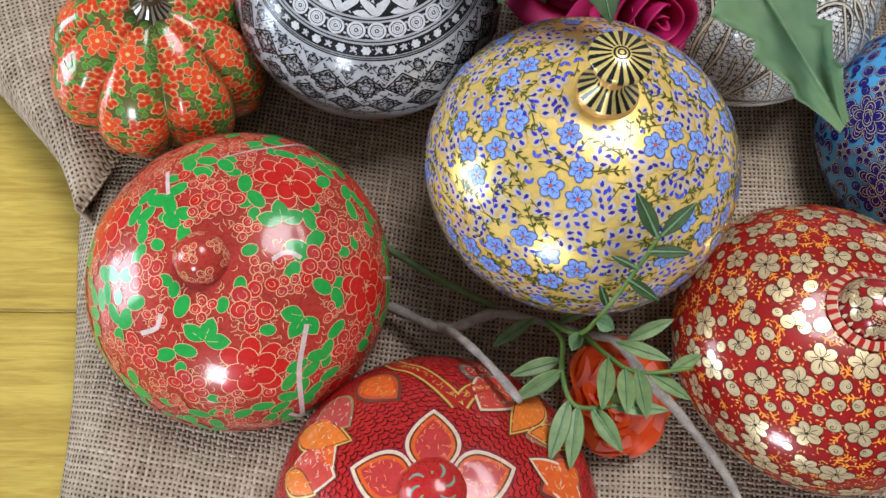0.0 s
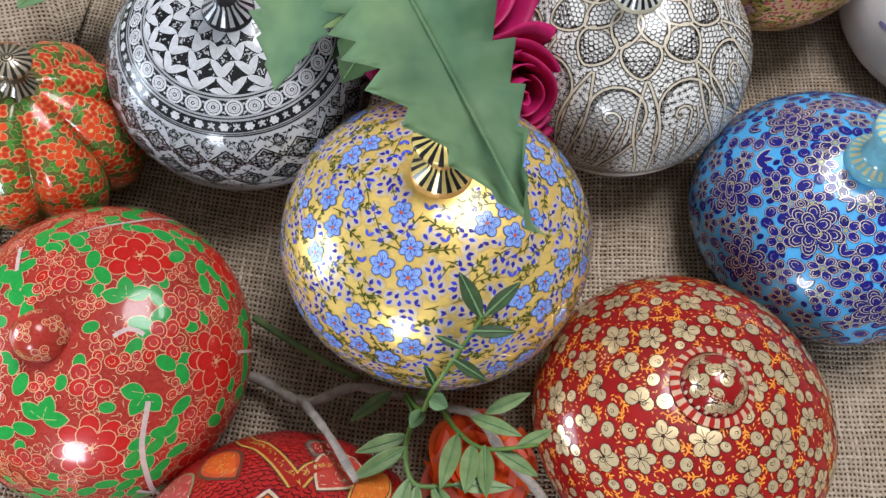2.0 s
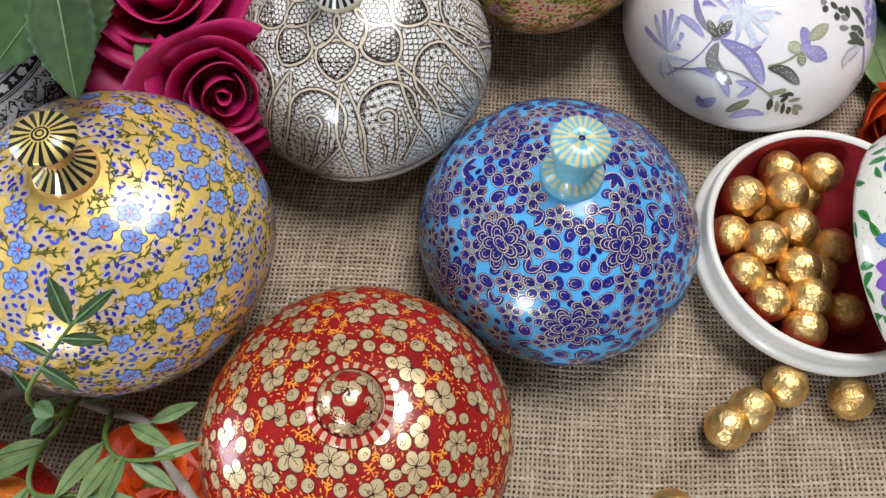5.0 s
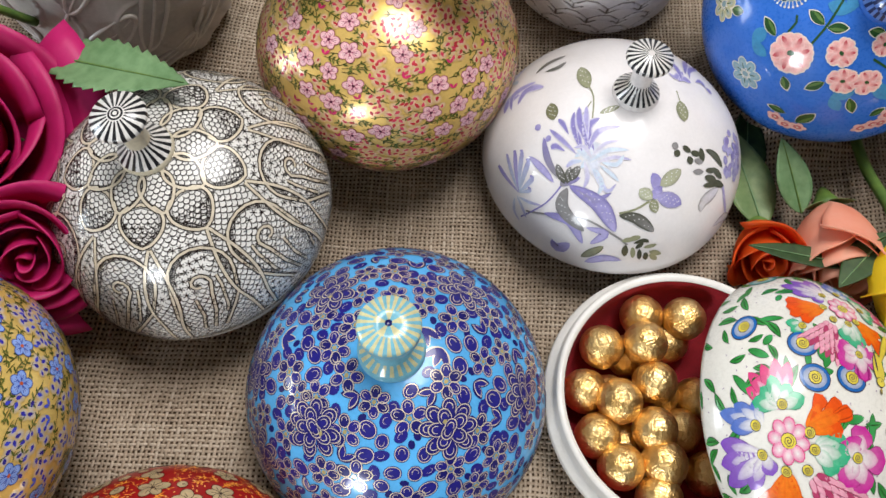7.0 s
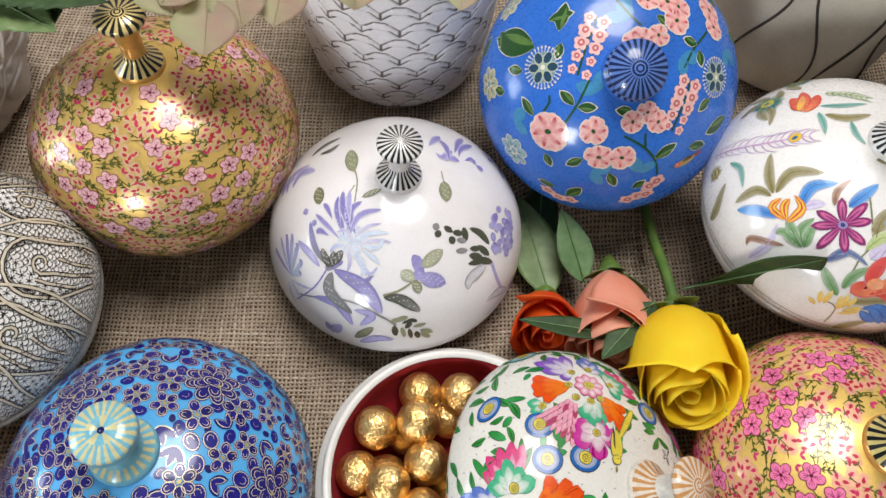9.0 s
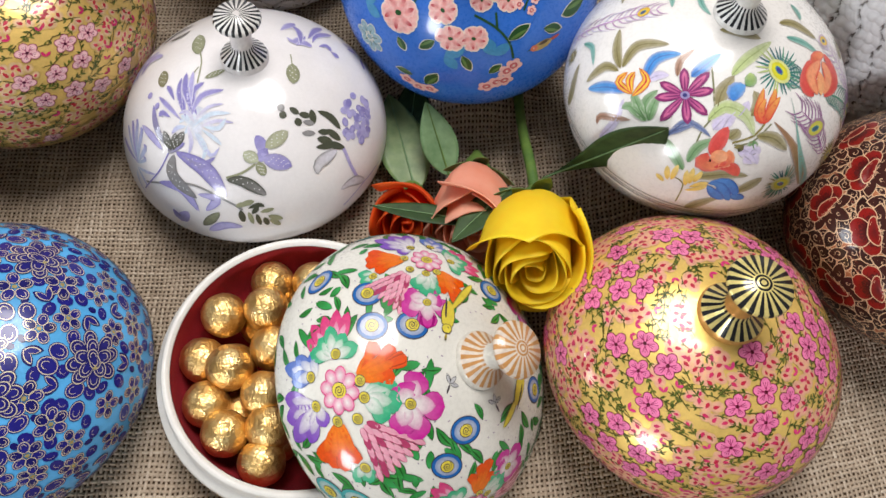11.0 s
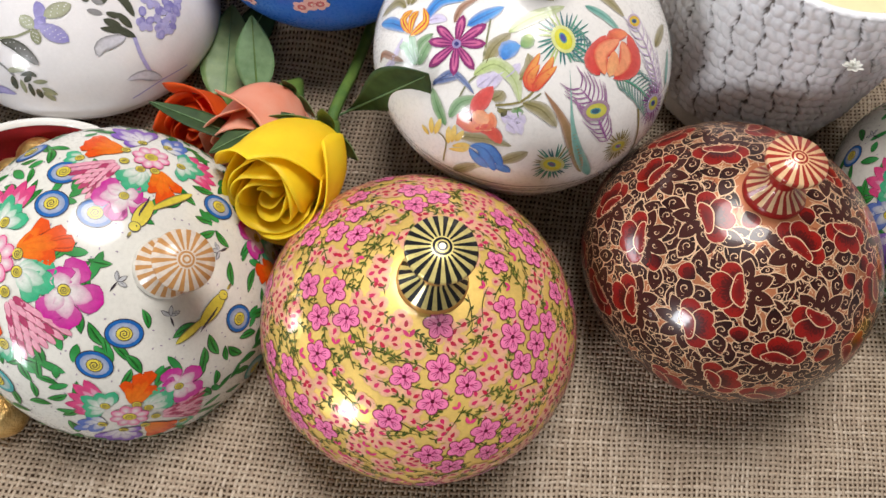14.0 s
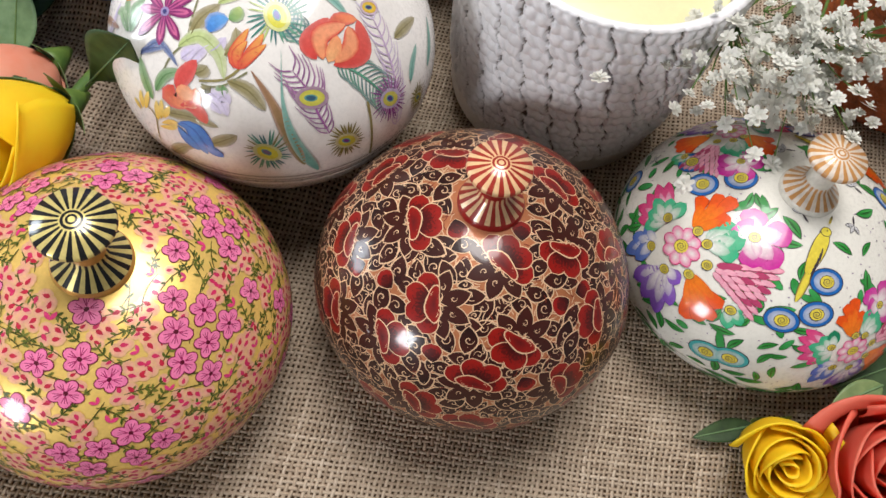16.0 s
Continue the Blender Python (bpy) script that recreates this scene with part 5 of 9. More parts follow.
# white and gold jar with scales and curling drops
lid, surf, b, g = make("paisley", "white jar with fine black penwork and gold curls", (0.80, 0.78, 0.74), 0.0, 0.3)
PEN, CURL = rgb(0.022, 0.016, 0.014), rgb(0.68, 0.60, 0.46, 0.1)


def gold_line(m, pts, width, lay, closed=False):
    """A gold band between two pen lines."""
    m.line(pts, width * 0.85 + 0.75, PEN, lay, closed=closed, taper=False)
    m.line(pts, width * 0.85, CURL, lay + 0.45, closed=closed, taper=False)


def scales(m, inside, step, x0, x1, y0, y1):
    """Rows of little pen-drawn arcs within a shape."""
    y, k = y0, 0
    while y < y1:
        x = x0 + (k % 2) * step / 2
        while x < x1:
            if inside(x, y):
                m.circle(x, y, step * 0.52, step * 0.56, 0, 0.20, PEN, 0.6, 8, 0.56, math.pi - 0.2)
            x += step
        y, k = y + step * 0.74, k + 1
    return m


def lobe(length, width):
    """A scale-filled petal with a gold rim; it points away from the knob."""
    def half(t):
        return width / 2 * math.sin(math.pi * t ** 0.72) ** 0.6 if 0 < t < 1 else 0
    m = scales(Motif(), lambda x, y: 0.05 < -y / length < 0.97 and abs(x) < half(-y / length) - 0.9, 2.4, -width / 2, width / 2, -length, 0)
    left = [(-half(i / 14), -i / 14 * length) for i in range(15)]
    right = [(half(i / 14), -i / 14 * length) for i in range(15)]
    ring = left + right[::-1][1:-1]
    gold_line(m, ring, 1.0, 1, True)
    inner = [(x * 0.80, -length / 2 + (y + length / 2) * 0.84) for x, y in ring]
    m.line(inner, 0.05, PEN, 0.9, closed=True)
    for q in range(len(ring)):
        for k in (0.25, 0.75):
            x0, y0 = ring[q][0] + (ring[(q + 1) % len(ring)][0] - ring[q][0]) * k, ring[q][1] + (ring[(q + 1) % len(ring)][1] - ring[q][1]) * k
            m.line([(x0 * 0.93, -length / 2 + (y0 + length / 2) * 0.945), (x0 * 0.85, -length / 2 + (y0 + length / 2) * 0.88)], 0.14, PEN, 0.8, taper=False)
    return m


def asterisk(m, x, y, r, lay=0.8):
    a0 = b.rand.uniform(0, 3)
    for k in range(3):
        a = a0 + k * 1.047
        m.line([(x - r * math.cos(a), y - r * math.sin(a)), (x + r * math.cos(a), y + r * math.sin(a))], 0.10, PEN, lay, taper=False)


def boteh(length, width, flip=1):
    """An arch with a curling crook inside, as on a shawl's border; it hangs from its crown."""
    m = Motif()
    h = length / 2
    arch = [(-width * 0.40, -h)] + [(-width / 2, -h + length * 0.25 * k) for k in (1, 2)]
    arch += [(width / 2 * math.cos(a), h - width / 2 + width / 2 * math.sin(a)) for a in (math.pi * (1 - k / 9) for k in range(10))]
    arch += [(width * (0.5 - 0.10 * k), -h + length * (0.45 - 0.15 * k)) for k in range(4)]
    gold_line(m, [(flip * x, y) for x, y in arch], 1.1, 3)
    m.line([(flip * x * 0.80, y * 0.96 - 0.6) for x, y in arch], 0.08, PEN, 2.6)
    for q in range(len(arch) - 1):
        for k in range(5):
            t = k / 5
            x, y = arch[q][0] + (arch[q + 1][0] - arch[q][0]) * t, arch[q][1] + (arch[q + 1][1] - arch[q][1]) * t
            m.line([(flip * x * 0.92, y * 0.985), (flip * x * 0.82, y * 0.965 - 0.4)], 0.16, PEN, 2.6, taper=False)
    crook = [(width * 0.02, -h * 0.98), (width * 0.10, -h * 0.4), (width * 0.10, h * 0.05)]
    cx, cy, r = -width * 0.06, h * 0.30, width * 0.20
    crook += [(cx + r * (1 - 0.075 * k) * math.cos(-0.5 + k * 0.62), cy + r * (1 - 0.075 * k) * math.sin(-0.5 + k * 0.62)) for k in range(10)]
    gold_line(m, [(flip * x, y) for x, y in crook], 1.15, 3.2)
    side = [(width * 0.24, -h * 0.95), (width * 0.30, -h * 0.3), (width * 0.27, h * 0.2), (width * 0.22, h * 0.42)]
    gold_line(m, [(flip * x, y) for x, y in side], 0.9, 3.1)
    side = [(-width * 0.14, -h * 0.98), (-width * 0.10, -h * 0.5), (-width * 0.16, -h * 0.05)]
    gold_line(m, [(flip * x, y) for x, y in side], 0.9, 3.1)
    return m


b.keep(0, 0, 9)
for i in range(9):
    b.put(lobe(16.5, 12.5), 40 * i + 10, 9, 0)
for i in range(9):
    b.put(lobe(16.5, 16.5), 40 * (i + 0.5) + 10, 21, 0)
for i in range(10):
    a = 360 * i / 10 + 4
    b.put(boteh(b.rand.uniform(40, 45), 24.0, 1 if i % 3 else -1), a, 63, b.rand.uniform(-0.22, 0.22))
    for s in (-1, 1):
        pts = [(a + 18 + s * 6 * k, 38 + 53 * t) for t, k in ((0, 0.1), (0.25, 0.9), (0.5, 1.0), (0.75, 0.6), (1, 0.5))]
        pts = [(ph * math.cos(radians(th)), ph * math.sin(radians(th))) for th, ph in pts]
        b.stroke(pts, 1.7, PEN, 2.5)
        b.stroke(pts, 1.1, CURL, 3.2)
b.parallel(93, 1.6, PEN, 4)
b.parallel(93, 1.1, CURL, 4.5)
for i in range(20):
    ph = 30 + 3.3 * i
    n = int(TAU * b.r * math.sin(radians(ph)) / 3.0)
    for k in range(n):
        m = Motif()
        if noise.noise(Vector((k * 6.0 / n * 2, ph * 0.06, 3))) > 0.12:
            asterisk(m, b.rand.uniform(-0.3, 0.3), b.rand.uniform(-0.3, 0.3), 1.45)
        else:
            m.circle(0, 0, 1.35, 1.4, 0, 0.18, PEN, 0.6, 8, 0.56, math.pi - 0.2)
            m.circle(1.4, 1.7, 1.35, 1.4, 0, 0.18, PEN, 0.6, 8, 0.56, math.pi - 0.2)
        b.put(m, 360 * (k + 0.5 * (i % 2)) / n, ph)
for th, ph in b.spots(1100, 0.7, 26, 108, 8):
    b.put(Motif().line([(-0.7, 0), (0.7, 0.2)], 0.2, PEN, 0.4, taper=False), th, ph, b.rand.uniform(0, 3))
paint_on(lid, surf, b, "black penwork scales and ticks with gold curling drops")
mushroom_knob(lid, surf.b - 0.0006, 0.0100, 0.0262, BLACK, WHITE, rgb(0.66, 0.60, 0.44), 20, "white knob with black rays")

# red jar with a star of orange petals
lid, surf, b, g = make("poinsettia", "red lacquered jar with a star of orange petals", (0.50, 0.022, 0.020), 0.0, 0.28)
OC, OE, YB, BRN, WINE = rgb(0.78, 0.13, 0.022), rgb(0.82, 0.64, 0.46), rgb(0.80, 0.48, 0.10, 0.1), rgb(0.16, 0.05, 0.03), rgb(0.44, 0.022, 0.014)
SCALE = rgb(0.045, 0.006, 0.006)


def fill_squiggles(m, inside, n, col, lay, size, width=0.1):
    for _ in range(n * 8):
        x, y = b.rand.uniform(-size, size), b.rand.uniform(-size, size)
        if inside(x, y):
            m.curve(x, y, b.rand.uniform(0, 6), b.rand.uniform(1.6, 2.6), b.rand.uniform(-3.5, 3.5), width, col, lay, 6)
            n -= 1
            if n <= 0:
                return


def banded_leaf(length, width, rims, squiggle, n, sharp=0.9, root=0.0):
    """A pointed leaf of nested bands with a scribbled inside; it points north."""
    m = Motif()
    inset = 0.0
    for k, (col, w) in enumerate(rims):
        m.leaf(0, inset * 0.8, length - inset * 2.1, width - 2 * inset, 1.57, col, 2 + 0.45 * k, n=14, fat=0.44, sharp=sharp)
        inset += w
    hw, hl = width / 2 - inset, length - inset
    fill_squiggles(m, lambda x, y: inset < y < hl and abs(x) < hw * math.sin(math.pi * min(1, (y / length) ** 0.85)) - 0.3, n, squiggle, 2.2 + 0.45 * len(rims), length)
    return m


def between(m, root, tip, scale=1.0):
    """Lays a leaf so that it runs from one place to another."""
    b.at(m, root[0], root[1], math.atan2(tip[1] - root[1], tip[0] - root[0]) - math.pi / 2, scale)


for i in range(5):
    a = radians(90 + 72 * i)
    m = banded_leaf(26.0, 20.0, ((rgb(0.26, 0.02, 0.05), 0.7), (OE, 1.3), (BRN, 0.7), (OC, 1.3), (rgb(0.56, 0.05, 0.045), 0.0)), rgb(0.86, 0.30, 0.13), 46)
    b.at(m, 4.5 * math.cos(a), 4.5 * math.sin(a), a - math.pi / 2)


def v_band(turn):
    """A yellow-edged V of two curling bands with a scribbled inside."""
    c, s = math.cos(turn), math.sin(turn)
    arms = (((-20, 64), (-15, 57), (-8, 52), (1, 42), (9, 31)), ((9, 31), (14, 39), (21, 42), (30, 40), (42, 36)))
    for arm in arms:
        pts = [(u * c - v * s, u * s + v * c) for u, v in arm]
        for w, col, lay in ((7.4, BRN, 1.6), (6.4, YB, 2.2), (4.6, WINE, 2.8)):
            b.stroke(pts, w, col, lay)
        for (u0, v0), (u1, v1) in zip(pts, pts[1:]):
            for _ in range(9):
                t = b.rand.random()
                m = Motif()
                m.curve(-0.6, b.rand.uniform(-1.5, 1.5), b.rand.uniform(0, 6), 2.0, b.rand.uniform(-3, 3), 0.14, YB, 3.6, 5)
                b.at(m, u0 + (u1 - u0) * t, v0 + (v1 - v0) * t, math.atan2(v1 - v0, u1 - u0) - math.pi / 2)


RIM = ((BRN, 0.7), (YB, 0.8), (BRN, 0.5), (rgb(0.80, 0.20, 0.03), 0.0))
for turn in (0.0, 2.51, 4.4):
    c, s = math.cos(turn), math.sin(turn)
    v_band(turn)
    for r, t, L, w, rims, ink in (((-31, 52), (-14, 35), 27, 17, ((BRN, 1.4), (rgb(0.62, 0.09, 0.03), 1.6), (OC, 0.0)), YB),
                                  ((-60, 30), (-26, 18), 36, 15, RIM, rgb(0.85, 0.42, 0.06)), ((-48, 42), (-29, 24), 26, 17, ((rgb(0.30, 0.24, 0.12), 1.0), (rgb(0.50, 0.06, 0.06), 0.0)), OE),
                                  ((-58, 14), (-31, 6), 28, 20, ((BRN, 0.6), (OE, 1.0), (rgb(0.62, 0.07, 0.05), 0.0)), OE), ((58, 26), (36, 23), 26, 12, RIM, YB), ((58, 0), (33, 13), 29, 14, ((BRN, 0.6), (OE, 1.0), (OC, 0.0)), OE),
                                  ((20, 60), (14, 46), 17, 14, ((BRN, 0.8), (rgb(0.20, 0.16, 0.13), 1.6), (WINE, 0.0)), OE)):
        between(banded_leaf(L, w, rims, ink, 40), (r[0] * c - r[1] * s, r[0] * s + r[1] * c), (t[0] * c - t[1] * s, t[0] * s + t[1] * c))
for i in range(40):
    ph = 10 + 2.15 * i
    n = int(TAU * b.r * math.sin(radians(ph)) / 2.9)
    for k in range(n):
        m = Motif()
        m.circle(0, 0, 1.4 * b.rand.uniform(0.8, 1.1), 1.3, 0, 0.24, SCALE, 0.6, 8, b.rand.uniform(0.4, 0.55), math.pi)
        b.put(m, 360 * (k + 0.5 * (i % 2)) / n + b.rand.uniform(-0.6, 0.6), ph + b.rand.uniform(-0.4, 0.4), 3.14 + b.rand.uniform(-0.4, 0.4))
paint_on(lid, surf, b, "orange petals edged with cream on a red scaled ground")
dome_knob(lid, surf.b - 0.0012, 0.0108, 0.0085, g, "red domed knob with green strokes")
ks, kb = Surface(0.0108, 0.0085, 0.006, seed=1), Brush(0.0108, 4)
for i in range(8):
    m = Motif()
    m.curve(0, -1.5, -1.57, 6, 1.8, 0.9, rgb(0.22, 0.38, 0.28), 1)
    kb.put(m, 45 * i, 12)
kb.parallel(78, 0.7, OC, 1)
ob = part("painted_ornament", kb.mesh("painted_ornament", ks), lid)
ob.location = (0, 0, surf.b + 0.0014)

# white jar with lilac flowers
lid, surf, b, g = make("purple", "white glossy jar painted with lilac flowers and grey-green leaves", (0.74, 0.71, 0.71), 0.0, 0.3, spread=0.05)
LIL, LIL2, PALE, DKG, SAGE, GRY = rgb(0.25, 0.22, 0.50), rgb(0.42, 0.39, 0.66), rgb(0.58, 0.68, 0.79), rgb(0.07, 0.075, 0.05), rgb(0.30, 0.31, 0.19), rgb(0.26, 0.25, 0.25)
DOT, MIST = rgb(0.80, 0.80, 0.80), rgb(0.70, 0.68, 0.76)


def dotted(pts, width, col, tip=None, dots=9, lay=2.0, edge=None):
    """A leaf stroke with a darker rim and rows of white dots."""
    b.dab(pts, width, col, tip, edge or tuple(c * 0.8 for c in col[:3]) + (1,), lay)
    p0, p1 = pts[0], pts[-1]
    mid = pts[len(pts) // 2] if len(pts) > 2 else ((p0[0] + p1[0]) / 2, (p0[1] + p1[1]) / 2)
    for i in range(dots):
        t = 0.22 + 0.62 * i / max(1, dots - 1)
        q = [(1 - t) ** 2 * p0[k] + 2 * t * (1 - t) * (2 * mid[k] - (p0[k] + p1[k]) / 2) + t * t * p1[k] for k in (0, 1)]
        k = width * 0.22 * math.sin(math.pi * t) * (-1, 0.2, 1)[i % 3] * 57 / b.r
        dx, dy = p1[0] - p0[0], p1[1] - p0[1]
        n = math.hypot(dx, dy) or 1
        b.at(Motif().blob(0, 0, 0.27, 0.25, 0, DOT, lay + 1.2, n=6), q[0] - dy / n * k, q[1] + dx / n * k)


def strokes(paths, width, cols, tips=None, lay=1.0, fat=0.5, edge=None):
    for p in paths:
        b.dab(p, width * b.rand.uniform(0.8, 1.2), b.rand.choice(cols), tips and b.rand.choice(tips), edge, lay, fat)


# stalks
for p, w, col in ((((-19, 6), (-17, -2), (-18, -12)), 0.6, SAGE), (((-31, -38), (-41, -47), (-59, -53)), 0.7, LIL), (((-54, -50), (-25, -55), (-8, -64), (-1, -69)), 1.0, GRY),
                  (((-7, -53), (0, -51), (6, -47)), 1.0, SAGE), (((80, -30), (69, -47), (58, -64)), 0.6, LIL2),
                  (((46, -34), (53, -41), (61, -46)), 1.6, LIL2), (((19, -2), (18, 4)), 0.5, SAGE), (((-27, -16), (-22, -10), (-18, -4)), 0.5, SAGE)):
    b.stroke(p, w, col, 0.8)
# buds
for p, w, col in ((((-19, 3), (-21, 17)), 6.0, SAGE), (((-34, -10), (-35, -1)), 5.6, rgb(0.20, 0.20, 0.11)), (((20, -11), (19, -1)), 5.8, SAGE), (((-15, -10), (-7, -7)), 2.6, SAGE),
                  (((10, -40), (19, -32)), 6.0, rgb(0.42, 0.43, 0.30)), (((7, -46), (1, -42)), 5.4, rgb(0.48, 0.50, 0.36)), (((7, -46), (10, -52)), 4.0, SAGE)):
    dotted(p, w, col, None, 9)
# the pale head: curled wisps of blue and lilac
strokes((((-23, -26), (-24, -20), (-27, -14)), ((-21, -26), (-21, -18), (-20, -6)), ((-21, -27), (-16, -18), (-7, -16)), ((-25, -27), (-30, -21), (-36, -14)), ((-24, -24), (-26, -14), (-25, -8)),
         ((-18, -26), (-20, -16), (-15, -12)), ((-20, -24), (-23, -14), (-23, -6)), ((-30, -25), (-34, -22), (-36, -23)), ((-28, -18), (-30, -13), (-32, -10))), 3.2, (LIL2, LIL), (LIL, LIL2), 1.2, 0.6, MIST)
strokes((((-19, -28), (-13, -23), (-7, -22)), ((-19, -30), (-12, -26), (-4, -26)), ((-17, -31), (-10, -29), (-3, -30)), ((-16, -32), (-11, -36), (-8, -39)), ((-18, -33), (-15, -40), (-17, -45)),
         ((-22, -30), (-21, -37), (-23, -42)), ((-19, -29), (-22, -24), (-26, -24)), ((-23, -30), (-27, -30), (-30, -32)), ((-15, -31), (-9, -32), (-6, -28)), ((-19, -33), (-13, -43), (-9, -40))), 2.0, (PALE, MIST, PALE), (LIL2, PALE), 1.6, 0.5, MIST)
strokes((((-26, -28), (-18, -24), (-12, -30)), ((-24, -33), (-16, -27), (-11, -34)), ((-25, -25), (-19, -29), (-18, -37))), 5.0, (PALE,), (MIST,), 0.4, 0.5, rgb(0.72, 0.72, 0.75))
for p in (((-40, -11), (-43, -12)), ((-38, -17), (-36, -19))):
    b.dab(p, 3.0, LIL2, LIL)
# leaves under the pale head
dotted(((-31, -39), (-34, -30)), 3.6, DKG, GRY, 7)
dotted(((-30, -39), (-28, -32)), 3.2, DKG, GRY, 6)
dotted(((-29, -38), (-24, -32)), 3.6, DKG, GRY, 7)
dotted(((-30, -41), (-33, -50), (-23, -62)), 6.0, GRY, rgb(0.20, 0.20, 0.20), 12)
dotted(((-29, -40), (-16, -49), (-8, -62)), 7.0, LIL, LIL2, 15)
strokes((((-28, -41), (-19, -47), (-11, -44)), ((-34, -36), (-38, -27), (-39, -17)), ((-33, -40), (-30, -38), (-24, -37))), 3.2, (GRY, rgb(0.34, 0.32, 0.42)), (LIL,), 1.8)
strokes((((-36, -38), (-41, -31), (-47, -24)), ((-43, -52), (-30, -57), (-24, -69)), ((-22, -60), (-13, -63), (-20, -69)), ((-23, -82), (-12, -78), (-2, -79))), 4.0, (LIL2, LIL), (LIL2,), 1.5, 0.5, LIL)
# the ragged flower at the side
strokes([((-56, -40), (q[0] + 1, q[1] - 2), q) for q in ((-61, -19), (-56, -19), (-52, -20), (-49, -25), (-48, -33), (-68, -22), (-50, -38))], 2.2, (LIL2, PALE), (LIL,), 1.2, 0.6)
strokes((((-58, -41), (-56, -48), (-55, -54)), ((-57, -42), (-50, -46), (-44, -48)), ((-60, -42), (-63, -49), (-61, -55))), 1.4, (PALE,), (LIL2,), 1.0)
# dark pods
dotted(((-7, -54), (1, -55), (11, -61)), 5.2, DKG, GRY, 8)
strokes((((-4, -67), (-1, -66), (4, -65)), ((-1, -66), (5, -64)), ((2, -68), (7, -66), (10, -67)), ((-2, -69), (-1, -76)), ((2, -70), (4, -77)), ((6, -71), (8, -78)), ((8, -70), (15, -68)),
         ((10, -73), (12, -78)), ((12, -72), (20, -74)), ((13, -74), (19, -78)), ((4, -71), (7, -67))), 2.4, (DKG, SAGE, DKG), None, 1.4)
strokes((((14, -22), (17, -23)), ((15, -25), (18, -26)), ((19, -22), (23, -24)), ((22, -26), (24, -29)), ((25, -27), (30, -27)), ((25, -32), (31, -31)), ((28, -21), (30, -27)), ((31, -21), (37, -22), (43, -26)),
         ((32, -30), (38, -29)), ((36, -28), (44, -31)), ((32, -33), (40, -33)), ((32, -37), (42, -34)), ((36, -34), (47, -34)), ((23, -24), (28, -24))), 2.8, (DKG, DKG, GRY), None, 1.4)
# lilac clusters
dotted(((9, -44), (22, -47)), 7.0, LIL2, LIL, 12)
strokes((((10, -44), (8, -38), (6, -35)), ((8, -46), (10, -40))), 4.4, (LIL2,), (LIL,), 1.6)
for q in range(46):
    a, r = b.rand.uniform(0, TAU), math.sqrt(b.rand.random())
    b.at(Motif().blob(0, 0, 2.2, 1.7, b.rand.uniform(0, 3), b.rand.choice((LIL2, LIL2, LIL)), 1, LIL2 if q % 3 else LIL, n=9), 52 + 8.5 * r * math.cos(a), -17 + 14.5 * r * math.sin(a))
strokes((((43, -36), (35, -44), (35, -49)), ((51, -55), (58, -49), (69, -46))), 5.2, (MIST,), (rgb(0.62, 0.60, 0.62),), 1.5, 0.5, GRY)
strokes((((16, 14), (19, 12), (24, 18)), ((22, 11), (21, 20), (18, 24)), ((27, 15), (29, 22), (37, 31)), ((30, 14), (34, 17), (36, 14)), ((25, 17), (28, 26), (32, 34)), ((20, 10), (23, 13), (27, 12)), ((36, 14), (40, 12)),
         ((13, 18), (16, 23), (19, 27))), 3.6, (LIL2, LIL), (LIL,), 1.2, 0.6, MIST)
strokes((((-42, 23), (-36, 28), (-27, 30)), ((-37, 21), (-31, 21), (-27, 24))), 2.6, (DKG,), (GRY,), 1.2)
strokes((((-56, 5), (-55, 15), (-42, 16)), ((-61, 6), (-58, 13), (-51, 12)), ((-52, 6), (-47, 13), (-38, 10))), 5.0, (LIL2, LIL), (LIL2,), 1.2, 0.5, MIST)
b.dab(((-41, -67), (-39, -73), (-31, -69)), 5.5, LIL, LIL2)
dotted(((-25, -78), (-13, -70)), 4.2, rgb(0.14, 0.14, 0.10), SAGE, 0)
for u, v in ((20, 62), (-20, 64), (55, 30), (-58, 32)):
    for k in range(16):
        a, r = b.rand.uniform(0, TAU), b.rand.uniform(4, 14)
        b.dab(((u + 0.3 * r * math.cos(a), v + 0.3 * r * math.sin(a)), (u + r * math.cos(a), v + r * math.sin(a))), 3.0, b.rand.choice((LIL, LIL2, PALE)), None, MIST)
paint_on(lid, surf, b, "lilac flowers, buds and dotted leaves")
mushroom_knob(lid, surf.b - 0.0006, 0.0094, 0.0245, BLACK, WHITE, rgb(0.70, 0.66, 0.64), 22, "white knob with black rays", False)

# blue jar with pink peonies
lid, surf, b, g = make("bluepink", "bright blue glossy jar painted with pink peonies and a small bird", (0.030, 0.135, 0.52), 0.0, 0.28, spread=0.08)
PK, PK2, DR, GR, GR2, PT = rgb(0.76, 0.34, 0.32), rgb(0.82, 0.50, 0.46), rgb(0.48, 0.05, 0.07), rgb(0.02, 0.075, 0.02), rgb(0.10, 0.19, 0.05), rgb(0.055, 0.25, 0.46)
IVO = rgb(0.74, 0.70, 0.58)


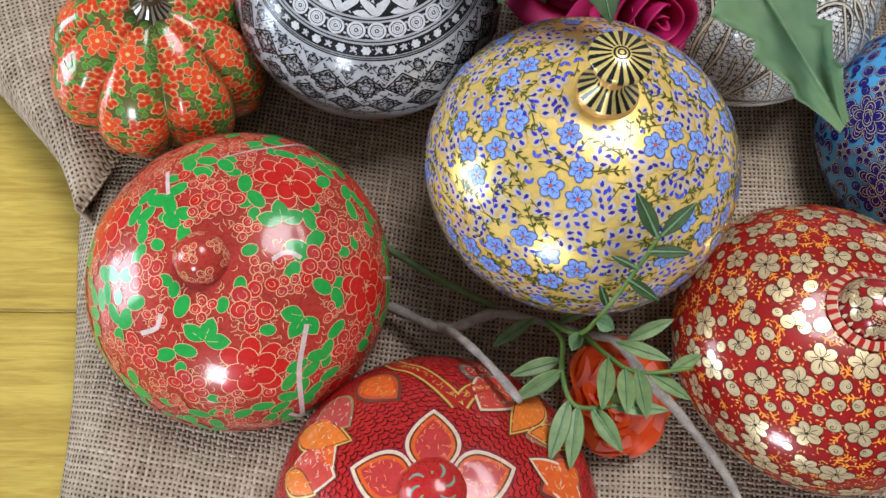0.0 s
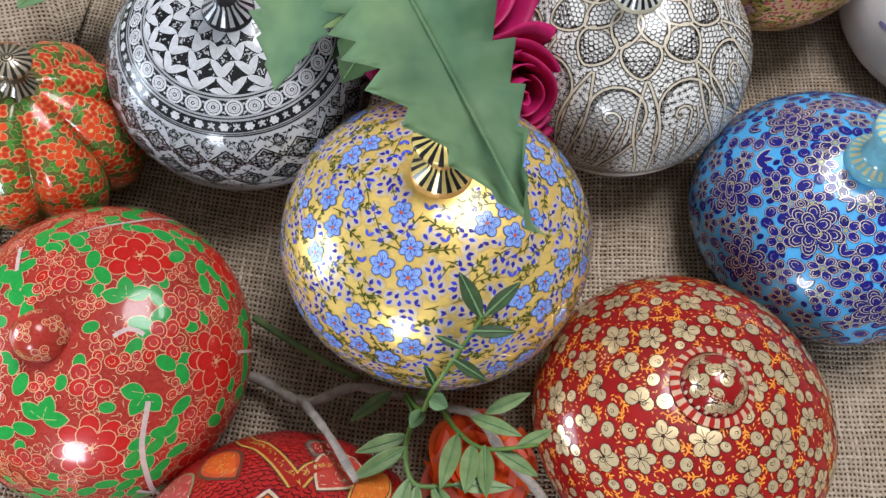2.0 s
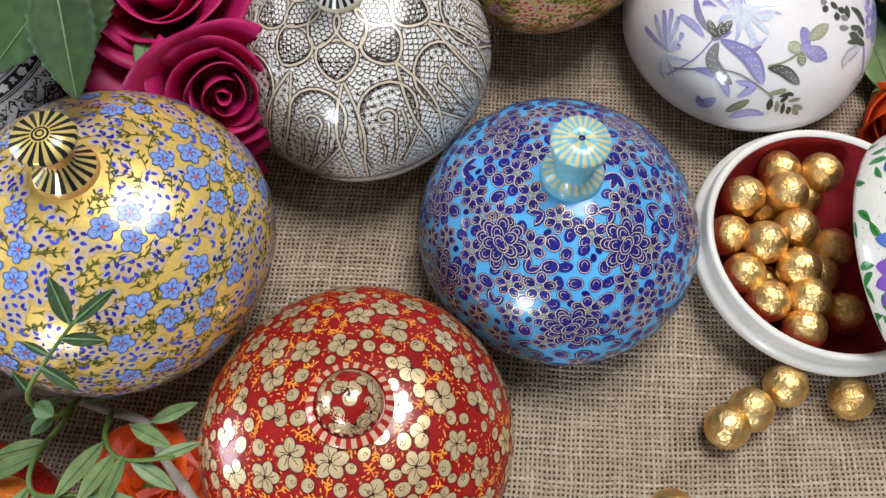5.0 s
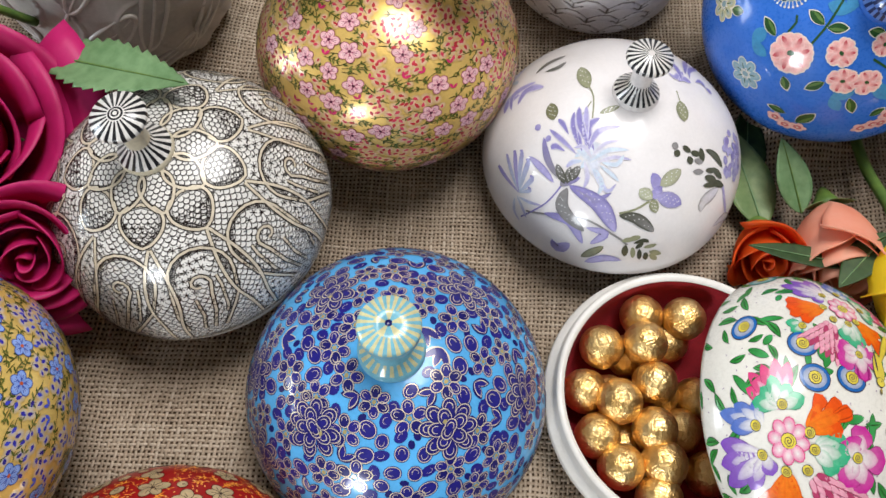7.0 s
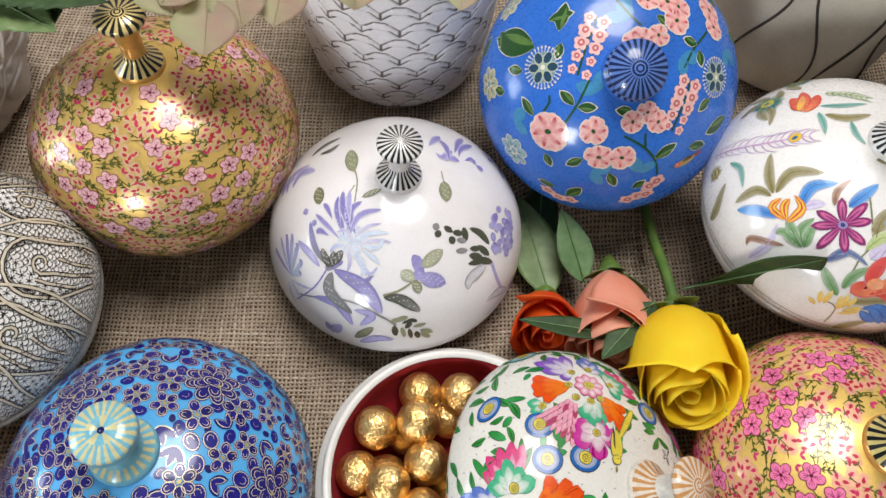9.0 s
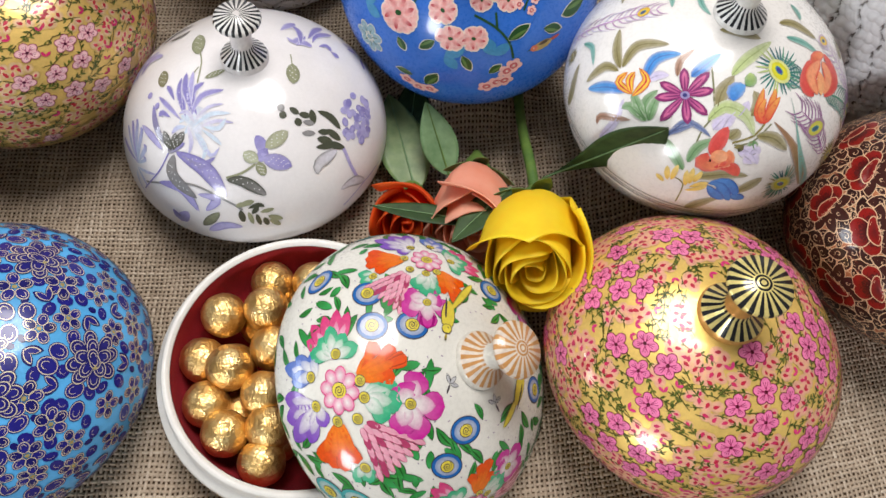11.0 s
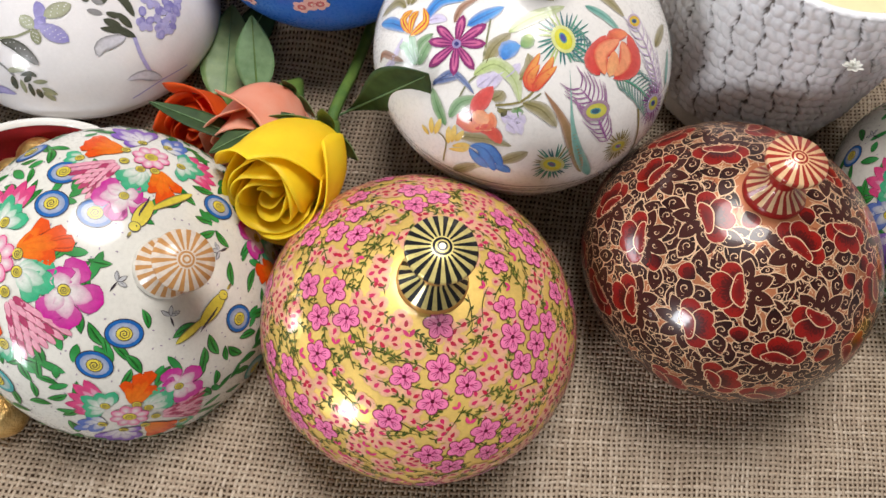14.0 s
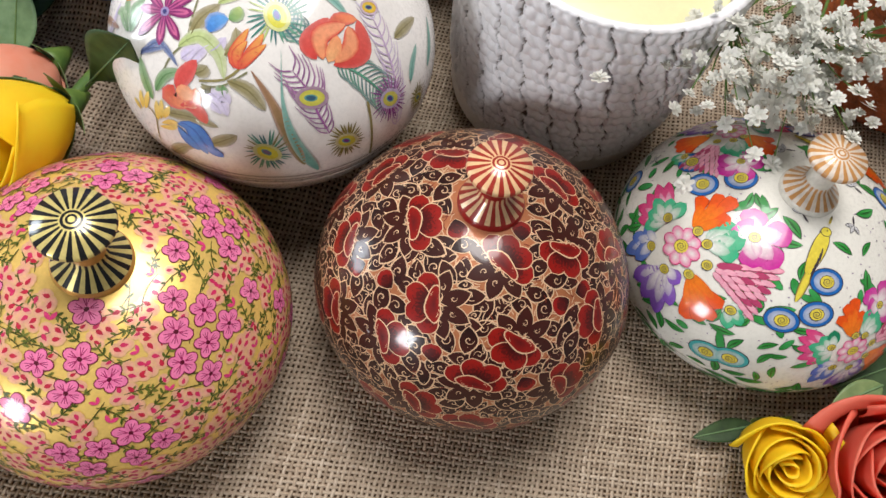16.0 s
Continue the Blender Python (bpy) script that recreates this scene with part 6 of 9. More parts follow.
def peony(size, n=7):
    """A loose blossom of scalloped pink lobes with a pale rim and red marks."""
    m = Motif()
    for i in range(n):
        a = TAU * i / n + b.rand.uniform(-0.2, 0.2)
        k = b.rand.uniform(0.9, 1.12)
        for q in (-0.34, 0.34, 0.0):
            xx, yy = 0.62 * size * k * math.cos(a + q), 0.62 * size * k * math.sin(a + q)
            m.blob(xx, yy, 0.34 * size, 0.30 * size, a, IVO, 2 + 0.03 * i)
            m.blob(xx, yy, 0.34 * size - 0.4, 0.30 * size - 0.4, a, PK2, 2.3 + 0.03 * i, PK)
        m.blob(0.45 * size * math.cos(a), 0.45 * size * math.sin(a), 0.36 * size, 0.26 * size, a, PK2, 2.6 + 0.02 * i, rgb(0.70, 0.22, 0.22))
        m.leaf(0.42 * size * math.cos(a), 0.42 * size * math.sin(a), 0.42 * size, 0.20 * size, a + 0.3, DR, 2.9, PK, n=6)
    m.blob(0, 0, 0.26 * size, 0.24 * size, 0, PK, 3)
    m.blob(0, 0, 0.13 * size, 0.17 * size, 0.5, GR, 3.4, n=8)
    return m


def green_leaf(length, width=None):
    m = Motif()
    width = width or length * 0.5
    m.leaf(0, 0, length, width, 1.57, IVO, 1, n=9)
    m.leaf(0, 0.1, length - 0.7, width - 0.6, 1.57, GR, 1.4, n=9)
    m.leaf(width * 0.08, 0.6, length * 0.75, width * 0.28, 1.5, GR2, 1.8, n=7)
    return m


def floret(size):
    m = Motif()
    for i in range(5):
        a = TAU * i / 5
        m.blob(0.5 * size * math.cos(a), 0.5 * size * math.sin(a), 0.5 * size, 0.44 * size, a, PK2, 2 + 0.02 * i, n=8)
    m.blob(0, 0, 0.45 * size, 0.45 * size, 0, DR, 2.4, PK, n=8)
    return m.blob(0, 0, 0.14 * size, 0.14 * size, 0, IVO, 2.8, n=6)


def dot_flower(size, col, rim):
    m = Motif()
    m.blob(0, 0, size * 0.75, size * 0.75, 0, rgb(0.20, 0.30, 0.33), 1.2, n=16)
    for i in range(6):
        a = TAU * i / 6
        m.blob(0.5 * size * math.cos(a), 0.5 * size * math.sin(a), 0.34 * size, 0.27 * size, a, rim, 1.5)
        m.blob(0.52 * size * math.cos(a), 0.52 * size * math.sin(a), 0.28 * size, 0.2 * size, a, col, 1.9)
        m.line([(0, 0), (0.4 * size * math.cos(a + 0.5), 0.4 * size * math.sin(a + 0.5))], 0.3, rgb(0.5, 0.5, 0.2), 2.2)
    for i in range(30):
        a = TAU * i / 30
        m.blob(size * math.cos(a), size * math.sin(a), 0.5, 0.5, 0, IVO, 1.6, n=7)
        m.line([(0.72 * size * math.cos(a), 0.72 * size * math.sin(a)), (0.98 * size * math.cos(a), 0.98 * size * math.sin(a))], 0.12, IVO, 1.55, taper=False)
    return m.blob(0, 0, 0.14 * size, 0.14 * size, 0, IVO, 2.6, n=7)


for u, v, s in (*[(*q, 6) for q in ((-14, -8), (-53, -21), (-15, -44), (7, -44), (21, 7), (-2, 21), (1, 31), (50, 13))],):
    b.at(Motif().leaf(0, 0, s * 1.6, s, 1.57, PT, 0.5).leaf(0, 0, s * 1.5, s * 0.9, 0.2, PT, 0.6), u, v, b.rand.uniform(0, 6))
for pts in (((-17, -3), (-22, -13), (-28, -22)), ((36, 19), (27, 10), (22, 2)), ((-2, -26), (7, -31), (14, -38), (17, -46)), ((7, -25), (8, -32)), ((-34, -9), (-34, -12), (-37, -16)), ((-6, 31), (0, 23), (4, 19))):
    b.stroke(pts, 1.0, GR, 0.9)
for root, tip in (((-41, 12), (-67, 22)), ((-30, 18), (-28, 32)), ((-35, 24), (-23, 26)), ((-47, 2), (-56, 4)), ((-23, -13), (-30, -7)), ((-22, -14), (-13, -14)), ((-42, -18), (-48, -10)), ((-37, -36), (-35, -43)), ((-19, -37), (-27, -42)),
                  ((-7, -44), (-3, -53)), ((13, -37), (23, -30)), ((1, -16), (-7, -15)), ((29, 12), (23, 14)), ((30, 10), (31, 3)), ((37, -10), (31, -16)), ((53, -19), (39, -26)), ((-33, -58), (-42, -56)), ((-27, -64), (-19, -54)),
                  ((6, -54), (9, -51)), ((11, 24), (16, 20)), ((-29, 13), (-30, 9)), ((30, -32), (41, -33)), ((-58, -7), (-64, -6))):
    m = math.hypot(tip[0] - root[0], tip[1] - root[1]) * math.pi / 180 * b.r * 0.95
    b.at(green_leaf(max(7.5, m), max(4.6, m * 0.48)), *root, math.atan2(tip[1] - root[1], tip[0] - root[0]) - math.pi / 2)
for (u, v), s, n in (((-35, -25), 9.6, 6), ((-15, -24), 6.6, 5), ((-12, -36), 6.6, 5), ((-2, -36), 6.2, 5), ((1, -20), 5.2, 5), ((7, -16), 5.0, 4), ((12, -20), 5.2, 5), ((4, 13), 6.0, 5), ((11, 15), 5.2, 5), ((0, 12), 5.0, 4),
                     ((20, 22), 6.6, 5), ((17, 31), 6.6, 5), ((22, 29), 6.2, 5), ((41, 31), 6.8, 5), ((41, 22), 6.0, 5), ((8, 31), 5.4, 5)):
    b.at(peony(s, n), u, v, b.rand.uniform(0, 6))
for q0, q1 in (((-14, 23), (-22, -1)), ((25, -3), (19, -24))):
    for i in range(10):
        t = i / 9
        b.at(floret(2.3 + 1.3 * math.sin(math.pi * min(1, t * 1.1 + 0.15))), q0[0] + (q1[0] - q0[0]) * t + (3.6 if i % 2 else -3.0), q0[1] + (q1[1] - q0[1]) * t)
    b.stroke([q0, q1], 0.9, GR, 1)
for q, s in (((-37, 3), 8.6), ((40, -1), 8.2)):
    b.at(dot_flower(s, rgb(0.02, 0.06, 0.10), rgb(0.40, 0.48, 0.45)), *q)
for q, s in (((-56, -38), 8.0), ((-70, -2), 7.5), ((-59, 41), 7.5)):
    m = Motif()
    for i in range(7):
        a = TAU * i / 7
        m.blob(0.62 * s * math.cos(a), 0.62 * s * math.sin(a), 0.40 * s, 0.32 * s, a, IVO, 1.5 + 0.03 * i)
        m.blob(0.62 * s * math.cos(a), 0.62 * s * math.sin(a), 0.34 * s, 0.26 * s, a, rgb(0.20, 0.36, 0.44) if q[1] < -30 else rgb(0.50, 0.46, 0.24), 1.9 + 0.03 * i, rgb(0.34, 0.44, 0.46))
        m.leaf(0.2 * s * math.cos(a), 0.2 * s * math.sin(a), 0.5 * s, 0.5, a, GR, 2.4, n=5)
    b.at(m.blob(0, 0, 0.26 * s, 0.24 * s, 0, IVO, 2.5).blob(0, 0, 0.2 * s, 0.18 * s, 0, rgb(0.22, 0.34, 0.38), 2.8), *q)
for u, v in ((-38, -63), (-32, -68), (-25, -68), (6, -63), (11, -60), (15, -53), (18, -50), (15, -59)):
    b.at(floret(4.2), u, v)
for th, ph in b.spots(34, 8.5, 55, 108, 40):
    if math.sin(radians(th)) > 0.1:
        b.put(green_leaf(b.rand.uniform(9, 13)), th, ph, b.rand.uniform(0, 6))
for u, v in ((0, 52), (-20, 56), (24, 58), (-10, 76), (50, 55)):
    b.at(peony(7.5), u, v)
m = Motif()
m.blob(0, 0, 5.2, 2.2, 0.3, rgb(0.42, 0.30, 0.10), 3).blob(-3.8, -0.9, 1.8, 1.6, 0, rgb(0.62, 0.16, 0.08), 3.3).leaf(-5.2, -1.2, 2, 0.6, 3.5, GR, 3.2)
m.leaf(2.5, 1.2, 7.0, 1.8, 0.25, rgb(0.40, 0.06, 0.05), 2.8).leaf(-2, 0.4, 6.0, 1.8, 0.3, rgb(0.08, 0.05, 0.03), 3.5).blob(-4.1, -0.8, 0.35, 0.35, 0, IVO, 3.8, n=6)
b.at(m, *(31, -40), 0.1)
paint_on(lid, surf, b, "pink peonies, florets, green leaves and a bird")
DB, LB = rgb(0.010, 0.022, 0.09), rgb(0.10, 0.19, 0.50)
mushroom_knob(lid, surf.b - 0.0010, 0.0122, 0.0120, DB, LB, rgb(0.03, 0.13, 0.5), 26, "dark blue knob with pale rays")

# white jar with feathers and garden flowers
lid, surf, b, g = make("feather", "white glossy jar painted with peacock feathers and garden flowers", (0.72, 0.69, 0.66), 0.0, 0.28, seam=101, spread=0.05)
OLV, GRN, TUR, SKY, LIME = rgb(0.26, 0.22, 0.08), rgb(0.14, 0.30, 0.11), rgb(0.14, 0.38, 0.32), rgb(0.05, 0.20, 0.58), rgb(0.44, 0.54, 0.20)
TRD, TYL, VLT, LAV, ORA = rgb(0.62, 0.06, 0.05), rgb(0.80, 0.52, 0.07), rgb(0.22, 0.03, 0.14), rgb(0.62, 0.55, 0.76), rgb(0.80, 0.30, 0.14)
BRW, EYE_Y, WASHED_OUT = rgb(0.34, 0.17, 0.10), rgb(0.70, 0.66, 0.05), rgb(0.68, 0.64, 0.60)


def soft(c, k=0.45):
    """The colour let down with water."""
    return tuple(a + (w - a) * k for a, w in zip(c, WASHED_OUT))


def wash(paths, width, col, tip=None, lay=1.0, fat=0.45):
    """Watercolour leaves: full at the root, thin at the edge, with a darker vein."""
    for p in paths:
        b.dab(p, width * b.rand.uniform(0.9, 1.15), col, tip or soft(col, 0.25), soft(col, 0.5), lay, fat)
        b.dab(p, 0.45, tuple(c * 0.6 for c in col[:3]) + (1,), soft(col, 0.1), None, lay + 0.6, 0.4)


def plume(shaft, cols, length, n, eye=None, back=0.9, start=0.0, stop=1.0, bend=0.35):
    """A feather: fine barbs on both sides of a curved shaft from its root to its tip."""
    P = [np.array(p, dtype=float) for p in shaft]
    n = int(n * 0.72)
    pts = []
    for i in range(n):
        t = start + (stop - start) * i / (n - 1)
        q = t * (len(P) - 1)
        k = min(int(q), len(P) - 2)
        pts.append(P[k] + (P[k + 1] - P[k]) * (q - k))
    b.dab([tuple(p) for p in P], 0.7, b.rand.choice(cols), None, None, 1.2, 0.4)
    for i, p in enumerate(pts):
        d = pts[min(i + 1, n - 1)] - pts[max(i - 1, 0)]
        a = math.atan2(d[1], d[0])
        L = length * (0.55 + 0.45 * math.sin(math.pi * (i + 1) / (n + 1))) * b.rand.uniform(0.85, 1.15)
        for s in (-1, 1):
            e = a + s * back
            m = p + 0.5 * L * np.array([math.cos(e), math.sin(e)])
            f = p + L * np.array([math.cos(e - s * bend), math.sin(e - s * bend)])
            b.dab([tuple(p), tuple(m), tuple(f)], 0.45, b.rand.choice(cols), soft(b.rand.choice(cols), 0.3), None, 1.3, 0.3)


def feather_eye(u, v, r, cols, turn=0.0, pupil=rgb(0.05, 0.04, 0.18), iris=EYE_Y, rim=None, ray=None, n=30):
    """The eye of a feather with its ring of barbs."""
    if ray:
        for i in range(n):
            a = TAU * i / n + b.rand.uniform(-0.06, 0.06)
            L = r * b.rand.uniform(1.7, 2.3)
            b.dab([(u + r * 0.8 * math.cos(a), v + r * 0.8 * math.sin(a)), (u + L * math.cos(a + 0.12), v + L * math.sin(a + 0.12))], 0.6, b.rand.choice(ray), None, None, 1.4, 0.3)
    k = math.radians(r) * b.r * 0.80
    m = Motif()
    if rim:
        m.blob(0, 0, k * 1.25, k * 0.98, 0, soft(rim, 0.4), 2.0, rim, n=16)
    m.blob(0, 0, k * 0.95, k * 0.70, 0, tuple(c * 0.8 for c in iris[:3]) + (1,), 2.4, iris, n=16)
    m.blob(-0.1 * k, 0, k * 0.50, k * 0.30, 0, rgb(0.10, 0.28, 0.26), 2.8, n=12).blob(-0.1 * k, 0, k * 0.36, k * 0.20, 0, pupil, 3.1, n=10)
    b.at(m, u, v, turn)


# leaves and flowers of the first bunch
wash((((-21, 24), (-13, 22), (-3, 22)), ((-23, 20), (-23, 13), (-24, 7)), ((-13, 12), (-13, 5), (-11, 0)), ((-66, 11), (-61, 4), (-62, -6)), ((24, 9), (26, 5), (26, 1)), ((17, -9), (25, -10), (33, -13))), 2.8, TUR)
wash((((-21, 18), (-14, 14), (-4, 15)), ((-44, 39), (-40, 31), (-43, 21)), ((-49, -14), (-49, -5), (-46, 5)), ((-48, -14), (-40, -7), (-28, -10)), ((-50, -15), (-56, -10), (-68, -12)), ((-9, -7), (-3, -8), (6, -11)), ((15, -3), (22, -2), (33, -6)),
      ((-91, -12), (-82, -9), (-71, 1))), 4.4, OLV)
wash((((-48, -25), (-57, -20), (-68, -16)), ((-40, -23), (-34, -15), (-24, -15)), ((-22, -25), (-16, -21), (-10, -17))), 5.4, SKY, rgb(0.10, 0.34, 0.66))
wash((((-42, -40), (-48, -32), (-52, -32)), ((-42, -40), (-45, -30), (-45, -26)), ((-41, -40), (-41, -32), (-35, -28)), ((-41, -40), (-38, -34), (-35, -30))), 4.2, GRN)
wash((((-27, -24), (-25, -18), (-19, -14)), ((-68, -35), (-64, -32), (-49, -38))), 3.0, BRW)
wash((((-69, -42), (-57, -37), (-50, -28)), ((-16, -6), (-16, -8), (-16, -12)), ((-39, -23), (-34, -22), (-30, -23))), 4.0, LAV)
for a, c in (((-30, 24), (-30, 36)), ((-29, 23), (-24, 39)), ((-28, 22), (-19, 33)), ((-28, 24), (-32, 30))):
    b.dab((a, ((a[0] + c[0]) / 2 + 1, (a[1] + c[1]) / 2), c), 5.5, ORA, TRD, TRD, 2.2)
b.dab(((-30, 24), (-27, 30), (-25, 35)), 3.0, TYL, ORA, None, 2.9)
for p in (((-46, -27), (-51, -20), (-46, -17)), ((-46, -27), (-46, -21), (-43, -18)), ((-46, -28), (-39, -23), (-41, -17))):
    b.dab(p, 3.6, TYL, TYL, TRD, 2.2)
    b.dab(p, 0.6, TRD, TRD, None, 3.0)
plume(((-75, 25), (-49, 12), (-30, 8)), (rgb(0.50, 0.28, 0.50), rgb(0.60, 0.38, 0.58), LAV), 9, 22)
feather_eye(*(-35, 9), 3.6, None, 0.3, rgb(0.10, 0.10, 0.2), TYL)
plume(((-16, 33), (-8, 30), (-2, 26)), (LIME, GRN), 5, 12)
feather_eye(*(-77, 12), 2.6, None, 1.2, rgb(0.06, 0.05, 0.1), rgb(0.60, 0.44, 0.05), None, (OLV, rgb(0.3, 0.26, 0.05)), 18)
# the star flower
for tip in ((-24, -21), (-15, -24), (-14, -31), (-17, -41), (-25, -44), (-36, -41), (-37, -31), (-34, -25)):
    root = (-25, -32)
    b.dab((root, tip), 3.7, VLT, rgb(0.26, 0.04, 0.15), VLT, 2.4, 0.6)
    b.dab((root, ((root[0] + tip[0]) / 2, (root[1] + tip[1]) / 2), (root[0] + 0.86 * (tip[0] - root[0]), root[1] + 0.86 * (tip[1] - root[1]))), 2.0, rgb(0.34, 0.07, 0.20), rgb(0.66, 0.16, 0.32), rgb(0.52, 0.10, 0.26), 3.1, 0.6)
    b.dab((root, (root[0] + 0.7 * (tip[0] - root[0]), root[1] + 0.7 * (tip[1] - root[1]))), 0.5, VLT, VLT, None, 3.5, 0.4)
b.at(Motif().blob(0, 0, 1.8, 1.7, 0, rgb(0.30, 0.24, 0.44), 3.6).blob(0, 0, 0.9, 0.9, 0, rgb(0.04, 0.04, 0.16), 4.0, n=8), *(-25, -32))
wash((((-34, -48), (-26, -43), (-20, -46), (-16, -50)), ((-34, -47), (-27, -45), (-21, -44))), 3.2, rgb(0.10, 0.14, 0.32), rgb(0.20, 0.26, 0.42))
# the second row: lilac, blue and olive
wash((((-13, -38), (-11, -32), (-6, -26)), ((0, -42), (3, -37), (1, -32))), 5.2, OLV)
wash((((-7, -26), (-1, -20), (10, -12)), ((-17, -43), (-10, -38), (-2, -42), (2, -50))), 5.0, LIME, soft(LIME, 0.4))
b.dab(((-7, -36), (-6, -32), (-2, -30)), 6.5, SKY, rgb(0.14, 0.36, 0.70), soft(SKY, 0.4), 1.8)
b.dab(((-2, -30), (0, -28), (0, -25)), 5.0, GRN, LIME, soft(GRN, 0.4), 1.6)
wash((((-12, -48), (-9, -43), (-6, -40)), ((-5, -42), (-3, -40), (-1, -36)), ((-2, -56), (2, -58), (6, -63)), ((1, -58), (3, -56), (6, -58))), 5.0, LAV)
for p in (((-14, -42), (-14, -27), (-14, -22)), ((-25, -61), (-20, -48), (-15, -42)), ((-6, -54), (1, -53), (9, -45))):
    b.stroke(p, 0.7, rgb(0.22, 0.22, 0.12), 0.8)
# tulips
for p, w, c, t in ((((-16, -58), (-12, -51), (-9, -46)), 6.0, TRD, rgb(0.66, 0.10, 0.09)), (((-17, -57), (-19, -62), (-10, -64)), 7.0, TRD, ORA), (((-8, -56), (-8, -61), (-12, -64)), 5.0, ORA, TRD), (((-14, -64), (-7, -64), (-2, -69)), 5.5, TRD, rgb(0.66, 0.12, 0.08))):
    b.dab(p, w, c, t, soft(c, 0.15), 2.4)
b.dab(((-16, -59), (-12, -59), (-9, -61)), 6.5, ORA, rgb(0.82, 0.42, 0.24), ORA, 2.9)
for p in (((6, -45), (3, -41), (5, -31)), ((6, -45), (8, -39), (10, -31)), ((6, -45), (4, -40), (6, -35)), ((6, -45), (8, -40), (12, -34))):
    b.dab(p, 3.6, TRD, rgb(0.80, 0.40, 0.10), TRD, 2.4, 0.4)
for p, w, c, t in ((((29, -32), (24, -28), (27, -17)), 6.0, TRD, rgb(0.64, 0.12, 0.10)), (((35, -31), (43, -22), (36, -12)), 6.5, TRD, rgb(0.64, 0.12, 0.10)), (((29, -22), (30, -16), (36, -12)), 5.0, TRD, ORA)):
    b.dab(p, w, c, t, soft(c, 0.15), 2.3)
b.dab(((31, -31), (27, -24), (33, -16)), 6.5, ORA, rgb(0.80, 0.32, 0.18), TRD, 2.9)
b.dab(((35, -30), (38, -22), (34, -16)), 6.5, ORA, rgb(0.80, 0.32, 0.18), TRD, 3.2)
b.dab(((33, -31), (33, -26), (32, -21)), 5.0, rgb(0.82, 0.44, 0.20), ORA, ORA, 3.6)
wash((((-28, -65), (-32, -56), (-34, -49)), ((-26, -61), (-21, -54), (-13, -51)), ((2, -52), (2, -54), (3, -56))), 4.6, GRN)
wash((((3, -50), (11, -51), (19, -56)), ((-23, -69), (-9, -68), (3, -69)), ((-1, -79), (5, -75), (11, -70)), ((-26, -92), (-15, -85), (-8, -83)), ((52, -8), (54, -1), (57, 8)), ((-9, -51), (-6, -49), (-5, -47))), 5.0, OLV)
b.dab(((10, -44), (22, -54), (44, -75)), 4.6, BRW, OLV, soft(BRW, 0.3), 1.4, 0.6)
b.dab(((17, -34), (24, -51), (34, -64), (53, -76)), 4.2, soft(TUR, 0.2), TUR, soft(TUR, 0.4), 1.6, 0.75)
for p, w in ((((-7, -53), (2, -50), (6, -45)), 0.9), (((-32, -86), (-28, -73), (-32, -69)), 0.6), (((54, -36), (66, -46), (77, -55)), 1.0)):
    b.stroke(p, w, OLV, 0.9)
for p in (((-36, -70), (-35, -62)), ((-34, -70), (-30, -62)), ((-27, -74), (-26, -65)), ((-25, -73), (-23, -64)), ((-23, -72), (-19, -66)), ((-38, -71), (-41, -66)), ((-25, -75), (-19, -73), (-15, -73)), ((-27, -77), (-20, -76), (-16, -74))):
    b.dab(p, 2.2, rgb(0.72, 0.46, 0.08), rgb(0.80, 0.62, 0.22), None, 1.8)
for p in (((-16, -73), (-10, -74), (-2, -85)), ((-15, -72), (-7, -72), (1, -81)), ((-16, -74), (-12, -79), (-6, -84)), ((-4, -81), (1, -82), (6, -84))):
    b.dab(p, 4.6, rgb(0.10, 0.26, 0.60), SKY, rgb(0.04, 0.12, 0.40), 2.0, 0.55)
wash((((-4, -57), (-1, -57), (4, -58)), ((-1, -59), (2, -61), (3, -63)), ((-15, -47), (-12, -44), (-10, -42))), 5.0, LAV)
b.dab(((-6, -55), (-3, -55), (-4, -57)), 2.4, OLV, DKG, None, 1.8)
# peacock feathers
TB, PB = (rgb(0.05, 0.22, 0.18), rgb(0.10, 0.30, 0.20), rgb(0.05, 0.16, 0.18)), (rgb(0.22, 0.05, 0.22), rgb(0.34, 0.12, 0.32))
plume(((27, -28), (21, -26), (16, -24)), TB, 11, 12, bend=0.5)
feather_eye(*(12, -24), 5.2, None, -0.9, rgb(0.06, 0.06, 0.30), rgb(0.74, 0.70, 0.04), rgb(0.62, 0.66, 0.06), TB + (LIME,), 28)
plume(((46, -55), (37, -49), (32, -44), (23, -39)), PB, 12, 20)
feather_eye(*(33, -45), 5.4, None, 0.35, rgb(0.04, 0.10, 0.16), rgb(0.64, 0.60, 0.10), rgb(0.20, 0.03, 0.17))
plume(((36, -30), (43, -29), (52, -29), (60, -30)), TB, 13, 20)
feather_eye(*(64, -29), 5.0, None, 0.1, rgb(0.05, 0.04, 0.2), rgb(0.62, 0.55, 0.10), rgb(0.30, 0.20, 0.44), PB, 30)
plume(((78, -35), (64, -24), (55, -17), (38, -6)), (LAV, rgb(0.55, 0.40, 0.60)), 10, 26)
feather_eye(*(38, -5), 3.6, None, 0.6, rgb(0.06, 0.05, 0.15), TYL, rgb(0.45, 0.30, 0.45))
feather_eye(*(25, -74), 5.2, None, -0.5, rgb(0.16, 0.10, 0.20), rgb(0.66, 0.62, 0.05), rgb(0.46, 0.48, 0.05), TB + (OLV,), 30)
feather_eye(*(56, -55), 4.6, None, 0.0, rgb(0.14, 0.04, 0.20), rgb(0.52, 0.44, 0.04), rgb(0.34, 0.28, 0.04), (OLV, rgb(0.2, 0.16, 0.03)), 28)
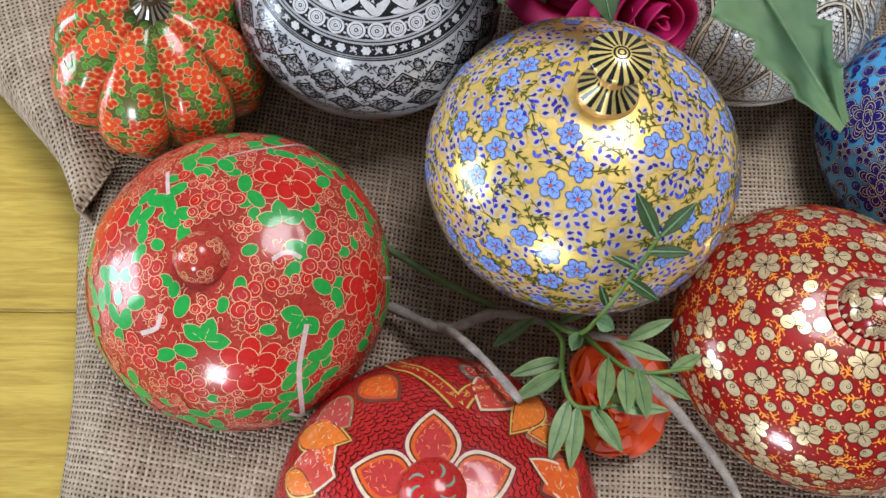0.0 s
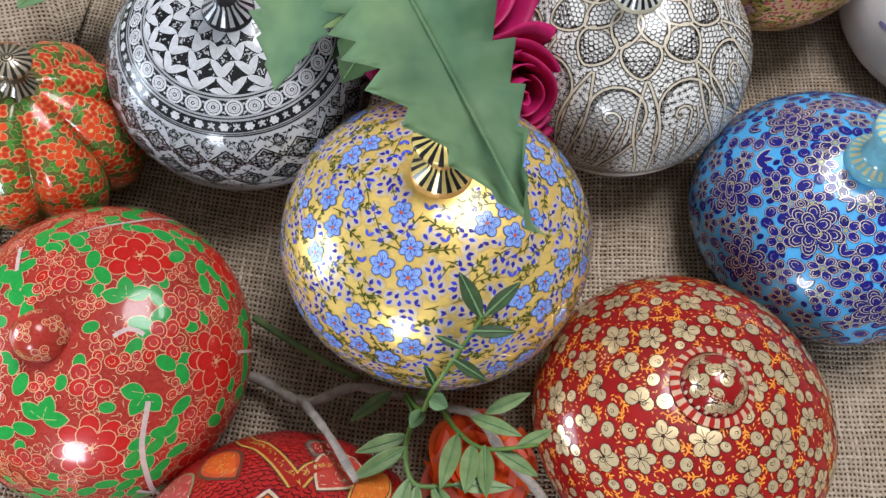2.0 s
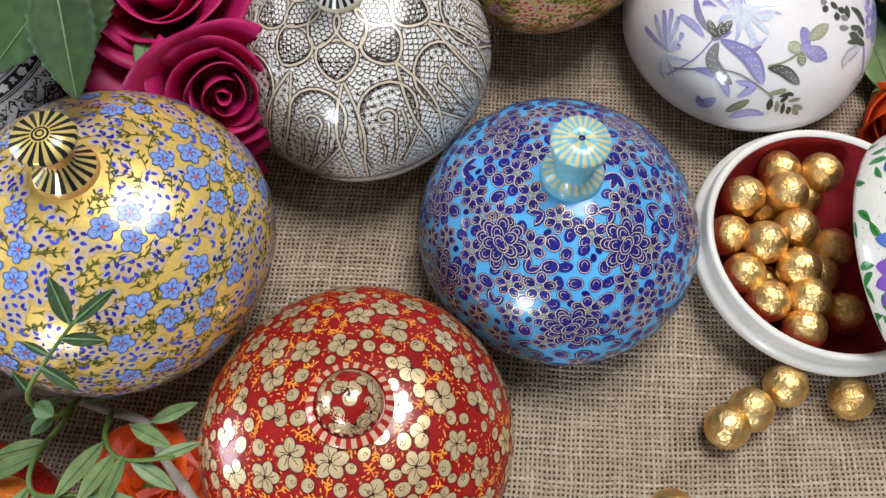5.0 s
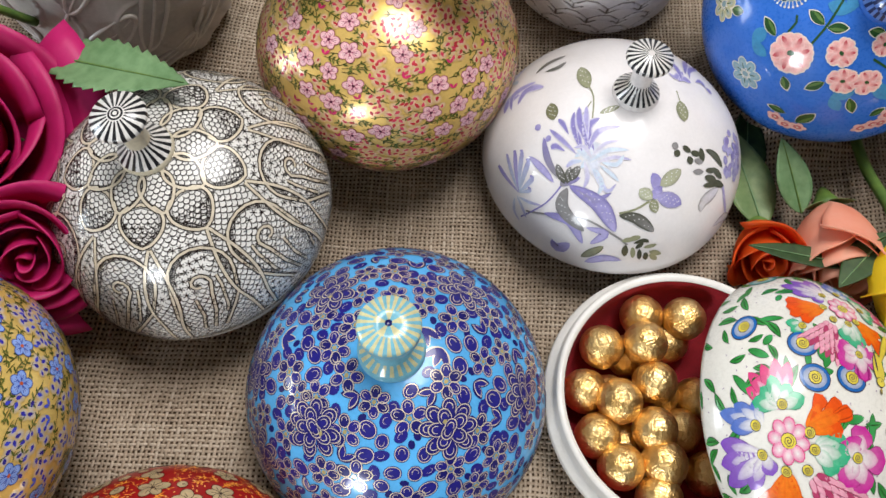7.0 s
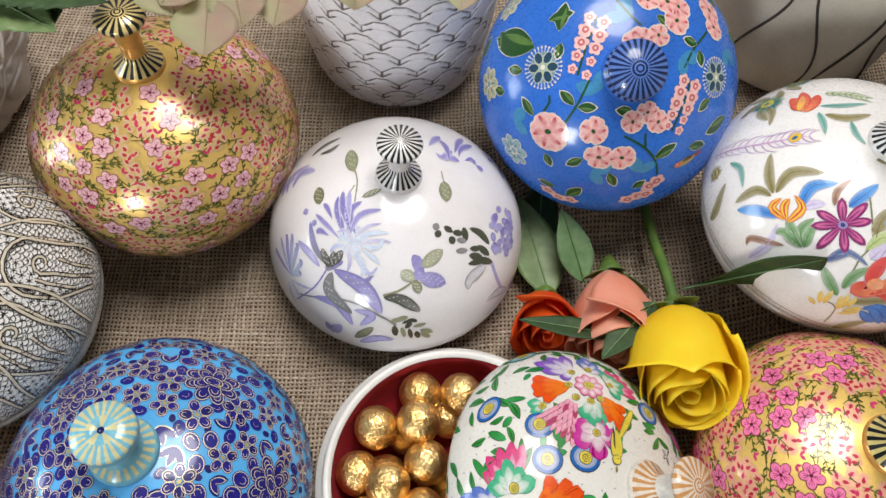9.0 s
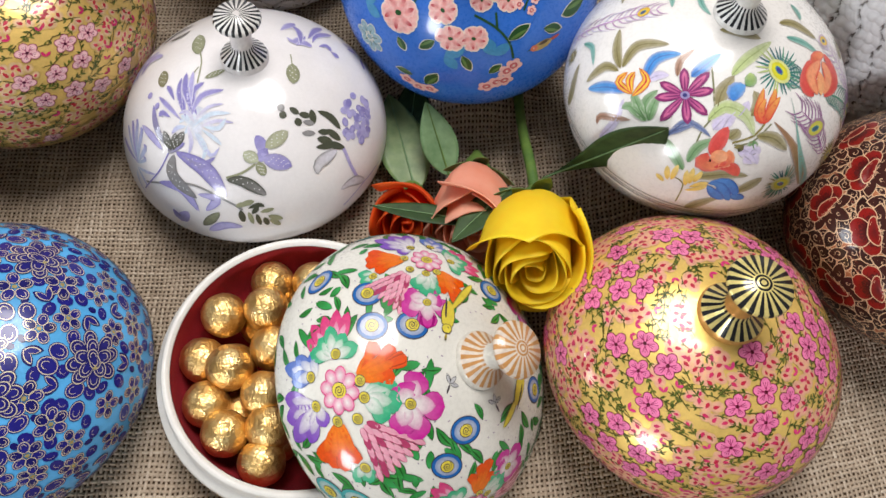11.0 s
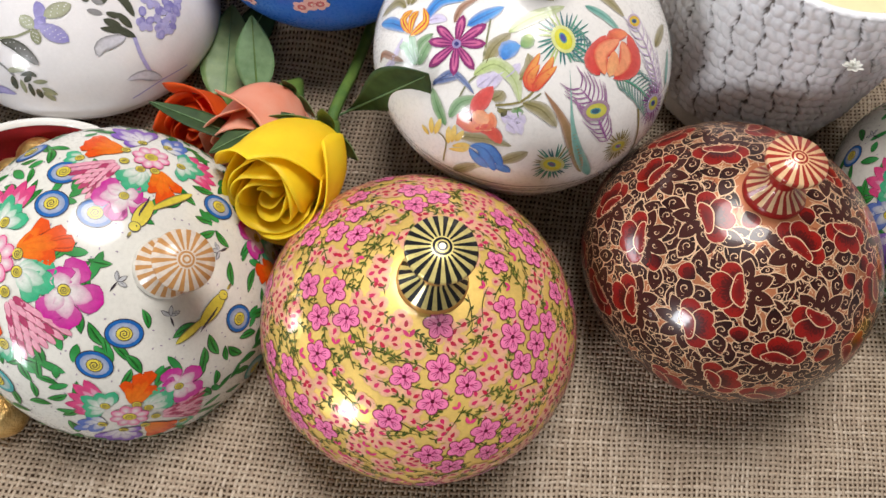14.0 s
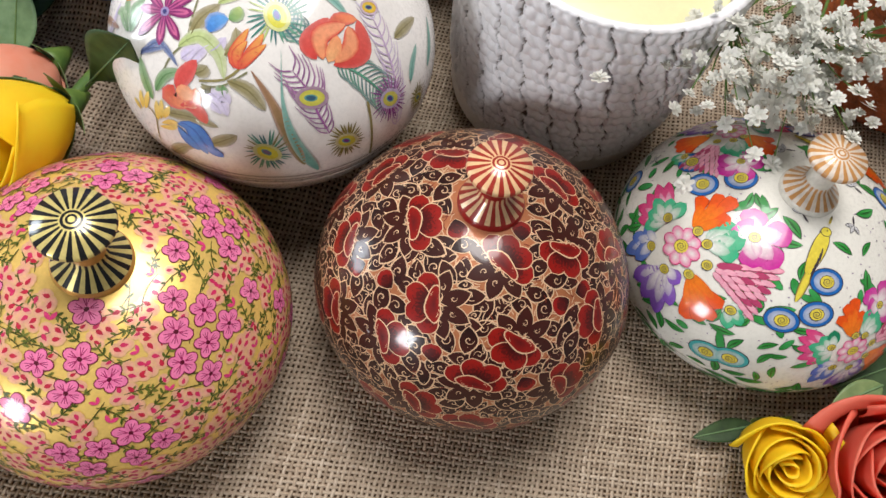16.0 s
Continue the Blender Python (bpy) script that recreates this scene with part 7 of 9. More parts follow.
feather_eye(*(82, -16), 3.8, None, 0.2, rgb(0.08, 0.05, 0.1), rgb(0.50, 0.42, 0.05), None, (OLV,), 22)
wash((((70, -16), (66, -10), (63, -1)), ((77, -1), (72, 8), (64, 18))), 3.4, TUR)
# the side that is turned away
for u, v in ((20, 60), (-20, 58), (-40, 40), (55, 34)):
    wash([((u, v), (u + 7 * math.cos(a), v + 7 * math.sin(a)), (u + 15 * math.cos(a + 0.5), v + 15 * math.sin(a + 0.5))) for a in (0.4, 1.5, 2.6, 4.0)], 4.5, b.rand.choice((OLV, GRN, TUR)))
    feather_eye(u, v, 4.0, None, 0.0, ray=TB)
b.parallel(94.6, 0.4, rgb(0.09, 0.07, 0.05), 3)
b.parallel(97.0, 0.35, rgb(0.09, 0.07, 0.05), 3)
paint_on(lid, surf, b, "peacock feathers, tulips and leaves in watercolour")
mushroom_knob(lid, surf.b - 0.0006, 0.0098, 0.0265, BLACK, WHITE, rgb(0.70, 0.67, 0.62), 22, "white knob with black rays", False)

# the lotus garden painted on the open jar's lid and on a second white jar
GL, MG, MG2, VI, BL, OG, OG2, MINT, ROSE, YC = (rgb(0.02, 0.20, 0.03), rgb(0.54, 0.004, 0.28), rgb(0.78, 0.56, 0.66), rgb(0.20, 0.06, 0.46), rgb(0.012, 0.12, 0.40), rgb(0.74, 0.075, 0.004),
                                                rgb(0.80, 0.20, 0.012), rgb(0.02, 0.40, 0.19), rgb(0.64, 0.035, 0.18), rgb(0.74, 0.60, 0.07))
GINK, WH = rgb(0.05, 0.04, 0.05), rgb(0.76, 0.74, 0.70)


def stamens(m, x, y, r, lay=7.5):
    m.blob(x, y, r + 0.25, r * 0.9 + 0.25, 0, GINK, lay - 0.4, n=11).blob(x, y, r, r * 0.9, 0, YC, lay, n=11)
    m.spiral(x, y, r * 0.8, 2.2, 0, 0.2, GINK, lay + 0.4, 14)


def blue_eye(size, col=BL):
    m = Motif()
    m.blob(0, 0, size + 0.35, size * 0.82 + 0.35, 0, GINK, 1.7, n=18).blob(0, 0, size, size * 0.82, 0, col, 2, n=18).blob(0, 0, size * 0.80, size * 0.64, 0, tuple(0.7 * p + 0.3 * q for p, q in zip(col, WH)), 2.3, WH, n=16)
    stamens(m, 0, 0, size * 0.42)
    return m


def song_bird(b, head, body, tail):
    """A small yellow bird in profile, with an ink outline and strokes on its wing."""
    Y, Y2 = rgb(0.74, 0.62, 0.07), rgb(0.62, 0.48, 0.05)
    ax, ay = head[0] - body[0], head[1] - body[1]
    end = (body[0] - 0.9 * ax, body[1] - 0.9 * ay)
    b.dab((body, tail), 3.2, Y2, Y, GINK, 7.0, 0.6)
    b.dab((head, body, end), 5.6, GINK, None, None, 7.2, 0.42, 0.6)
    b.dab((head, body, end), 5.0, Y, Y2, None, 7.6, 0.42, 0.6)
    b.at(Motif().blob(0, 0, 2.1, 1.9, 0, GINK, 7.8).blob(0, 0, 1.85, 1.65, 0, Y, 8.2).blob(0.5, 0.4, 0.3, 0.3, 0, GINK, 8.8, n=6), *head)
    b.dab(((head[0] + 0.35 * ax, head[1] + 0.35 * ay), (head[0] + 0.75 * ax, head[1] + 0.75 * ay)), 0.9, Y2, GINK, None, 8.2)
    for k in range(5):
        q = (body[0] + (0.35 - 0.22 * k) * ax + 0.12 * ay, body[1] + (0.35 - 0.22 * k) * ay - 0.12 * ax)
        b.dab((q, (q[0] - 0.55 * ax + 0.1 * ay, q[1] - 0.55 * ay - 0.1 * ax)), 0.45, GINK, None, None, 8.6, 0.4)


def butterfly():
    m = Motif()
    G = rgb(0.52, 0.52, 0.53)
    for a in (0.5, 1.5, 2.6):
        m.leaf(0, 0, 4.4, 1.9, a, GINK, 2, n=7).leaf(0.2 * math.cos(a), 0.2 * math.sin(a), 3.9, 1.5, a, G, 2.2, n=7)
    m.leaf(0, 0, 4.8, 0.9, -1.2, GINK, 2.3)
    m.curve(0, 0, 2.0, 4, 1.5, 0.03, GINK, 2.4)
    m.curve(0, 0, 0.9, 4, -1.5, 0.03, GINK, 2.4)
    return m


def garden(b, bouquets, eyes, teals, birds, flies):
    """The whole design round the knob."""
    def bouquet(u, v, turn, k=1.0):
        c, s = math.cos(turn), math.sin(turn)

        def at(p):
            return (u + (p[0] * c - p[1] * s) * k, v + (p[0] * s + p[1] * c) * k)

        def petals(root, tips, width, col, inner, lay, fat=0.60, sharp=0.95):
            """Petals from one root, white inside and strong in colour at their tips."""
            for q, tip in enumerate(tips):
                r, e = at(root), at(tip)
                ink = tuple(x * 0.55 for x in col[:3]) + (1,)
                b.dab((r, e), (width * 1.15 + 0.5) * k, ink, ink, None, lay + 0.3 * q, fat, sharp)
                mid = tuple(0.25 * x + 0.75 * y for x, y in zip(inner, col))
                b.dab((r, e), width * 1.15 * k, mid, col, None, lay + 0.3 * q + 0.35, fat, sharp)
                b.dab((r, (r[0] + 0.74 * (e[0] - r[0]), r[1] + 0.74 * (e[1] - r[1]))), width * 0.80 * k, inner, mid, None, lay + 0.3 * q + 0.75, 0.5, sharp, 2.2)
        PKL = rgb(0.74, 0.30, 0.40)
        petals((-2, 12), ((-16, 21), (-14, 28), (-8, 31), (-2, 33), (3, 31)), 4.6, ROSE, MG2, 1.0)
        petals((-3, 13), ((-14, 15), (-10, 21), (-5, 26), (2, 22), (7, 17)), 5.0, MINT, WH, 3.0)
        petals((-10, 6), ((-29, 10), (-22, 14), (-14, 15), (-24, 3)), 5.0, rgb(0.06, 0.14, 0.50), WH, 2.0)
        petals((-9, -7), ((-29, -5), (-28, -16), (-23, -26), (-13, -24), (-5, -15)), 6.0, VI, WH, 2.0)
        petals((7, 5), ((14, 18), (21, 16), (25, 13), (21, 6)), 4.6, OG, OG2, 2.6, 0.84, 0.5)
        petals((10, -2), ((18, 4), (23, 2), (24, -3), (20, -9)), 6.6, MINT, WH, 3.4, 0.7)
        petals((26, -3), ((30, 8), (40, -3), (33, -15), (24, -14), (23, 4)), 8.4, MG, WH, 2.6, 0.68)
        petals((1, -12), ((-7, -31), (-1, -33), (5, -33), (10, -28)), 4.8, OG, OG2, 3.0, 0.82, 0.5)
        petals((13, -27), ((10, -37), (16, -36), (19, -29)), 4.4, MINT, WH, 1.2)
        for row in range(6):
            for q in range(row + 3):
                t, w = (row + 1) / 7, (q / (row + 2) - 0.5)
                p0, p1 = (8, -10), (26, -24)
                dx, dy = p1[0] - p0[0], p1[1] - p0[1]
                o = (p0[0] + dx * t - dy * w * t * 0.9, p0[1] + dy * t + dx * w * t * 0.9)
                e = (o[0] + dx * 0.24 - dy * w * 0.2, o[1] + dy * 0.24 + dx * w * 0.2)
                b.dab((at(o), at(e)), 2.5 * k, rgb(0.42, 0.05, 0.13), None, None, 3.6 - 0.2 * row, 0.45)
                b.dab((at(o), at(e)), 2.0 * k, rgb(0.80, 0.42, 0.50), PKL, None, 3.75 - 0.2 * row, 0.45)
        for p in ((-2, 14), (-13, 5), (-10, -7), (8, 4), (10, -2), (27, -3), (0, -12), (8, -10), (13, -29)):
            m = Motif()
            stamens(m, 0, 0, 2.0, 6.6)
            b.at(m, *at(p), 0, k)
        m = Motif()
        for q in range(8):
            a = TAU * q / 8
            x, y = 5.0 * math.cos(a), 5.0 * math.sin(a)
            m.blob(x, y, 3.3, 2.6, a, ROSE, 6.2 + 0.05 * q).blob(x, y, 3.0, 2.3, a, rgb(0.74, 0.22, 0.38), 6.3 + 0.05 * q, WH)
        stamens(m, 0, 0, 2.9, 7.0)
        b.at(m, u, v, 0, k)
        for p, e in (((22, 9), (30, 11)), ((34, 13), (33, 2)), ((28, -17), (33, -23)), ((20, -32), (27, -36)), ((26, -30), (37, -31)), ((-5, 40), (0, 44)), ((-12, 39), (-4, 34)), ((17, 31), (18, 39)), ((17, 28), (22, 36)),
                     ((-12, -31), (-7, -36)), ((-21, 28), (-13, 17)), ((37, -19), (38, -26)), ((7, -37), (6, -50))):
            b.dab((at(p), at(e)), 3.4 * k, GINK, None, None, 0.8, 0.5)
            b.dab((at(p), at(e)), 2.9 * k, GL, rgb(0.05, 0.36, 0.10), None, 1.2, 0.5)
    for u, v, turn, k in bouquets:
        bouquet(u, v, turn, k)
    for u, v in eyes:
        b.at(blue_eye(6.0), u, v, b.rand.uniform(-0.5, 0.5), 1, 5.0)
    for u, v in teals:
        b.at(blue_eye(6.6, rgb(0.05, 0.36, 0.36)), u, v, 0, 1, 5.0)
    for head, body, tail in birds:
        song_bird(b, head, body, tail)
        b.keep(math.degrees(math.atan2(body[1], body[0])), math.hypot(*body), 5)
    for u, v, a in flies:
        b.at(butterfly(), u, v, a, 0.85, 3)
    b.keep(0, 0, 15)
    for u, v, turn, k in bouquets:
        b.keep(math.degrees(math.atan2(v, u)), math.hypot(u, v), 19 * k)
    for th, ph in b.spots(260, 2.1, 14, 110, 40):
        m = Motif()
        m.leaf(-4, 0, 8, 2.9, 0, GINK, 0.6, n=8, bend=0.08).leaf(-3.8, 0, 7.5, 2.5, 0, GL, 1.0, rgb(0.06, 0.34, 0.08), n=8, bend=0.08).leaf(-3.4, 0.3, 6, 0.4, 0, rgb(0.02, 0.12, 0.02), 1.4, n=6, bend=0.06)
        b.put(m, th, ph, b.rand.uniform(0, 6), b.rand.uniform(0.9, 1.35))
    for th, ph in b.spots(420, 1.0, 12, 110, 14):
        b.put(Motif().blob(0, 0, 0.5, 0.26, 0, rgb(0.34, 0.26, 0.36), 0.5, n=5), th, ph, b.rand.uniform(0, 6))


lid, surf, b, g = make("white", "white glossy jar painted with a bright lotus garden and birds", (0.68, 0.66, 0.60), 0.0, 0.28, spin=19, spread=0.05)
garden(b, ((-50, -15, 0.05, 1.0), (15, -62, 1.25, 0.8), (-17, 36, -1.6, 0.75), (52, 26, 3.2, 0.85)),
       ((-37, 22), (-36, 9), (-22, 8), (0, -34), (-4, -46), (-17, -48), (12, 36), (36, 2), (-66, 32)), ((-49, -64), (-38, -67), (62, -20)),
       (((2, -16), (-3, -24), (-12, -41)), ((22, 16), (17, 20), (6, 30))), ((-5, -9, 0), (14, -13, 2.6), (20, 4, 0.4), (-2, 20, 1), (-52, 35, 0)))
paint_on(lid, surf, b, "lotus flowers, blue rings, leaves and a yellow bird")
TAN, TAN2 = rgb(0.55, 0.27, 0.09), rgb(0.72, 0.62, 0.52)
mushroom_knob(lid, surf.b - 0.0006, 0.0102, 0.0235, TAN, TAN2, rgb(0.70, 0.66, 0.58), 18, "cream knob with tan rays")

# the open jar: bowl, its lid leaning on it, foil-wrapped sweets
BX, BY = 0.3568, 0.1631
BOWLW = lacquer("bowl_white", (0.72, 0.70, 0.66), 0.0, 0.4, 0.06, 0.6)
VELVET = plain("red_lining", (0.30, 0.005, 0.014), 0.85, 0.25, 120, 0.3)
t = thing("open_bowl", pose(BX, BY, -0.0005), "white round bowl with a dark red lining, holding gold sweets", "bowl")
prof = [(0.0005, 0.0), (0.026, 0.0), (0.035, 0.003), (0.0430, 0.009), (0.0512, 0.0155), (0.0560, 0.0195), (0.0574, 0.0235), (0.0568, 0.0262), (0.0545, 0.0270), (0.0537, 0.0283), (0.0536, 0.0328), (0.0528, 0.0341), (0.0512, 0.0340), (0.0502, 0.0326)]
part("base", lathe("base", prof, 128, BOWLW, closed=False), t)
prof = [(0.0500, 0.0326), (0.0496, 0.0250), (0.0465, 0.0140), (0.0390, 0.0065), (0.0220, 0.0042), (0.0010, 0.0040)]
part("lining", lathe("lining", prof[::-1], 96, VELVET, closed=False), t, "dark red lining")

surf = Surface(0.0586, 0.0414, 0.030, seed=3)
g = bpy.data.materials["white_ground"]
lidt = thing("jar_lid", tilted(0.4011, 0.1549, 0.0300, 0.658, -0.13, 0), "white lid painted with a lotus garden, leaning on the open bowl", "lid")


def cap_mesh():
    """An open shell with walls 3 mm thick."""
    outer = shell("shell", surf, 0, 95, g, rings=40)
    seg, rings = 128, 40
    d = []
    for i in range(rings + 1):
        ph = max(0.004, radians(95 * i / rings))
        d += [(math.sin(ph) * math.cos(TAU * j / seg), math.sin(ph) * math.sin(TAU * j / seg), math.cos(ph)) for j in range(seg)]
    d = np.array(d)
    p = surf.place(d)
    q = p - surf.normal(d) * 0.003
    n = len(p)
    faces = []
    for i in range(rings):
        for j in range(seg):
            k = (j + 1) % seg
            a, c, e, f = i * seg + j, (i + 1) * seg + j, (i + 1) * seg + k, i * seg + k
            faces += [(a, c, e, f), (n + f, n + e, n + c, n + a)]
    for j in range(seg):
        k = (j + 1) % seg
        faces.append((rings * seg + j, n + rings * seg + j, n + rings * seg + k, rings * seg + k))
    return mesh_of("shell", np.vstack([p, q]), faces, g)


sh = part("shell", cap_mesh(), lidt)
b = Brush(0.0586, 77)
b.limit = 94.5
garden(b, ((-53, -17, 0.05, 1.0), (15, -56, 1.25, 0.8), (-18, 40, -1.6, 0.8), (55, 28, 3.2, 0.85)),
       ((-44, 22), (-42, 8), (-27, 9), (-3, -25), (-7, -39), (11, 31), (34, -5), (-66, 34), (32, 50)), ((-52, -65), (-38, -64), (62, -20), (-40, 72)),
       (((-14, 9), (-13, 15), (0, 30)), ((23, 0), (21, -7), (14, -22))), ((-25, 21, 0.3), (-12, -10, -0.6), (8, -14, 0.4), (16, 14, 2)))
part("painted_ornament", b.mesh("painted_ornament", surf), sh, "lotus flowers, blue rings, leaves and yellow birds")
mushroom_knob(sh, surf.b - 0.0008, 0.0102, 0.0235, TAN, TAN2, rgb(0.70, 0.66, 0.58), 18, "cream knob with tan rays")


def foil_material():
    n = Nodes("gold_foil")
    v = n.add("ShaderNodeTexVoronoi", Scale=420.0)
    v.distance = "MINKOWSKI"
    n.link(n.coords(), v.inputs["Vector"])
    f = n.math("ADD", n.math("MULTIPLY", v.outputs["Distance"], 0.8), n.noise(300, 4, 0.7))
    n.bump(f, 0.28, 0.0005)
    return n.set(Base_Color=n.ramp(n.noise(160, 3), (0.35, (0.74, 0.45, 0.15)), (0.65, (0.95, 0.70, 0.32))), Metallic=1.0, Roughness=0.40)


FOIL = foil_material()


def foil_ball(x, y, z, r, first):
    if first is None:
        d = []
        seg, rings = 28, 18
        verts, faces = [], []
        for i in range(1, rings):
            ph = math.pi * i / rings
            for j in range(seg):
                w = Vector((math.sin(ph) * math.cos(TAU * j / seg), math.sin(ph) * math.sin(TAU * j / seg), math.cos(ph)))
                k = 1 + 0.030 * noise.noise(w * 2.2) + 0.018 * noise.noise(w * 6.0)
                verts.append(w * r * k)
        verts += [Vector((0, 0, r)), Vector((0, 0, -r))]
        for i in range(rings - 2):
            for j in range(seg):
                k = (j + 1) % seg
                faces.append((i * seg + j, (i + 1) * seg + j, (i + 1) * seg + k, i * seg + k))
        top, low = len(verts) - 2, len(verts) - 1
        for j in range(seg):
            k = (j + 1) % seg
            faces += [(top, j, k), (low, (rings - 2) * seg + k, (rings - 2) * seg + j)]
        ob = new("foil_ball", mesh_of("foil_ball", verts, faces, FOIL))
        return tagged(ob, "round sweet wrapped in crinkled gold foil", "sweet", "gold foil sweets")
    return first


ball = foil_ball(0, 0, 0, 0.0092, None)
rb = random.Random(5)
spots = []
for z, rad, n0, a0 in ((0.0140, 0.0290, 9, 0.2), (0.0140, 0.0095, 3, 0.5)):
    for i in range(n0):
        a = TAU * i / n0 + a0
        spots.append((BX + rad * math.cos(a) + rb.uniform(-0.0006, 0.0006), BY + rad * math.sin(a) + rb.uniform(-0.0006, 0.0006), z + rb.uniform(-0.0006, 0.0008)))
spots = [q for q in spots if q[0] < BX + 0.012]
# the heap on top
for x, y, z in ((0.3242, 0.1850, 0.0255), (0.3430, 0.2005, 0.0225), (0.3418, 0.1860, 0.0290), (0.3605, 0.1990, 0.0250), (0.3290, 0.1610, 0.0300), (0.3450, 0.1700, 0.0265),
                (0.3205, 0.1480, 0.0250), (0.3286, 0.1360, 0.0265), (0.3428, 0.1505, 0.0280), (0.3455, 0.1375, 0.0275), (0.3430, 0.1250, 0.0245), (0.3168, 0.1668, 0.0225)):
    spots.append((x, y, z))
for x, y in ((0.2856, 0.0505), (0.3110, 0.0850), (0.3375, 0.1035), (0.3665, 0.1005), (0.3215, 0.0925)):
    spots.append((x, y, cloth_height(x, y) + 0.0092))
for i, (x, y, z) in enumerate(spots):
    m = pose(x, y, z, rb.uniform(0, 360), rb.uniform(0, 360), rb.uniform(0, 360))
    if i == 0:
        ball.matrix_world = m
    else:
        copy_thing(ball, m)

# ---- pots at the back ----
def ring_pot(name, label, category, place, profile, relief, material, seg, rings, wash=None, groove=0.0):
    """A turned pot with raised relief all round: relief(angle, height share) gives metres."""
    t = thing(name, place, label, category)
    verts, faces, cols = [], [], []
    h = profile[-1][1]
    for i in range(rings + 1):
        f = i / rings
        z = f * h
        r = float(np.interp(z, [p[1] for p in profile], [p[0] for p in profile]))
        for j in range(seg):
            a = TAU * j / seg
            d = relief(a, f)
            k = r + d
            # wash holds two tones: the darker one colours all relief lower than groove
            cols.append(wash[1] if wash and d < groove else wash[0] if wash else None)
            verts.append((k * math.cos(a), k * math.sin(a), z))
    for i in range(rings):
        for j in range(seg):
            k = (j + 1) % seg
            faces.append((i * seg + j, i * seg + k, (i + 1) * seg + k, (i + 1) * seg + j))
    r = profile[-1][0]
    n = len(verts)
    inner = ((r + 0.0005, h + 0.0012), (r - 0.0022, h + 0.0016), (r - 0.0045, h - 0.0005), (r - 0.005, h - 0.02), (r - 0.006, 0.01), (0.001, 0.009))
    for q, (rr, z) in enumerate(inner):
        verts += [(rr * math.cos(TAU * j / seg), rr * math.sin(TAU * j / seg), z) for j in range(seg)]
    ringsn = [rings * seg] + [n + q * seg for q in range(len(inner))]
    for a, c in zip(ringsn, ringsn[1:]):
        for j in range(seg):
            k = (j + 1) % seg
            faces.append((a + j, a + k, c + k, c + j))
    faces.append(tuple(reversed(range(seg))))
    me = mesh_of("body", verts, faces, material)
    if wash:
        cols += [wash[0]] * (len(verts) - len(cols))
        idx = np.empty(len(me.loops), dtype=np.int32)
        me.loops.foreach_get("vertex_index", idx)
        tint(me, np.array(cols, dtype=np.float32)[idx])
    part("body", me, t)
    return t


def relief_material(name, high, low, rough=0.45):
    """Chalky glaze, mottled unevenly between its low and its high tone."""
    n = Nodes(name)
    f = n.math("ADD", n.math("MULTIPLY", n.noise(60, 4), 0.6), n.math("MULTIPLY", n.noise(600, 3), 0.4))
    n.bump(f, 0.25, 0.0006)
    return n.set(Base_Color=n.ramp(f, (0.32, low), (0.68, high)), Roughness=rough, Coat_Weight=0.3)


def two_tone_glaze():
    """Chalky glaze in two tones, pale and dark brown, read from the mesh's colour attribute."""
    n = Nodes("two_tone_glaze")
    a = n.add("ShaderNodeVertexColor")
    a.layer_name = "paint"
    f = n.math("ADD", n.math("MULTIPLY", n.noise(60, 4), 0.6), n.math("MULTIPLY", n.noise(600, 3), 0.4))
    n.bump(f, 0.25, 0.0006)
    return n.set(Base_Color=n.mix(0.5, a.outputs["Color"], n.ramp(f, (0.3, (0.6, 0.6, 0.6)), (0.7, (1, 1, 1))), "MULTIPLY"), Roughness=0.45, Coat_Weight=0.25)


TWO_TONE = two_tone_glaze()
POT_TONES = (rgb(0.90, 0.88, 0.90), rgb(0.13, 0.10, 0.085))
GREYB = relief_material("warm_grey_glaze", (0.56, 0.52, 0.49), (0.42, 0.38, 0.36))
CREAMG = relief_material("cream_glaze", (0.72, 0.66, 0.54), (0.58, 0.52, 0.42))
BROWNL = plain("brown_line", (0.06, 0.045, 0.035), 0.6)


def fish_scale(a, f):
    """Rows of ogee scales with a groove round each."""
    rows, n = 11, 18
    v = f * rows
    row = math.floor(v)
    y = v - row
    u = a / TAU * n + (row % 2) * 0.5
    x = abs(u - math.floor(u) - 0.5) * 2
    # upper edge of the scale, curving down to its sides
    edge = 0.98 - 0.62 * max(0.0, x - 0.30) ** 1.1
    low = 0.36 - 0.62 * max(0.0, 0.70 - x) ** 1.1 if x < 0.7 else 0.36
    d = min(abs(edge - y), abs(y - low) if y < 0.5 else 1, (1 - x) * 0.9 + (0.25 if 0.36 < y < 0.6 else 0.0) if y > 0.36 else 1)
    return 0.0009 * min(1.0, d * 7) * (1.1 - 0.4 * y) - 0.0002


def honeycomb(a, f):
    """Hammered cells between slanting grooves."""
    s = a / TAU * 30 + f * 2.4 + 0.10 * math.sin(f * 40 + math.floor(a * 4))
    g = abs(s - math.floor(s) - 0.5)
    u, v = s * 2.5, f * 19
    u += 0.5 * (math.floor(v) % 2)
    x, y = u - math.floor(u) - 0.5, v - math.floor(v) - 0.5
    d = math.hypot(x, y) * 1.55
    return 0.0014 * (1 - min(1, d) ** 2) - (0.0016 if g < 0.050 else 0)


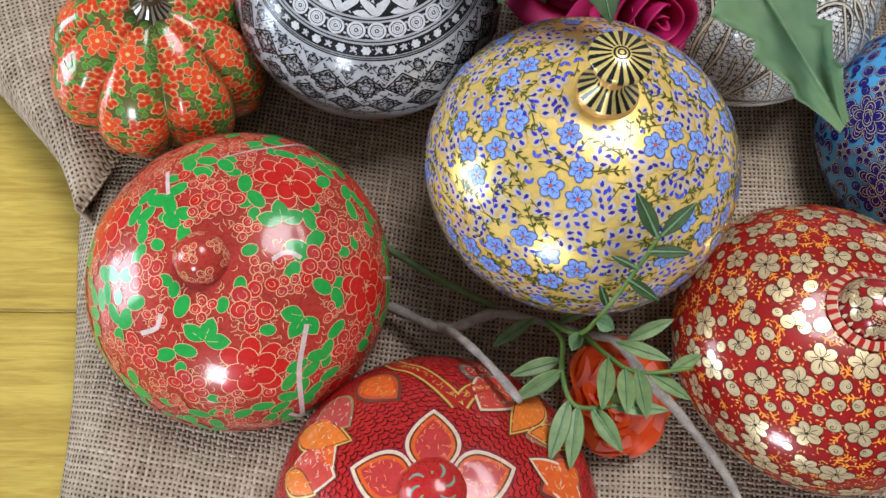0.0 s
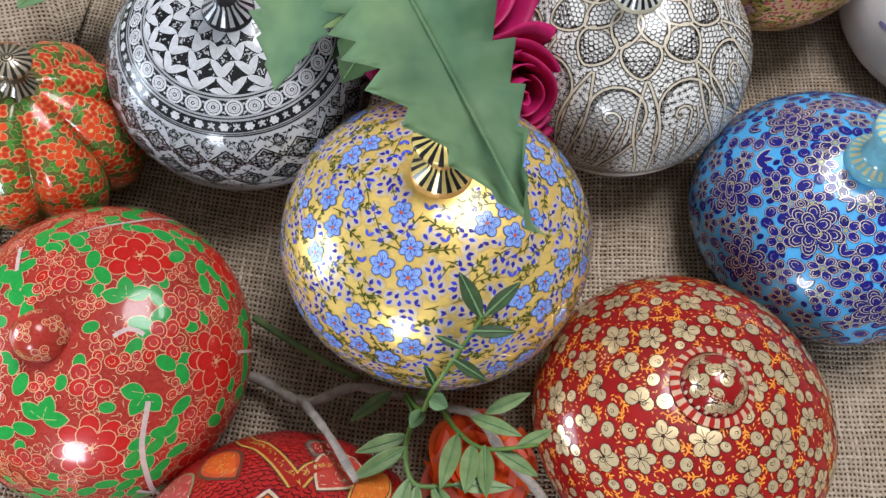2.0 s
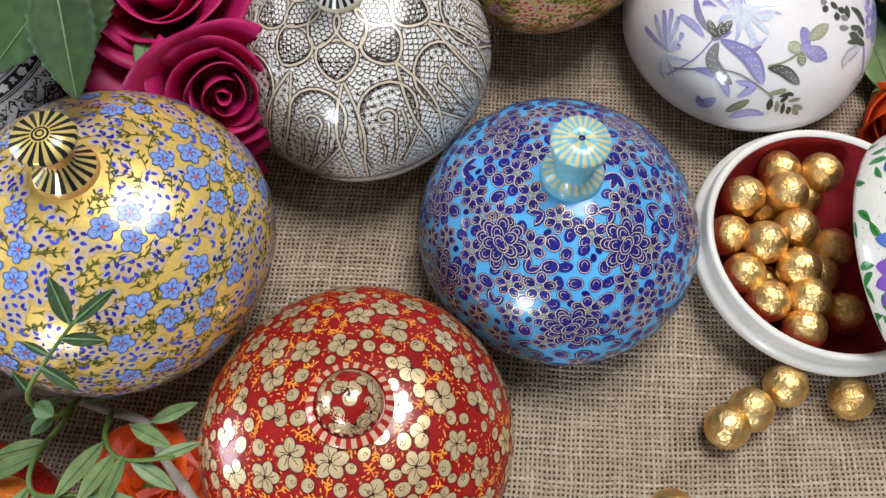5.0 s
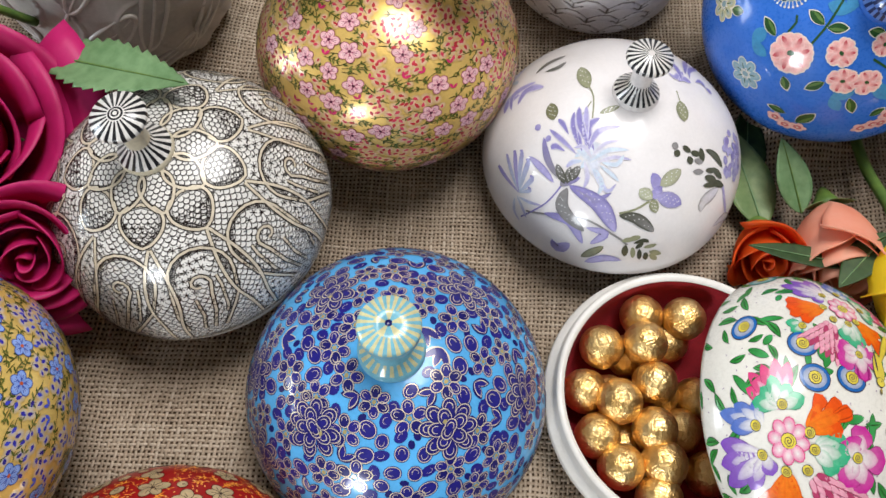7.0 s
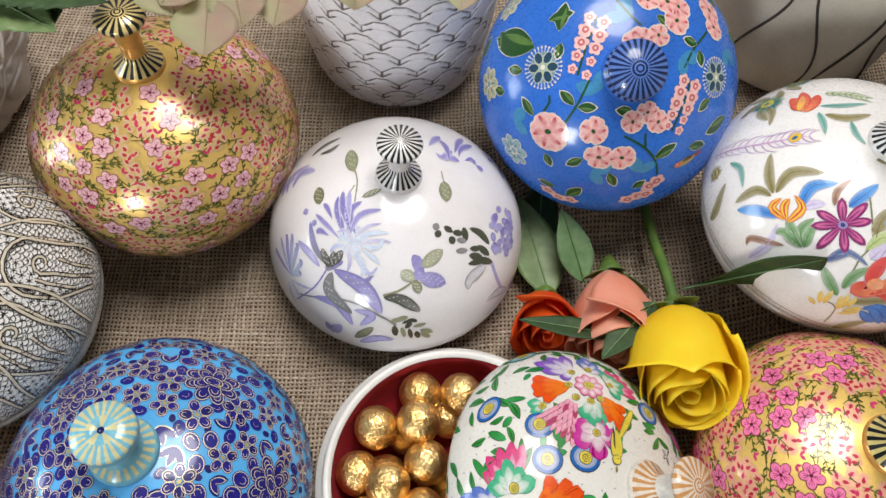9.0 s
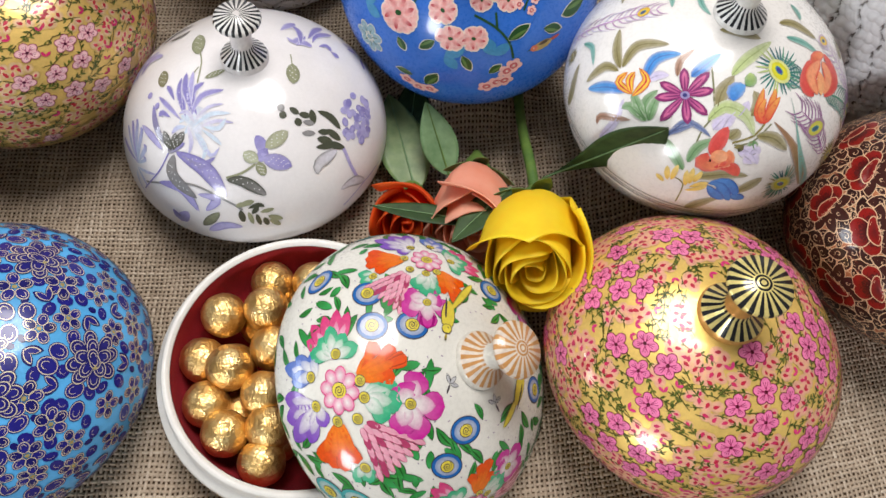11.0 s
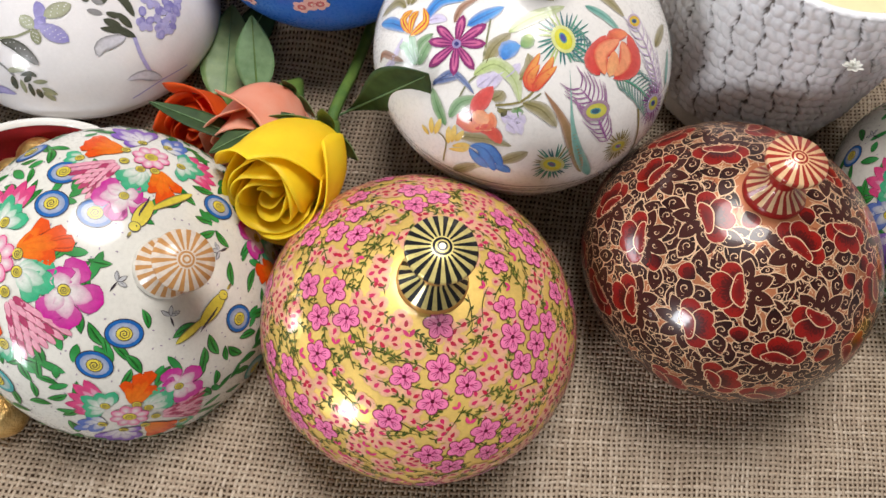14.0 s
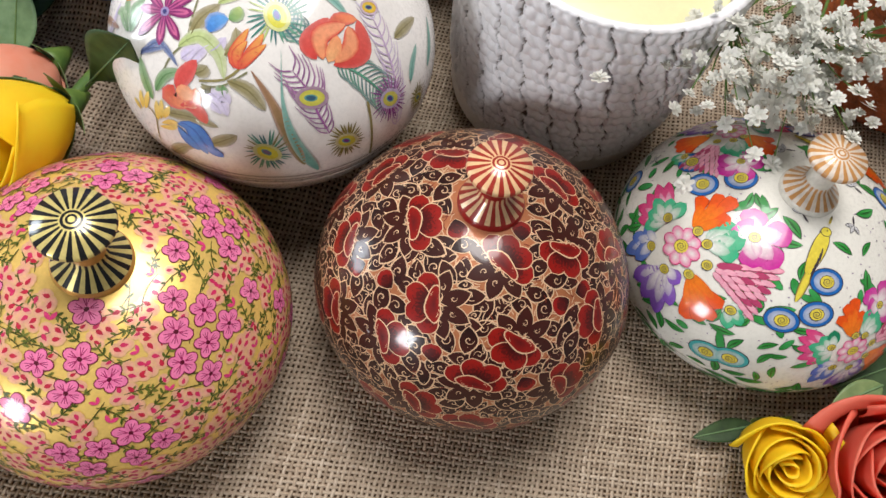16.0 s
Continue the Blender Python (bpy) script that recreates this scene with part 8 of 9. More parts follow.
ZB = cloth_height(0.333, 0.40)
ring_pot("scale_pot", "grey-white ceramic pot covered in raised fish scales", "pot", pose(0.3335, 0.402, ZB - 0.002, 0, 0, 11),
         [(0.038, 0), (0.0445, 0.008), (0.0490, 0.03), (0.0510, 0.06), (0.0515, 0.112)], fish_scale, TWO_TONE, 480, 220, POT_TONES, 0.00005)
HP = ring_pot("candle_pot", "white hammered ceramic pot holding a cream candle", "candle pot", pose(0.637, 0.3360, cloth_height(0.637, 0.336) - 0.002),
              [(0.040, 0), (0.0460, 0.006), (0.0515, 0.03), (0.0540, 0.06), (0.0552, 0.104)], honeycomb, TWO_TONE, 540, 220, POT_TONES, -0.0006)
WAX = plain("candle_wax", (0.72, 0.68, 0.40), 0.4, 0.05, 30, 0.1)
part("candle", lathe("candle", [(0.0495, 0.070), (0.0495, 0.090), (0.048, 0.0912), (0.02, 0.0908), (0.001, 0.0906)], 64, WAX), HP, "cream wax candle")
part("wick", lathe("wick", [(0.0009, 0.090), (0.0009, 0.098), (0.0003, 0.0985)], 10, BROWNL), HP, "dark wick")


def groove_lines(a, f):
    x = a * 5 + 3 * math.sin(f * 7)
    return 0.0016 * max(0, 1 - abs(math.sin(x + 2.2 * math.sin(f * 9 + a * 3))) * 6) + 0.0008 * math.sin(a * 9 + f * 14)


EJ = ring_pot("embossed_jar", "warm grey stoneware jar with embossed stems and leaves", "jar", pose(0.0955, 0.366, cloth_height(0.0955, 0.366) - 0.002),
         [(0.040, 0), (0.048, 0.010), (0.0550, 0.035), (0.0560, 0.055), (0.0510, 0.085), (0.042, 0.100)], groove_lines, GREYB, 300, 120)
EMB = relief_material("pale_raised_glaze", (0.74, 0.69, 0.65), (0.60, 0.55, 0.51))
CP = ring_pot("cream_pot", "cream glazed pot with meandering dark lines", "pot", pose(0.5575, 0.4150, cloth_height(0.5575, 0.415) - 0.002),
              [(0.040, 0), (0.047, 0.008), (0.0505, 0.03), (0.0515, 0.06), (0.0515, 0.10)], lambda a, f: 0.0003 * math.sin(a * 7 + f * 5), CREAMG, 160, 40)


def tube(name, pts, radius, material, sides=8, knots=0.0, seed=0):
    """A round stem through the points, thinner to its end, with knots."""
    rand = random.Random(seed)
    P = [Vector(p) for p in pts]
    fine = []
    for i in range(len(P) - 1):
        p0, p1, p2, p3 = P[max(i - 1, 0)], P[i], P[i + 1], P[min(i + 2, len(P) - 1)]
        for q in range(6):
            s = q / 6
            fine.append(0.5 * (2 * p1 + (p2 - p0) * s + (2 * p0 - 5 * p1 + 4 * p2 - p3) * s * s + (3 * p1 - p0 - 3 * p2 + p3) * s ** 3))
    fine.append(P[-1])
    verts, faces = [], []
    n = len(fine)
    for i, p in enumerate(fine):
        t = (fine[min(i + 1, n - 1)] - fine[max(i - 1, 0)]).normalized()
        side = t.cross(Vector((0.13, 0.2, 1))).normalized()
        up = side.cross(t)
        r0, r1 = radius if isinstance(radius, tuple) else (radius, radius)
        r = (r0 + (r1 - r0) * i / (n - 1)) * (1 + knots * rand.uniform(-0.5, 1))
        verts += [p + (side * math.cos(TAU * j / sides) + up * math.sin(TAU * j / sides)) * r for j in range(sides)]
    for i in range(n - 1):
        for j in range(sides):
            k = (j + 1) % sides
            faces.append((i * sides + j, i * sides + k, (i + 1) * sides + k, (i + 1) * sides + j))
    faces += [tuple(reversed(range(sides))), tuple(range((n - 1) * sides, n * sides))]
    return mesh_of(name, verts, faces, material)


for k, (a0, s) in enumerate(((-112, 1), (-88, -1), (-60, 1), (-30, -1), (-140, 1))):
    pts = []
    for i in range(9):
        f = i / 8
        a = radians(a0 + s * 10 * math.sin(f * 5 + k))
        r = float(np.interp(f * 0.10, [0, 0.008, 0.03, 0.06, 0.10], [0.040, 0.047, 0.0505, 0.0515, 0.0515])) + 0.0004
        pts.append((r * math.cos(a), r * math.sin(a), f * 0.098 + 0.002))
    part("dark_line", tube("dark_line", pts, 0.0007, BROWNL, 6), CP, "dark meandering line")
def on_jar(a, f):
    """A place on the embossed jar's wall: degrees round it and its share of the height."""
    r = float(np.interp(f * 0.10, [0, 0.010, 0.035, 0.055, 0.085, 0.100], [0.040, 0.048, 0.0550, 0.0560, 0.0510, 0.042])) + 0.0002
    return (r * math.cos(radians(a)), r * math.sin(radians(a)), f * 0.10)


for k, (a0, f0, da, df, w) in enumerate(((-100, 0.25, 34, 0.30, 13), (-118, 0.35, -34, 0.30, 13), (-66, 0.30, 20, 0.50, 12), (-40, 0.2, 24, 0.35, 12), (-92, 0.60, 22, 0.32, 10), (-120, 0.66, -22, 0.26, 10),
                                         (-145, 0.3, -24, 0.4, 12), (-20, 0.45, 20, 0.4, 11), (-70, 0.1, 30, 0.16, 9))):
    ring = []
    for i in range(17):
        t = TAU * i / 16
        along, side = (1 - math.cos(t)) / 2, math.sin(t) * w / 2
        L = math.hypot(da, df * 100)
        ring.append(on_jar(a0 + da * along - side * df * 100 / L, f0 + df * along + side * da / L / 100))
    part("raised_leaf", tube("raised_leaf", ring, 0.0011, EMB, 6), EJ)
    part("raised_vein", tube("raised_vein", [on_jar(a0 + da * t, f0 + df * t) for t in (-0.2, 0.1, 0.4, 0.7, 0.95)], (0.0010, 0.0006), EMB, 6), EJ)
RUST = plain("rust_glaze", (0.42, 0.10, 0.025), 0.5, 0.4, 90, 0.5)
ring_pot("rust_pot", "rust-orange textured pot behind the small white flowers", "pot", pose(0.800, 0.4150, cloth_height(0.80, 0.415) - 0.002),
         [(0.040, 0), (0.047, 0.008), (0.0505, 0.03), (0.0515, 0.06), (0.0515, 0.085)], honeycomb, RUST, 260, 90)


# ---- leaves, stems, flowers ----
def plant_material(name, light, dark, rough=0.45, scale=180, through=0.25):
    n = Nodes(name)
    f = n.math("ADD", n.math("MULTIPLY", n.noise(scale, 4), 0.5), n.math("MULTIPLY", n.noise(scale * 0.2, 3), 0.5))
    n.bump(f, 0.2, 0.0006)
    m = n.set(Base_Color=n.ramp(f, (0.39, dark), (0.61, light)), Roughness=rough)
    t = n.add("ShaderNodeBsdfTranslucent")
    n.link(n.ramp(f, (0.39, dark), (0.61, light)), t.inputs["Color"])
    mixer = n.add("ShaderNodeMixShader", Fac=through)
    n.link(n.b.outputs[0], mixer.inputs[1])
    n.link(t.outputs[0], mixer.inputs[2])
    n.link(mixer.outputs[0], n.t.nodes["Material Output"].inputs["Surface"])
    return m


LEAF_DARK = plant_material("dark_green_leaf", (0.050, 0.105, 0.028), (0.022, 0.052, 0.015), 0.6)
LEAF_MID = plant_material("green_leaf", (0.24, 0.33, 0.13), (0.14, 0.23, 0.08))
LEAF_PALE = plant_material("pale_green_leaf", (0.22, 0.36, 0.17), (0.13, 0.25, 0.10), 0.55)
LEAF_BIG = plant_material("mottled_leaf", (0.31, 0.46, 0.22), (0.07, 0.17, 0.09), 0.7, 30, 0.35)
LEAF_BLUSH = plant_material("blushed_leaf", (0.58, 0.62, 0.34), (0.62, 0.44, 0.36), 0.5, 40, 0.6)
STEM_G = plant_material("green_stem", (0.16, 0.26, 0.05), (0.09, 0.18, 0.04))
LEAF_SPRAY = plant_material("spray_leaf", (0.30, 0.40, 0.18), (0.18, 0.28, 0.10), 0.45)
BARK = plain("grey_bark", (0.38, 0.33, 0.29), 0.85, 0.4, 160, 0.7)
YELLOW = plant_material("yellow_petal", (1.0, 0.84, 0.035), (1.0, 0.72, 0.02), 0.5, 60, 0.42)
MAGENTA = plant_material("magenta_petal", (0.74, 0.022, 0.22), (0.56, 0.012, 0.14), 0.5, 60, 0.4)
PEACH = plant_material("peach_petal", (0.95, 0.52, 0.37), (0.92, 0.38, 0.24), 0.5, 60, 0.4)
ORANGE = plant_material("orange_petal", (0.90, 0.17, 0.015), (0.80, 0.09, 0.01), 0.5, 60, 0.45)
CORAL = plant_material("coral_petal", (0.92, 0.28, 0.19), (0.86, 0.19, 0.12), 0.5, 60, 0.45)
WHITEP = plant_material("white_petal", (0.80, 0.79, 0.74), (0.66, 0.66, 0.60), 0.6, 400, 0.3)


def aim(root, tip, up=(0, 0, 1), roll=0.0):
    """The pose of a blade: x from its root to its tip, z near up."""
    x = (Vector(tip) - Vector(root)).normalized()
    y = Vector(up).cross(x).normalized()
    z = x.cross(y)
    return Matrix.Translation(root) @ Matrix((x, y, z)).transposed().to_4x4() @ pose(0, 0, 0, roll, 0, 0)


def blade(length, width, material, droop=0.15, fold=0.12, fat=0.42, teeth=0, depth=0.0, wave=0.0, seed=0, lobes=0):
    """A leaf with a folded midrib, veins and, where wanted, a toothed edge; two-sided and 0.3 mm thick."""
    rand = random.Random(seed)
    nu, nv = max(24, teeth * 4), 9
    verts, faces = [], []
    for i in range(nu + 1):
        t = i / nu
        w = width / 2 * math.sin(math.pi * t ** (math.log(0.5) / math.log(fat))) ** 0.85 if 0 < t < 1 else 0
        if teeth:
            q = t * teeth
            w *= 1 - depth * (q - math.floor(q)) * (0.55 + 0.75 * noise.noise(Vector((math.floor(q) * 3.7, seed, 0))) + 0.4)
        if lobes:
            w *= 0.72 + 0.28 * abs(math.cos(t * lobes * math.pi))
        for j in range(nv):
            s = j / (nv - 1) * 2 - 1
            y = s * w
            z = -droop * length * t * t + fold * abs(y) + wave * length * math.sin(t * 9 + s * 1.5 + seed) * abs(s) * 0.5
            z += 0.028 * width * math.sin(t * 40 - abs(s) * 5) * abs(s) * (1 - abs(s))
            verts.append((t * length, y, z))
    for i in range(nu):
        for j in range(nv - 1):
            k = i * nv + j
            faces.append((k, k + nv, k + nv + 1, k + 1))
    n = len(verts)
    verts += [(x, y, z - 0.0003) for x, y, z in verts]
    faces += [tuple(reversed([q + n for q in f])) for f in faces]
    for j0 in (0, nv - 1):
        for i in range(nu):
            a, b = i * nv + j0, (i + 1) * nv + j0
            faces.append((a, b, b + n, a + n) if j0 else (b, a, a + n, b + n))
    return mesh_of("blade", verts, faces, material)


def rib(length, droop, fold, material, r=0.0005):
    return tube("midrib", [(length * t, 0, -droop * length * t * t + 0.0003) for t in (0, 0.25, 0.5, 0.75, 0.97)], (r, r * 0.3), material, 6)


def leaf_thing(root, tip, width, material, label, droop=0.12, up=(0, 0, 1), roll=0.0, group="", name="leaf", **more):
    d = (Vector(tip) - Vector(root)).length
    t = thing(name, aim(root, tip, up, roll), label, "leaf", group)
    part("blade", blade(d, width, material, droop, **more), t)
    part("midrib", rib(d, droop, 0.1, material if material == LEAF_BLUSH else LEAF_PALE if material != LEAF_PALE else STEM_G), t)
    return t


def leaf_part(parent, root, tip, width, material, droop=0.1, roll=0.0, up=(0, 0, 1), seed=0, fat=0.45):
    d = (Vector(tip) - Vector(root)).length
    ob = part("leaf", blade(d, width, material, droop, seed=seed, fat=fat), parent)
    ob.matrix_local = aim(root, tip, up, roll)
    r = part("midrib", rib(d, droop, 0.1, LEAF_PALE), ob)
    return ob


def petal_mesh(r1, height, spread, lean, curl, material, seed, swirl=0.14, point=0.0, ruffle=0.02):
    """A rose petal: part of a round-bottomed cup about z, one side tucked in, its rim rolled outwards and drawn to a point."""
    rand = random.Random(seed)
    nu, nv = 21, 16
    verts, faces = [], []
    ph = rand.uniform(0, 6)
    for i in range(nv):
        t = i / (nv - 1)
        for j in range(nu):
            s = j / (nu - 1) * 2 - 1
            a = s * spread * (0.62 + 0.38 * min(1, t * 1.6))
            top = 1 - 0.16 * abs(s) ** 3.2 + point * max(0, 1 - 2.6 * abs(s)) ** 1.5 + ruffle * math.sin(4 * s + ph)
            h = height * t * top
            r = r1 * math.sin(math.pi * 0.66 * t ** 0.72) + lean * height * t * t + 0.0004
            over = max(0, t - 0.70) / 0.30
            r += curl * over * over * (0.55 + 0.6 * abs(s) ** 1.5)
            h -= curl * 0.7 * over ** 3 * (0.5 + 0.6 * abs(s))
            r *= 1 + swirl * s * t + ruffle * math.sin(3 * s + 3 * t + ph) * t
            verts.append((r * math.cos(a), r * math.sin(a), h))
    for i in range(nv - 1):
        for j in range(nu - 1):
            k = i * nu + j
            faces.append((k, k + 1, k + nu + 1, k + nu))
    return mesh_of("petal", verts, faces, material)


def rose(label, m, size, material, layers=6, openness=0.5, seed=1, sepals=True):
    """A rose along its z: petals wound from a tight spiral heart to a loose outside."""
    t = thing("rose", m, label, "rose", "cut roses")
    rand = random.Random(seed)
    k = 0
    for lay in range(layers):
        f = lay / (layers - 1)
        n = (2, 2, 3, 3, 3, 4, 4)[lay]
        last = lay == layers - 1
        for i in range(n):
            r1 = size * (0.055 + (0.265 + 0.20 * openness) * f ** 0.9) * rand.uniform(0.95, 1.05)
            h = size * (0.90 + 0.06 * math.sin(math.pi * f) - 0.12 * f * openness) * rand.uniform(0.96, 1.03)
            me = petal_mesh(r1, h, 1.75 - 0.35 * f, openness * 0.42 * f * f, size * (0.015 + 0.05 * f + 0.16 * f * f * openness + 0.02 * last), material, seed * 50 + k, 0.16, 0.10 if last else 0.0, 0.012 + (0.012 + 0.055 * openness) * f)
            ob = part("petal", me, t)
            ob.matrix_local = pose(0, 0, -0.01 * size * lay / layers, 0, 0, 360 * i / n + lay * 47 + rand.uniform(-9, 9))
            mod = ob.modifiers.new("thickness", "SOLIDIFY")
            mod.thickness, mod.offset = 0.0006, 0
            k += 1
    if sepals:
        for i in range(5):
            ob = part("sepal", blade(size * 0.42, size * 0.14, LEAF_MID, -0.3), t)
            ob.matrix_local = pose(0, 0, -0.001, 0, -20, 72 * i + 20)
        part("hip", lathe("hip", [(0.0018, -0.012), (0.004, -0.007), (0.0065, -0.001), (size * 0.14, 0.003)], 20, STEM_G), t, "green rose hip")
    return t


def rose_pose(base, toward):
    z = Vector(toward).normalized()
    x = Vector((1, 0, 0.1)).cross(z).normalized()
    y = z.cross(x)
    return Matrix.Translation(base) @ Matrix((x, y, z)).transposed().to_4x4()


# the yellow rose between the lid and the pink jar, with its stem and leaves
rose("yellow rose with a half-open bloom lying on the jars", rose_pose((0.4560, 0.2320, 0.0380), (-0.16, -0.86, 0.42)), 0.059, YELLOW, 5, 0.0, 3)
st = thing("leafy_stem", pose(0, 0, 0), "green cut rose stem with leaves on the burlap", "stem")
part("stem", tube("stem", [(0.4565, 0.2310, 0.0380), (0.4565, 0.252, 0.034), (0.457, 0.285, 0.022), (0.458, 0.33, 0.018)], 0.0026, STEM_G), st)
leaf_part(st, (0.4600, 0.2420, 0.040), (0.4965, 0.2290, 0.0955), 0.022, LEAF_DARK, 0.0, 0, (0.25, -0.75, 0.6), seed=2, fat=0.72)
leaf_part(st, (0.4440, 0.2320, 0.048), (0.4170, 0.2070, 0.052), 0.015, LEAF_DARK, 0.1, 15, seed=3)
leaf_part(st, (0.4300, 0.2190, 0.042), (0.3850, 0.2260, 0.044), 0.011, LEAF_DARK, 0.0, 15, seed=4)

# peach and orange roses behind it
rose("peach rose bud lying on the burlap", rose_pose((0.4330, 0.2560, 0.0250), (-0.10, -0.85, 0.25)), 0.050, PEACH, 4, 0.10, 5)
rose("orange rose with loose outer petals", rose_pose((0.4030, 0.2480, 0.0160), (-0.10, -0.80, 0.40)), 0.031, ORANGE, 4, 0.35, 6)
leaf_thing((0.4050, 0.2480, 0.0180), (0.3930, 0.3000, 0.0260), 0.024, LEAF_MID, "broad grey-green rose leaf on the burlap", 0.05)
leaf_thing((0.4200, 0.2520, 0.0260), (0.4100, 0.2820, 0.0420), 0.017, LEAF_PALE, "pale green rose sepal leaf", 0.05)
leaf_thing((0.4010, 0.2700, 0.0150), (0.4080, 0.3180, 0.0200), 0.018, LEAF_DARK, "dark green rose leaf on the burlap", 0.05)

# magenta roses behind the yellow jar
rose("large open magenta rose", rose_pose((0.0650, 0.2570, 0.0480), (0.12, -0.42, 0.85)), 0.052, MAGENTA, 6, 0.95, 7)
rose("small magenta rose beside the large one", rose_pose((0.0920, 0.2180, 0.0480), (0.30, -0.70, 0.62)), 0.038, MAGENTA, 5, 0.75, 8)
leaf_thing((0.0950, 0.2790, 0.0830), (0.1600, 0.2560, 0.0990), 0.026, LEAF_PALE, "fresh green toothed rose leaf", 0.0, teeth=14, depth=0.22)
leaf_thing((0.0320, 0.2500, 0.0760), (0.0500, 0.1900, 0.0900), 0.038, LEAF_DARK, "dark green rose leaf beside the magenta roses", 0.05, teeth=12, depth=0.15)
leaf_thing((0.0660, 0.2240, 0.0700), (0.0700, 0.2010, 0.0720), 0.009, LEAF_PALE, "pale green sepal on the magenta rose", 0.1)
leaf_thing((0.0420, 0.2600, 0.0700), (0.0200, 0.2050, 0.0780), 0.026, LEAF_DARK, "dark green leaf under the big leaf", 0.05)

leaf_thing((0.0620, 0.2240, 0.1180), (0.0300, 0.1760, 0.1050), 0.036, LEAF_DARK, "dark green toothed leaf in front of the magenta rose", 0.05, teeth=10, depth=0.2)
leaf_thing((0.0500, 0.2300, 0.1120), (0.0150, 0.2000, 0.1020), 0.028, LEAF_MID, "grey-green toothed leaf behind the hanging leaf", 0.05, teeth=10, depth=0.2)

leaf_thing((0.0564, 0.2052, 0.1250), (0.0678, 0.1631, 0.1120), 0.024, LEAF_DARK, "dark green leaf between the rose and the hanging leaf", 0.05, teeth=10, depth=0.15)

# the big toothed leaf that hangs over the yellow jar
big = thing("hanging_leaf", aim((0.0260, 0.1780, 0.2230), (0.0790, 0.0700, 0.2090), (0, 0, 1), 30), "large pale green toothed leaf hanging over the jars", "leaf")
part("blade", blade(0.1210, 0.040, LEAF_BIG, 0.0, 0.20, 0.36, 13, 0.42, 0.15, 3), big)
part("midrib", rib(0.119, 0.0, 0.1, LEAF_BIG, 0.0009), big)
ob = part("side_lobe", blade(0.044, 0.026, LEAF_BIG, 0.05, 0.20, 0.45, 9, 0.28, 0.06, 5), big)
ob.matrix_local = pose(0.035, -0.004, -0.001, 0, 0, -48)
ob = part("side_lobe", blade(0.021, 0.014, LEAF_BIG, 0.05, 0.20, 0.45, 7, 0.28, 0.06, 6), big)
ob.matrix_local = pose(0.038, 0.004, -0.001, 0, 0, 44)
part("stalk", tube("stalk", [(0.002, 0, 0), (-0.03, 0.002, -0.03), (-0.07, 0.004, -0.13), (-0.08, 0.004, -0.20)], (0.0016, 0.002), STEM_G), big)

# round pale leaves between the lobed jar and the black and white one
for x, y, z, tx, ty, w in ((-0.070, 0.285, 0.062, -0.098, 0.248, 0.030), (-0.085, 0.290, 0.055, -0.116, 0.242, 0.024), (-0.06, 0.30, 0.066, -0.081, 0.262, 0.026)):
    leaf_thing((x, y, z), (tx, ty, z + 0.006), w, LEAF_PALE, "round pale green leaf", 0.05, group="round pale leaves", name="round_leaf", fat=0.55)

# leaves over the gold jar
for x, y, tx, ty, z, w, mat in ((0.170, 0.335, 0.226, 0.316, 0.134, 0.034, LEAF_DARK), (0.130, 0.330, 0.186, 0.300, 0.130, 0.030, LEAF_DARK), (0.19, 0.35, 0.205, 0.308, 0.128, 0.028, LEAF_DARK)):
    leaf_thing((x, y, z), (tx, ty, z), w, mat, "dark green toothed leaf over the gold jar", 0.02, group="leaves over the gold jar", name="toothed_leaf", teeth=14, depth=0.14)
for x, y, tx, ty, z, w in ((0.262, 0.322, 0.262, 0.292, 0.132, 0.020), (0.243, 0.330, 0.252, 0.309, 0.135, 0.019), (0.290, 0.338, 0.285, 0.309, 0.130, 0.018), (0.258, 0.330, 0.243, 0.312, 0.138, 0.017), (0.270, 0.330, 0.276, 0.306, 0.133, 0.018),
                           (0.318, 0.345, 0.316, 0.318, 0.130, 0.018), (0.360, 0.342, 0.357, 0.318, 0.131, 0.014)):
    leaf_thing((x, y, z), (x + (tx - x) * 0.85, y + (ty - y) * 0.85, z - 0.003), w * 1.25, LEAF_BLUSH, "small rounded pale green leaf blushed with pink", 0.1, group="blushed leaves", name="small_leaf", fat=0.55)
BS = thing("leaf_stalks", pose(0, 0, 0), "thin pinkish stalks carrying small blushed leaves", "stalk")
for x0, x1 in ((0.262, 0.243), (0.27, 0.29), (0.318, 0.305), (0.33, 0.36)):
    part("stalk", tube("stalk", [(x0, 0.322, 0.133), (x1, 0.36, 0.135), (0.30, 0.41, 0.120)], 0.0008, LEAF_BLUSH, 6), BS)

for root, tip, w, mat in (((0.1560, 0.3350, 0.132), (0.2080, 0.3060, 0.129), 0.034, LEAF_MID), ((0.1420, 0.3180, 0.130), (0.1790, 0.2980, 0.127), 0.026, LEAF_DARK)):
    leaf_thing(root, tip, w, mat, "green toothed leaf over the gold jar", 0.02, group="leaves over the gold jar", name="toothed_leaf", teeth=16, depth=0.14)

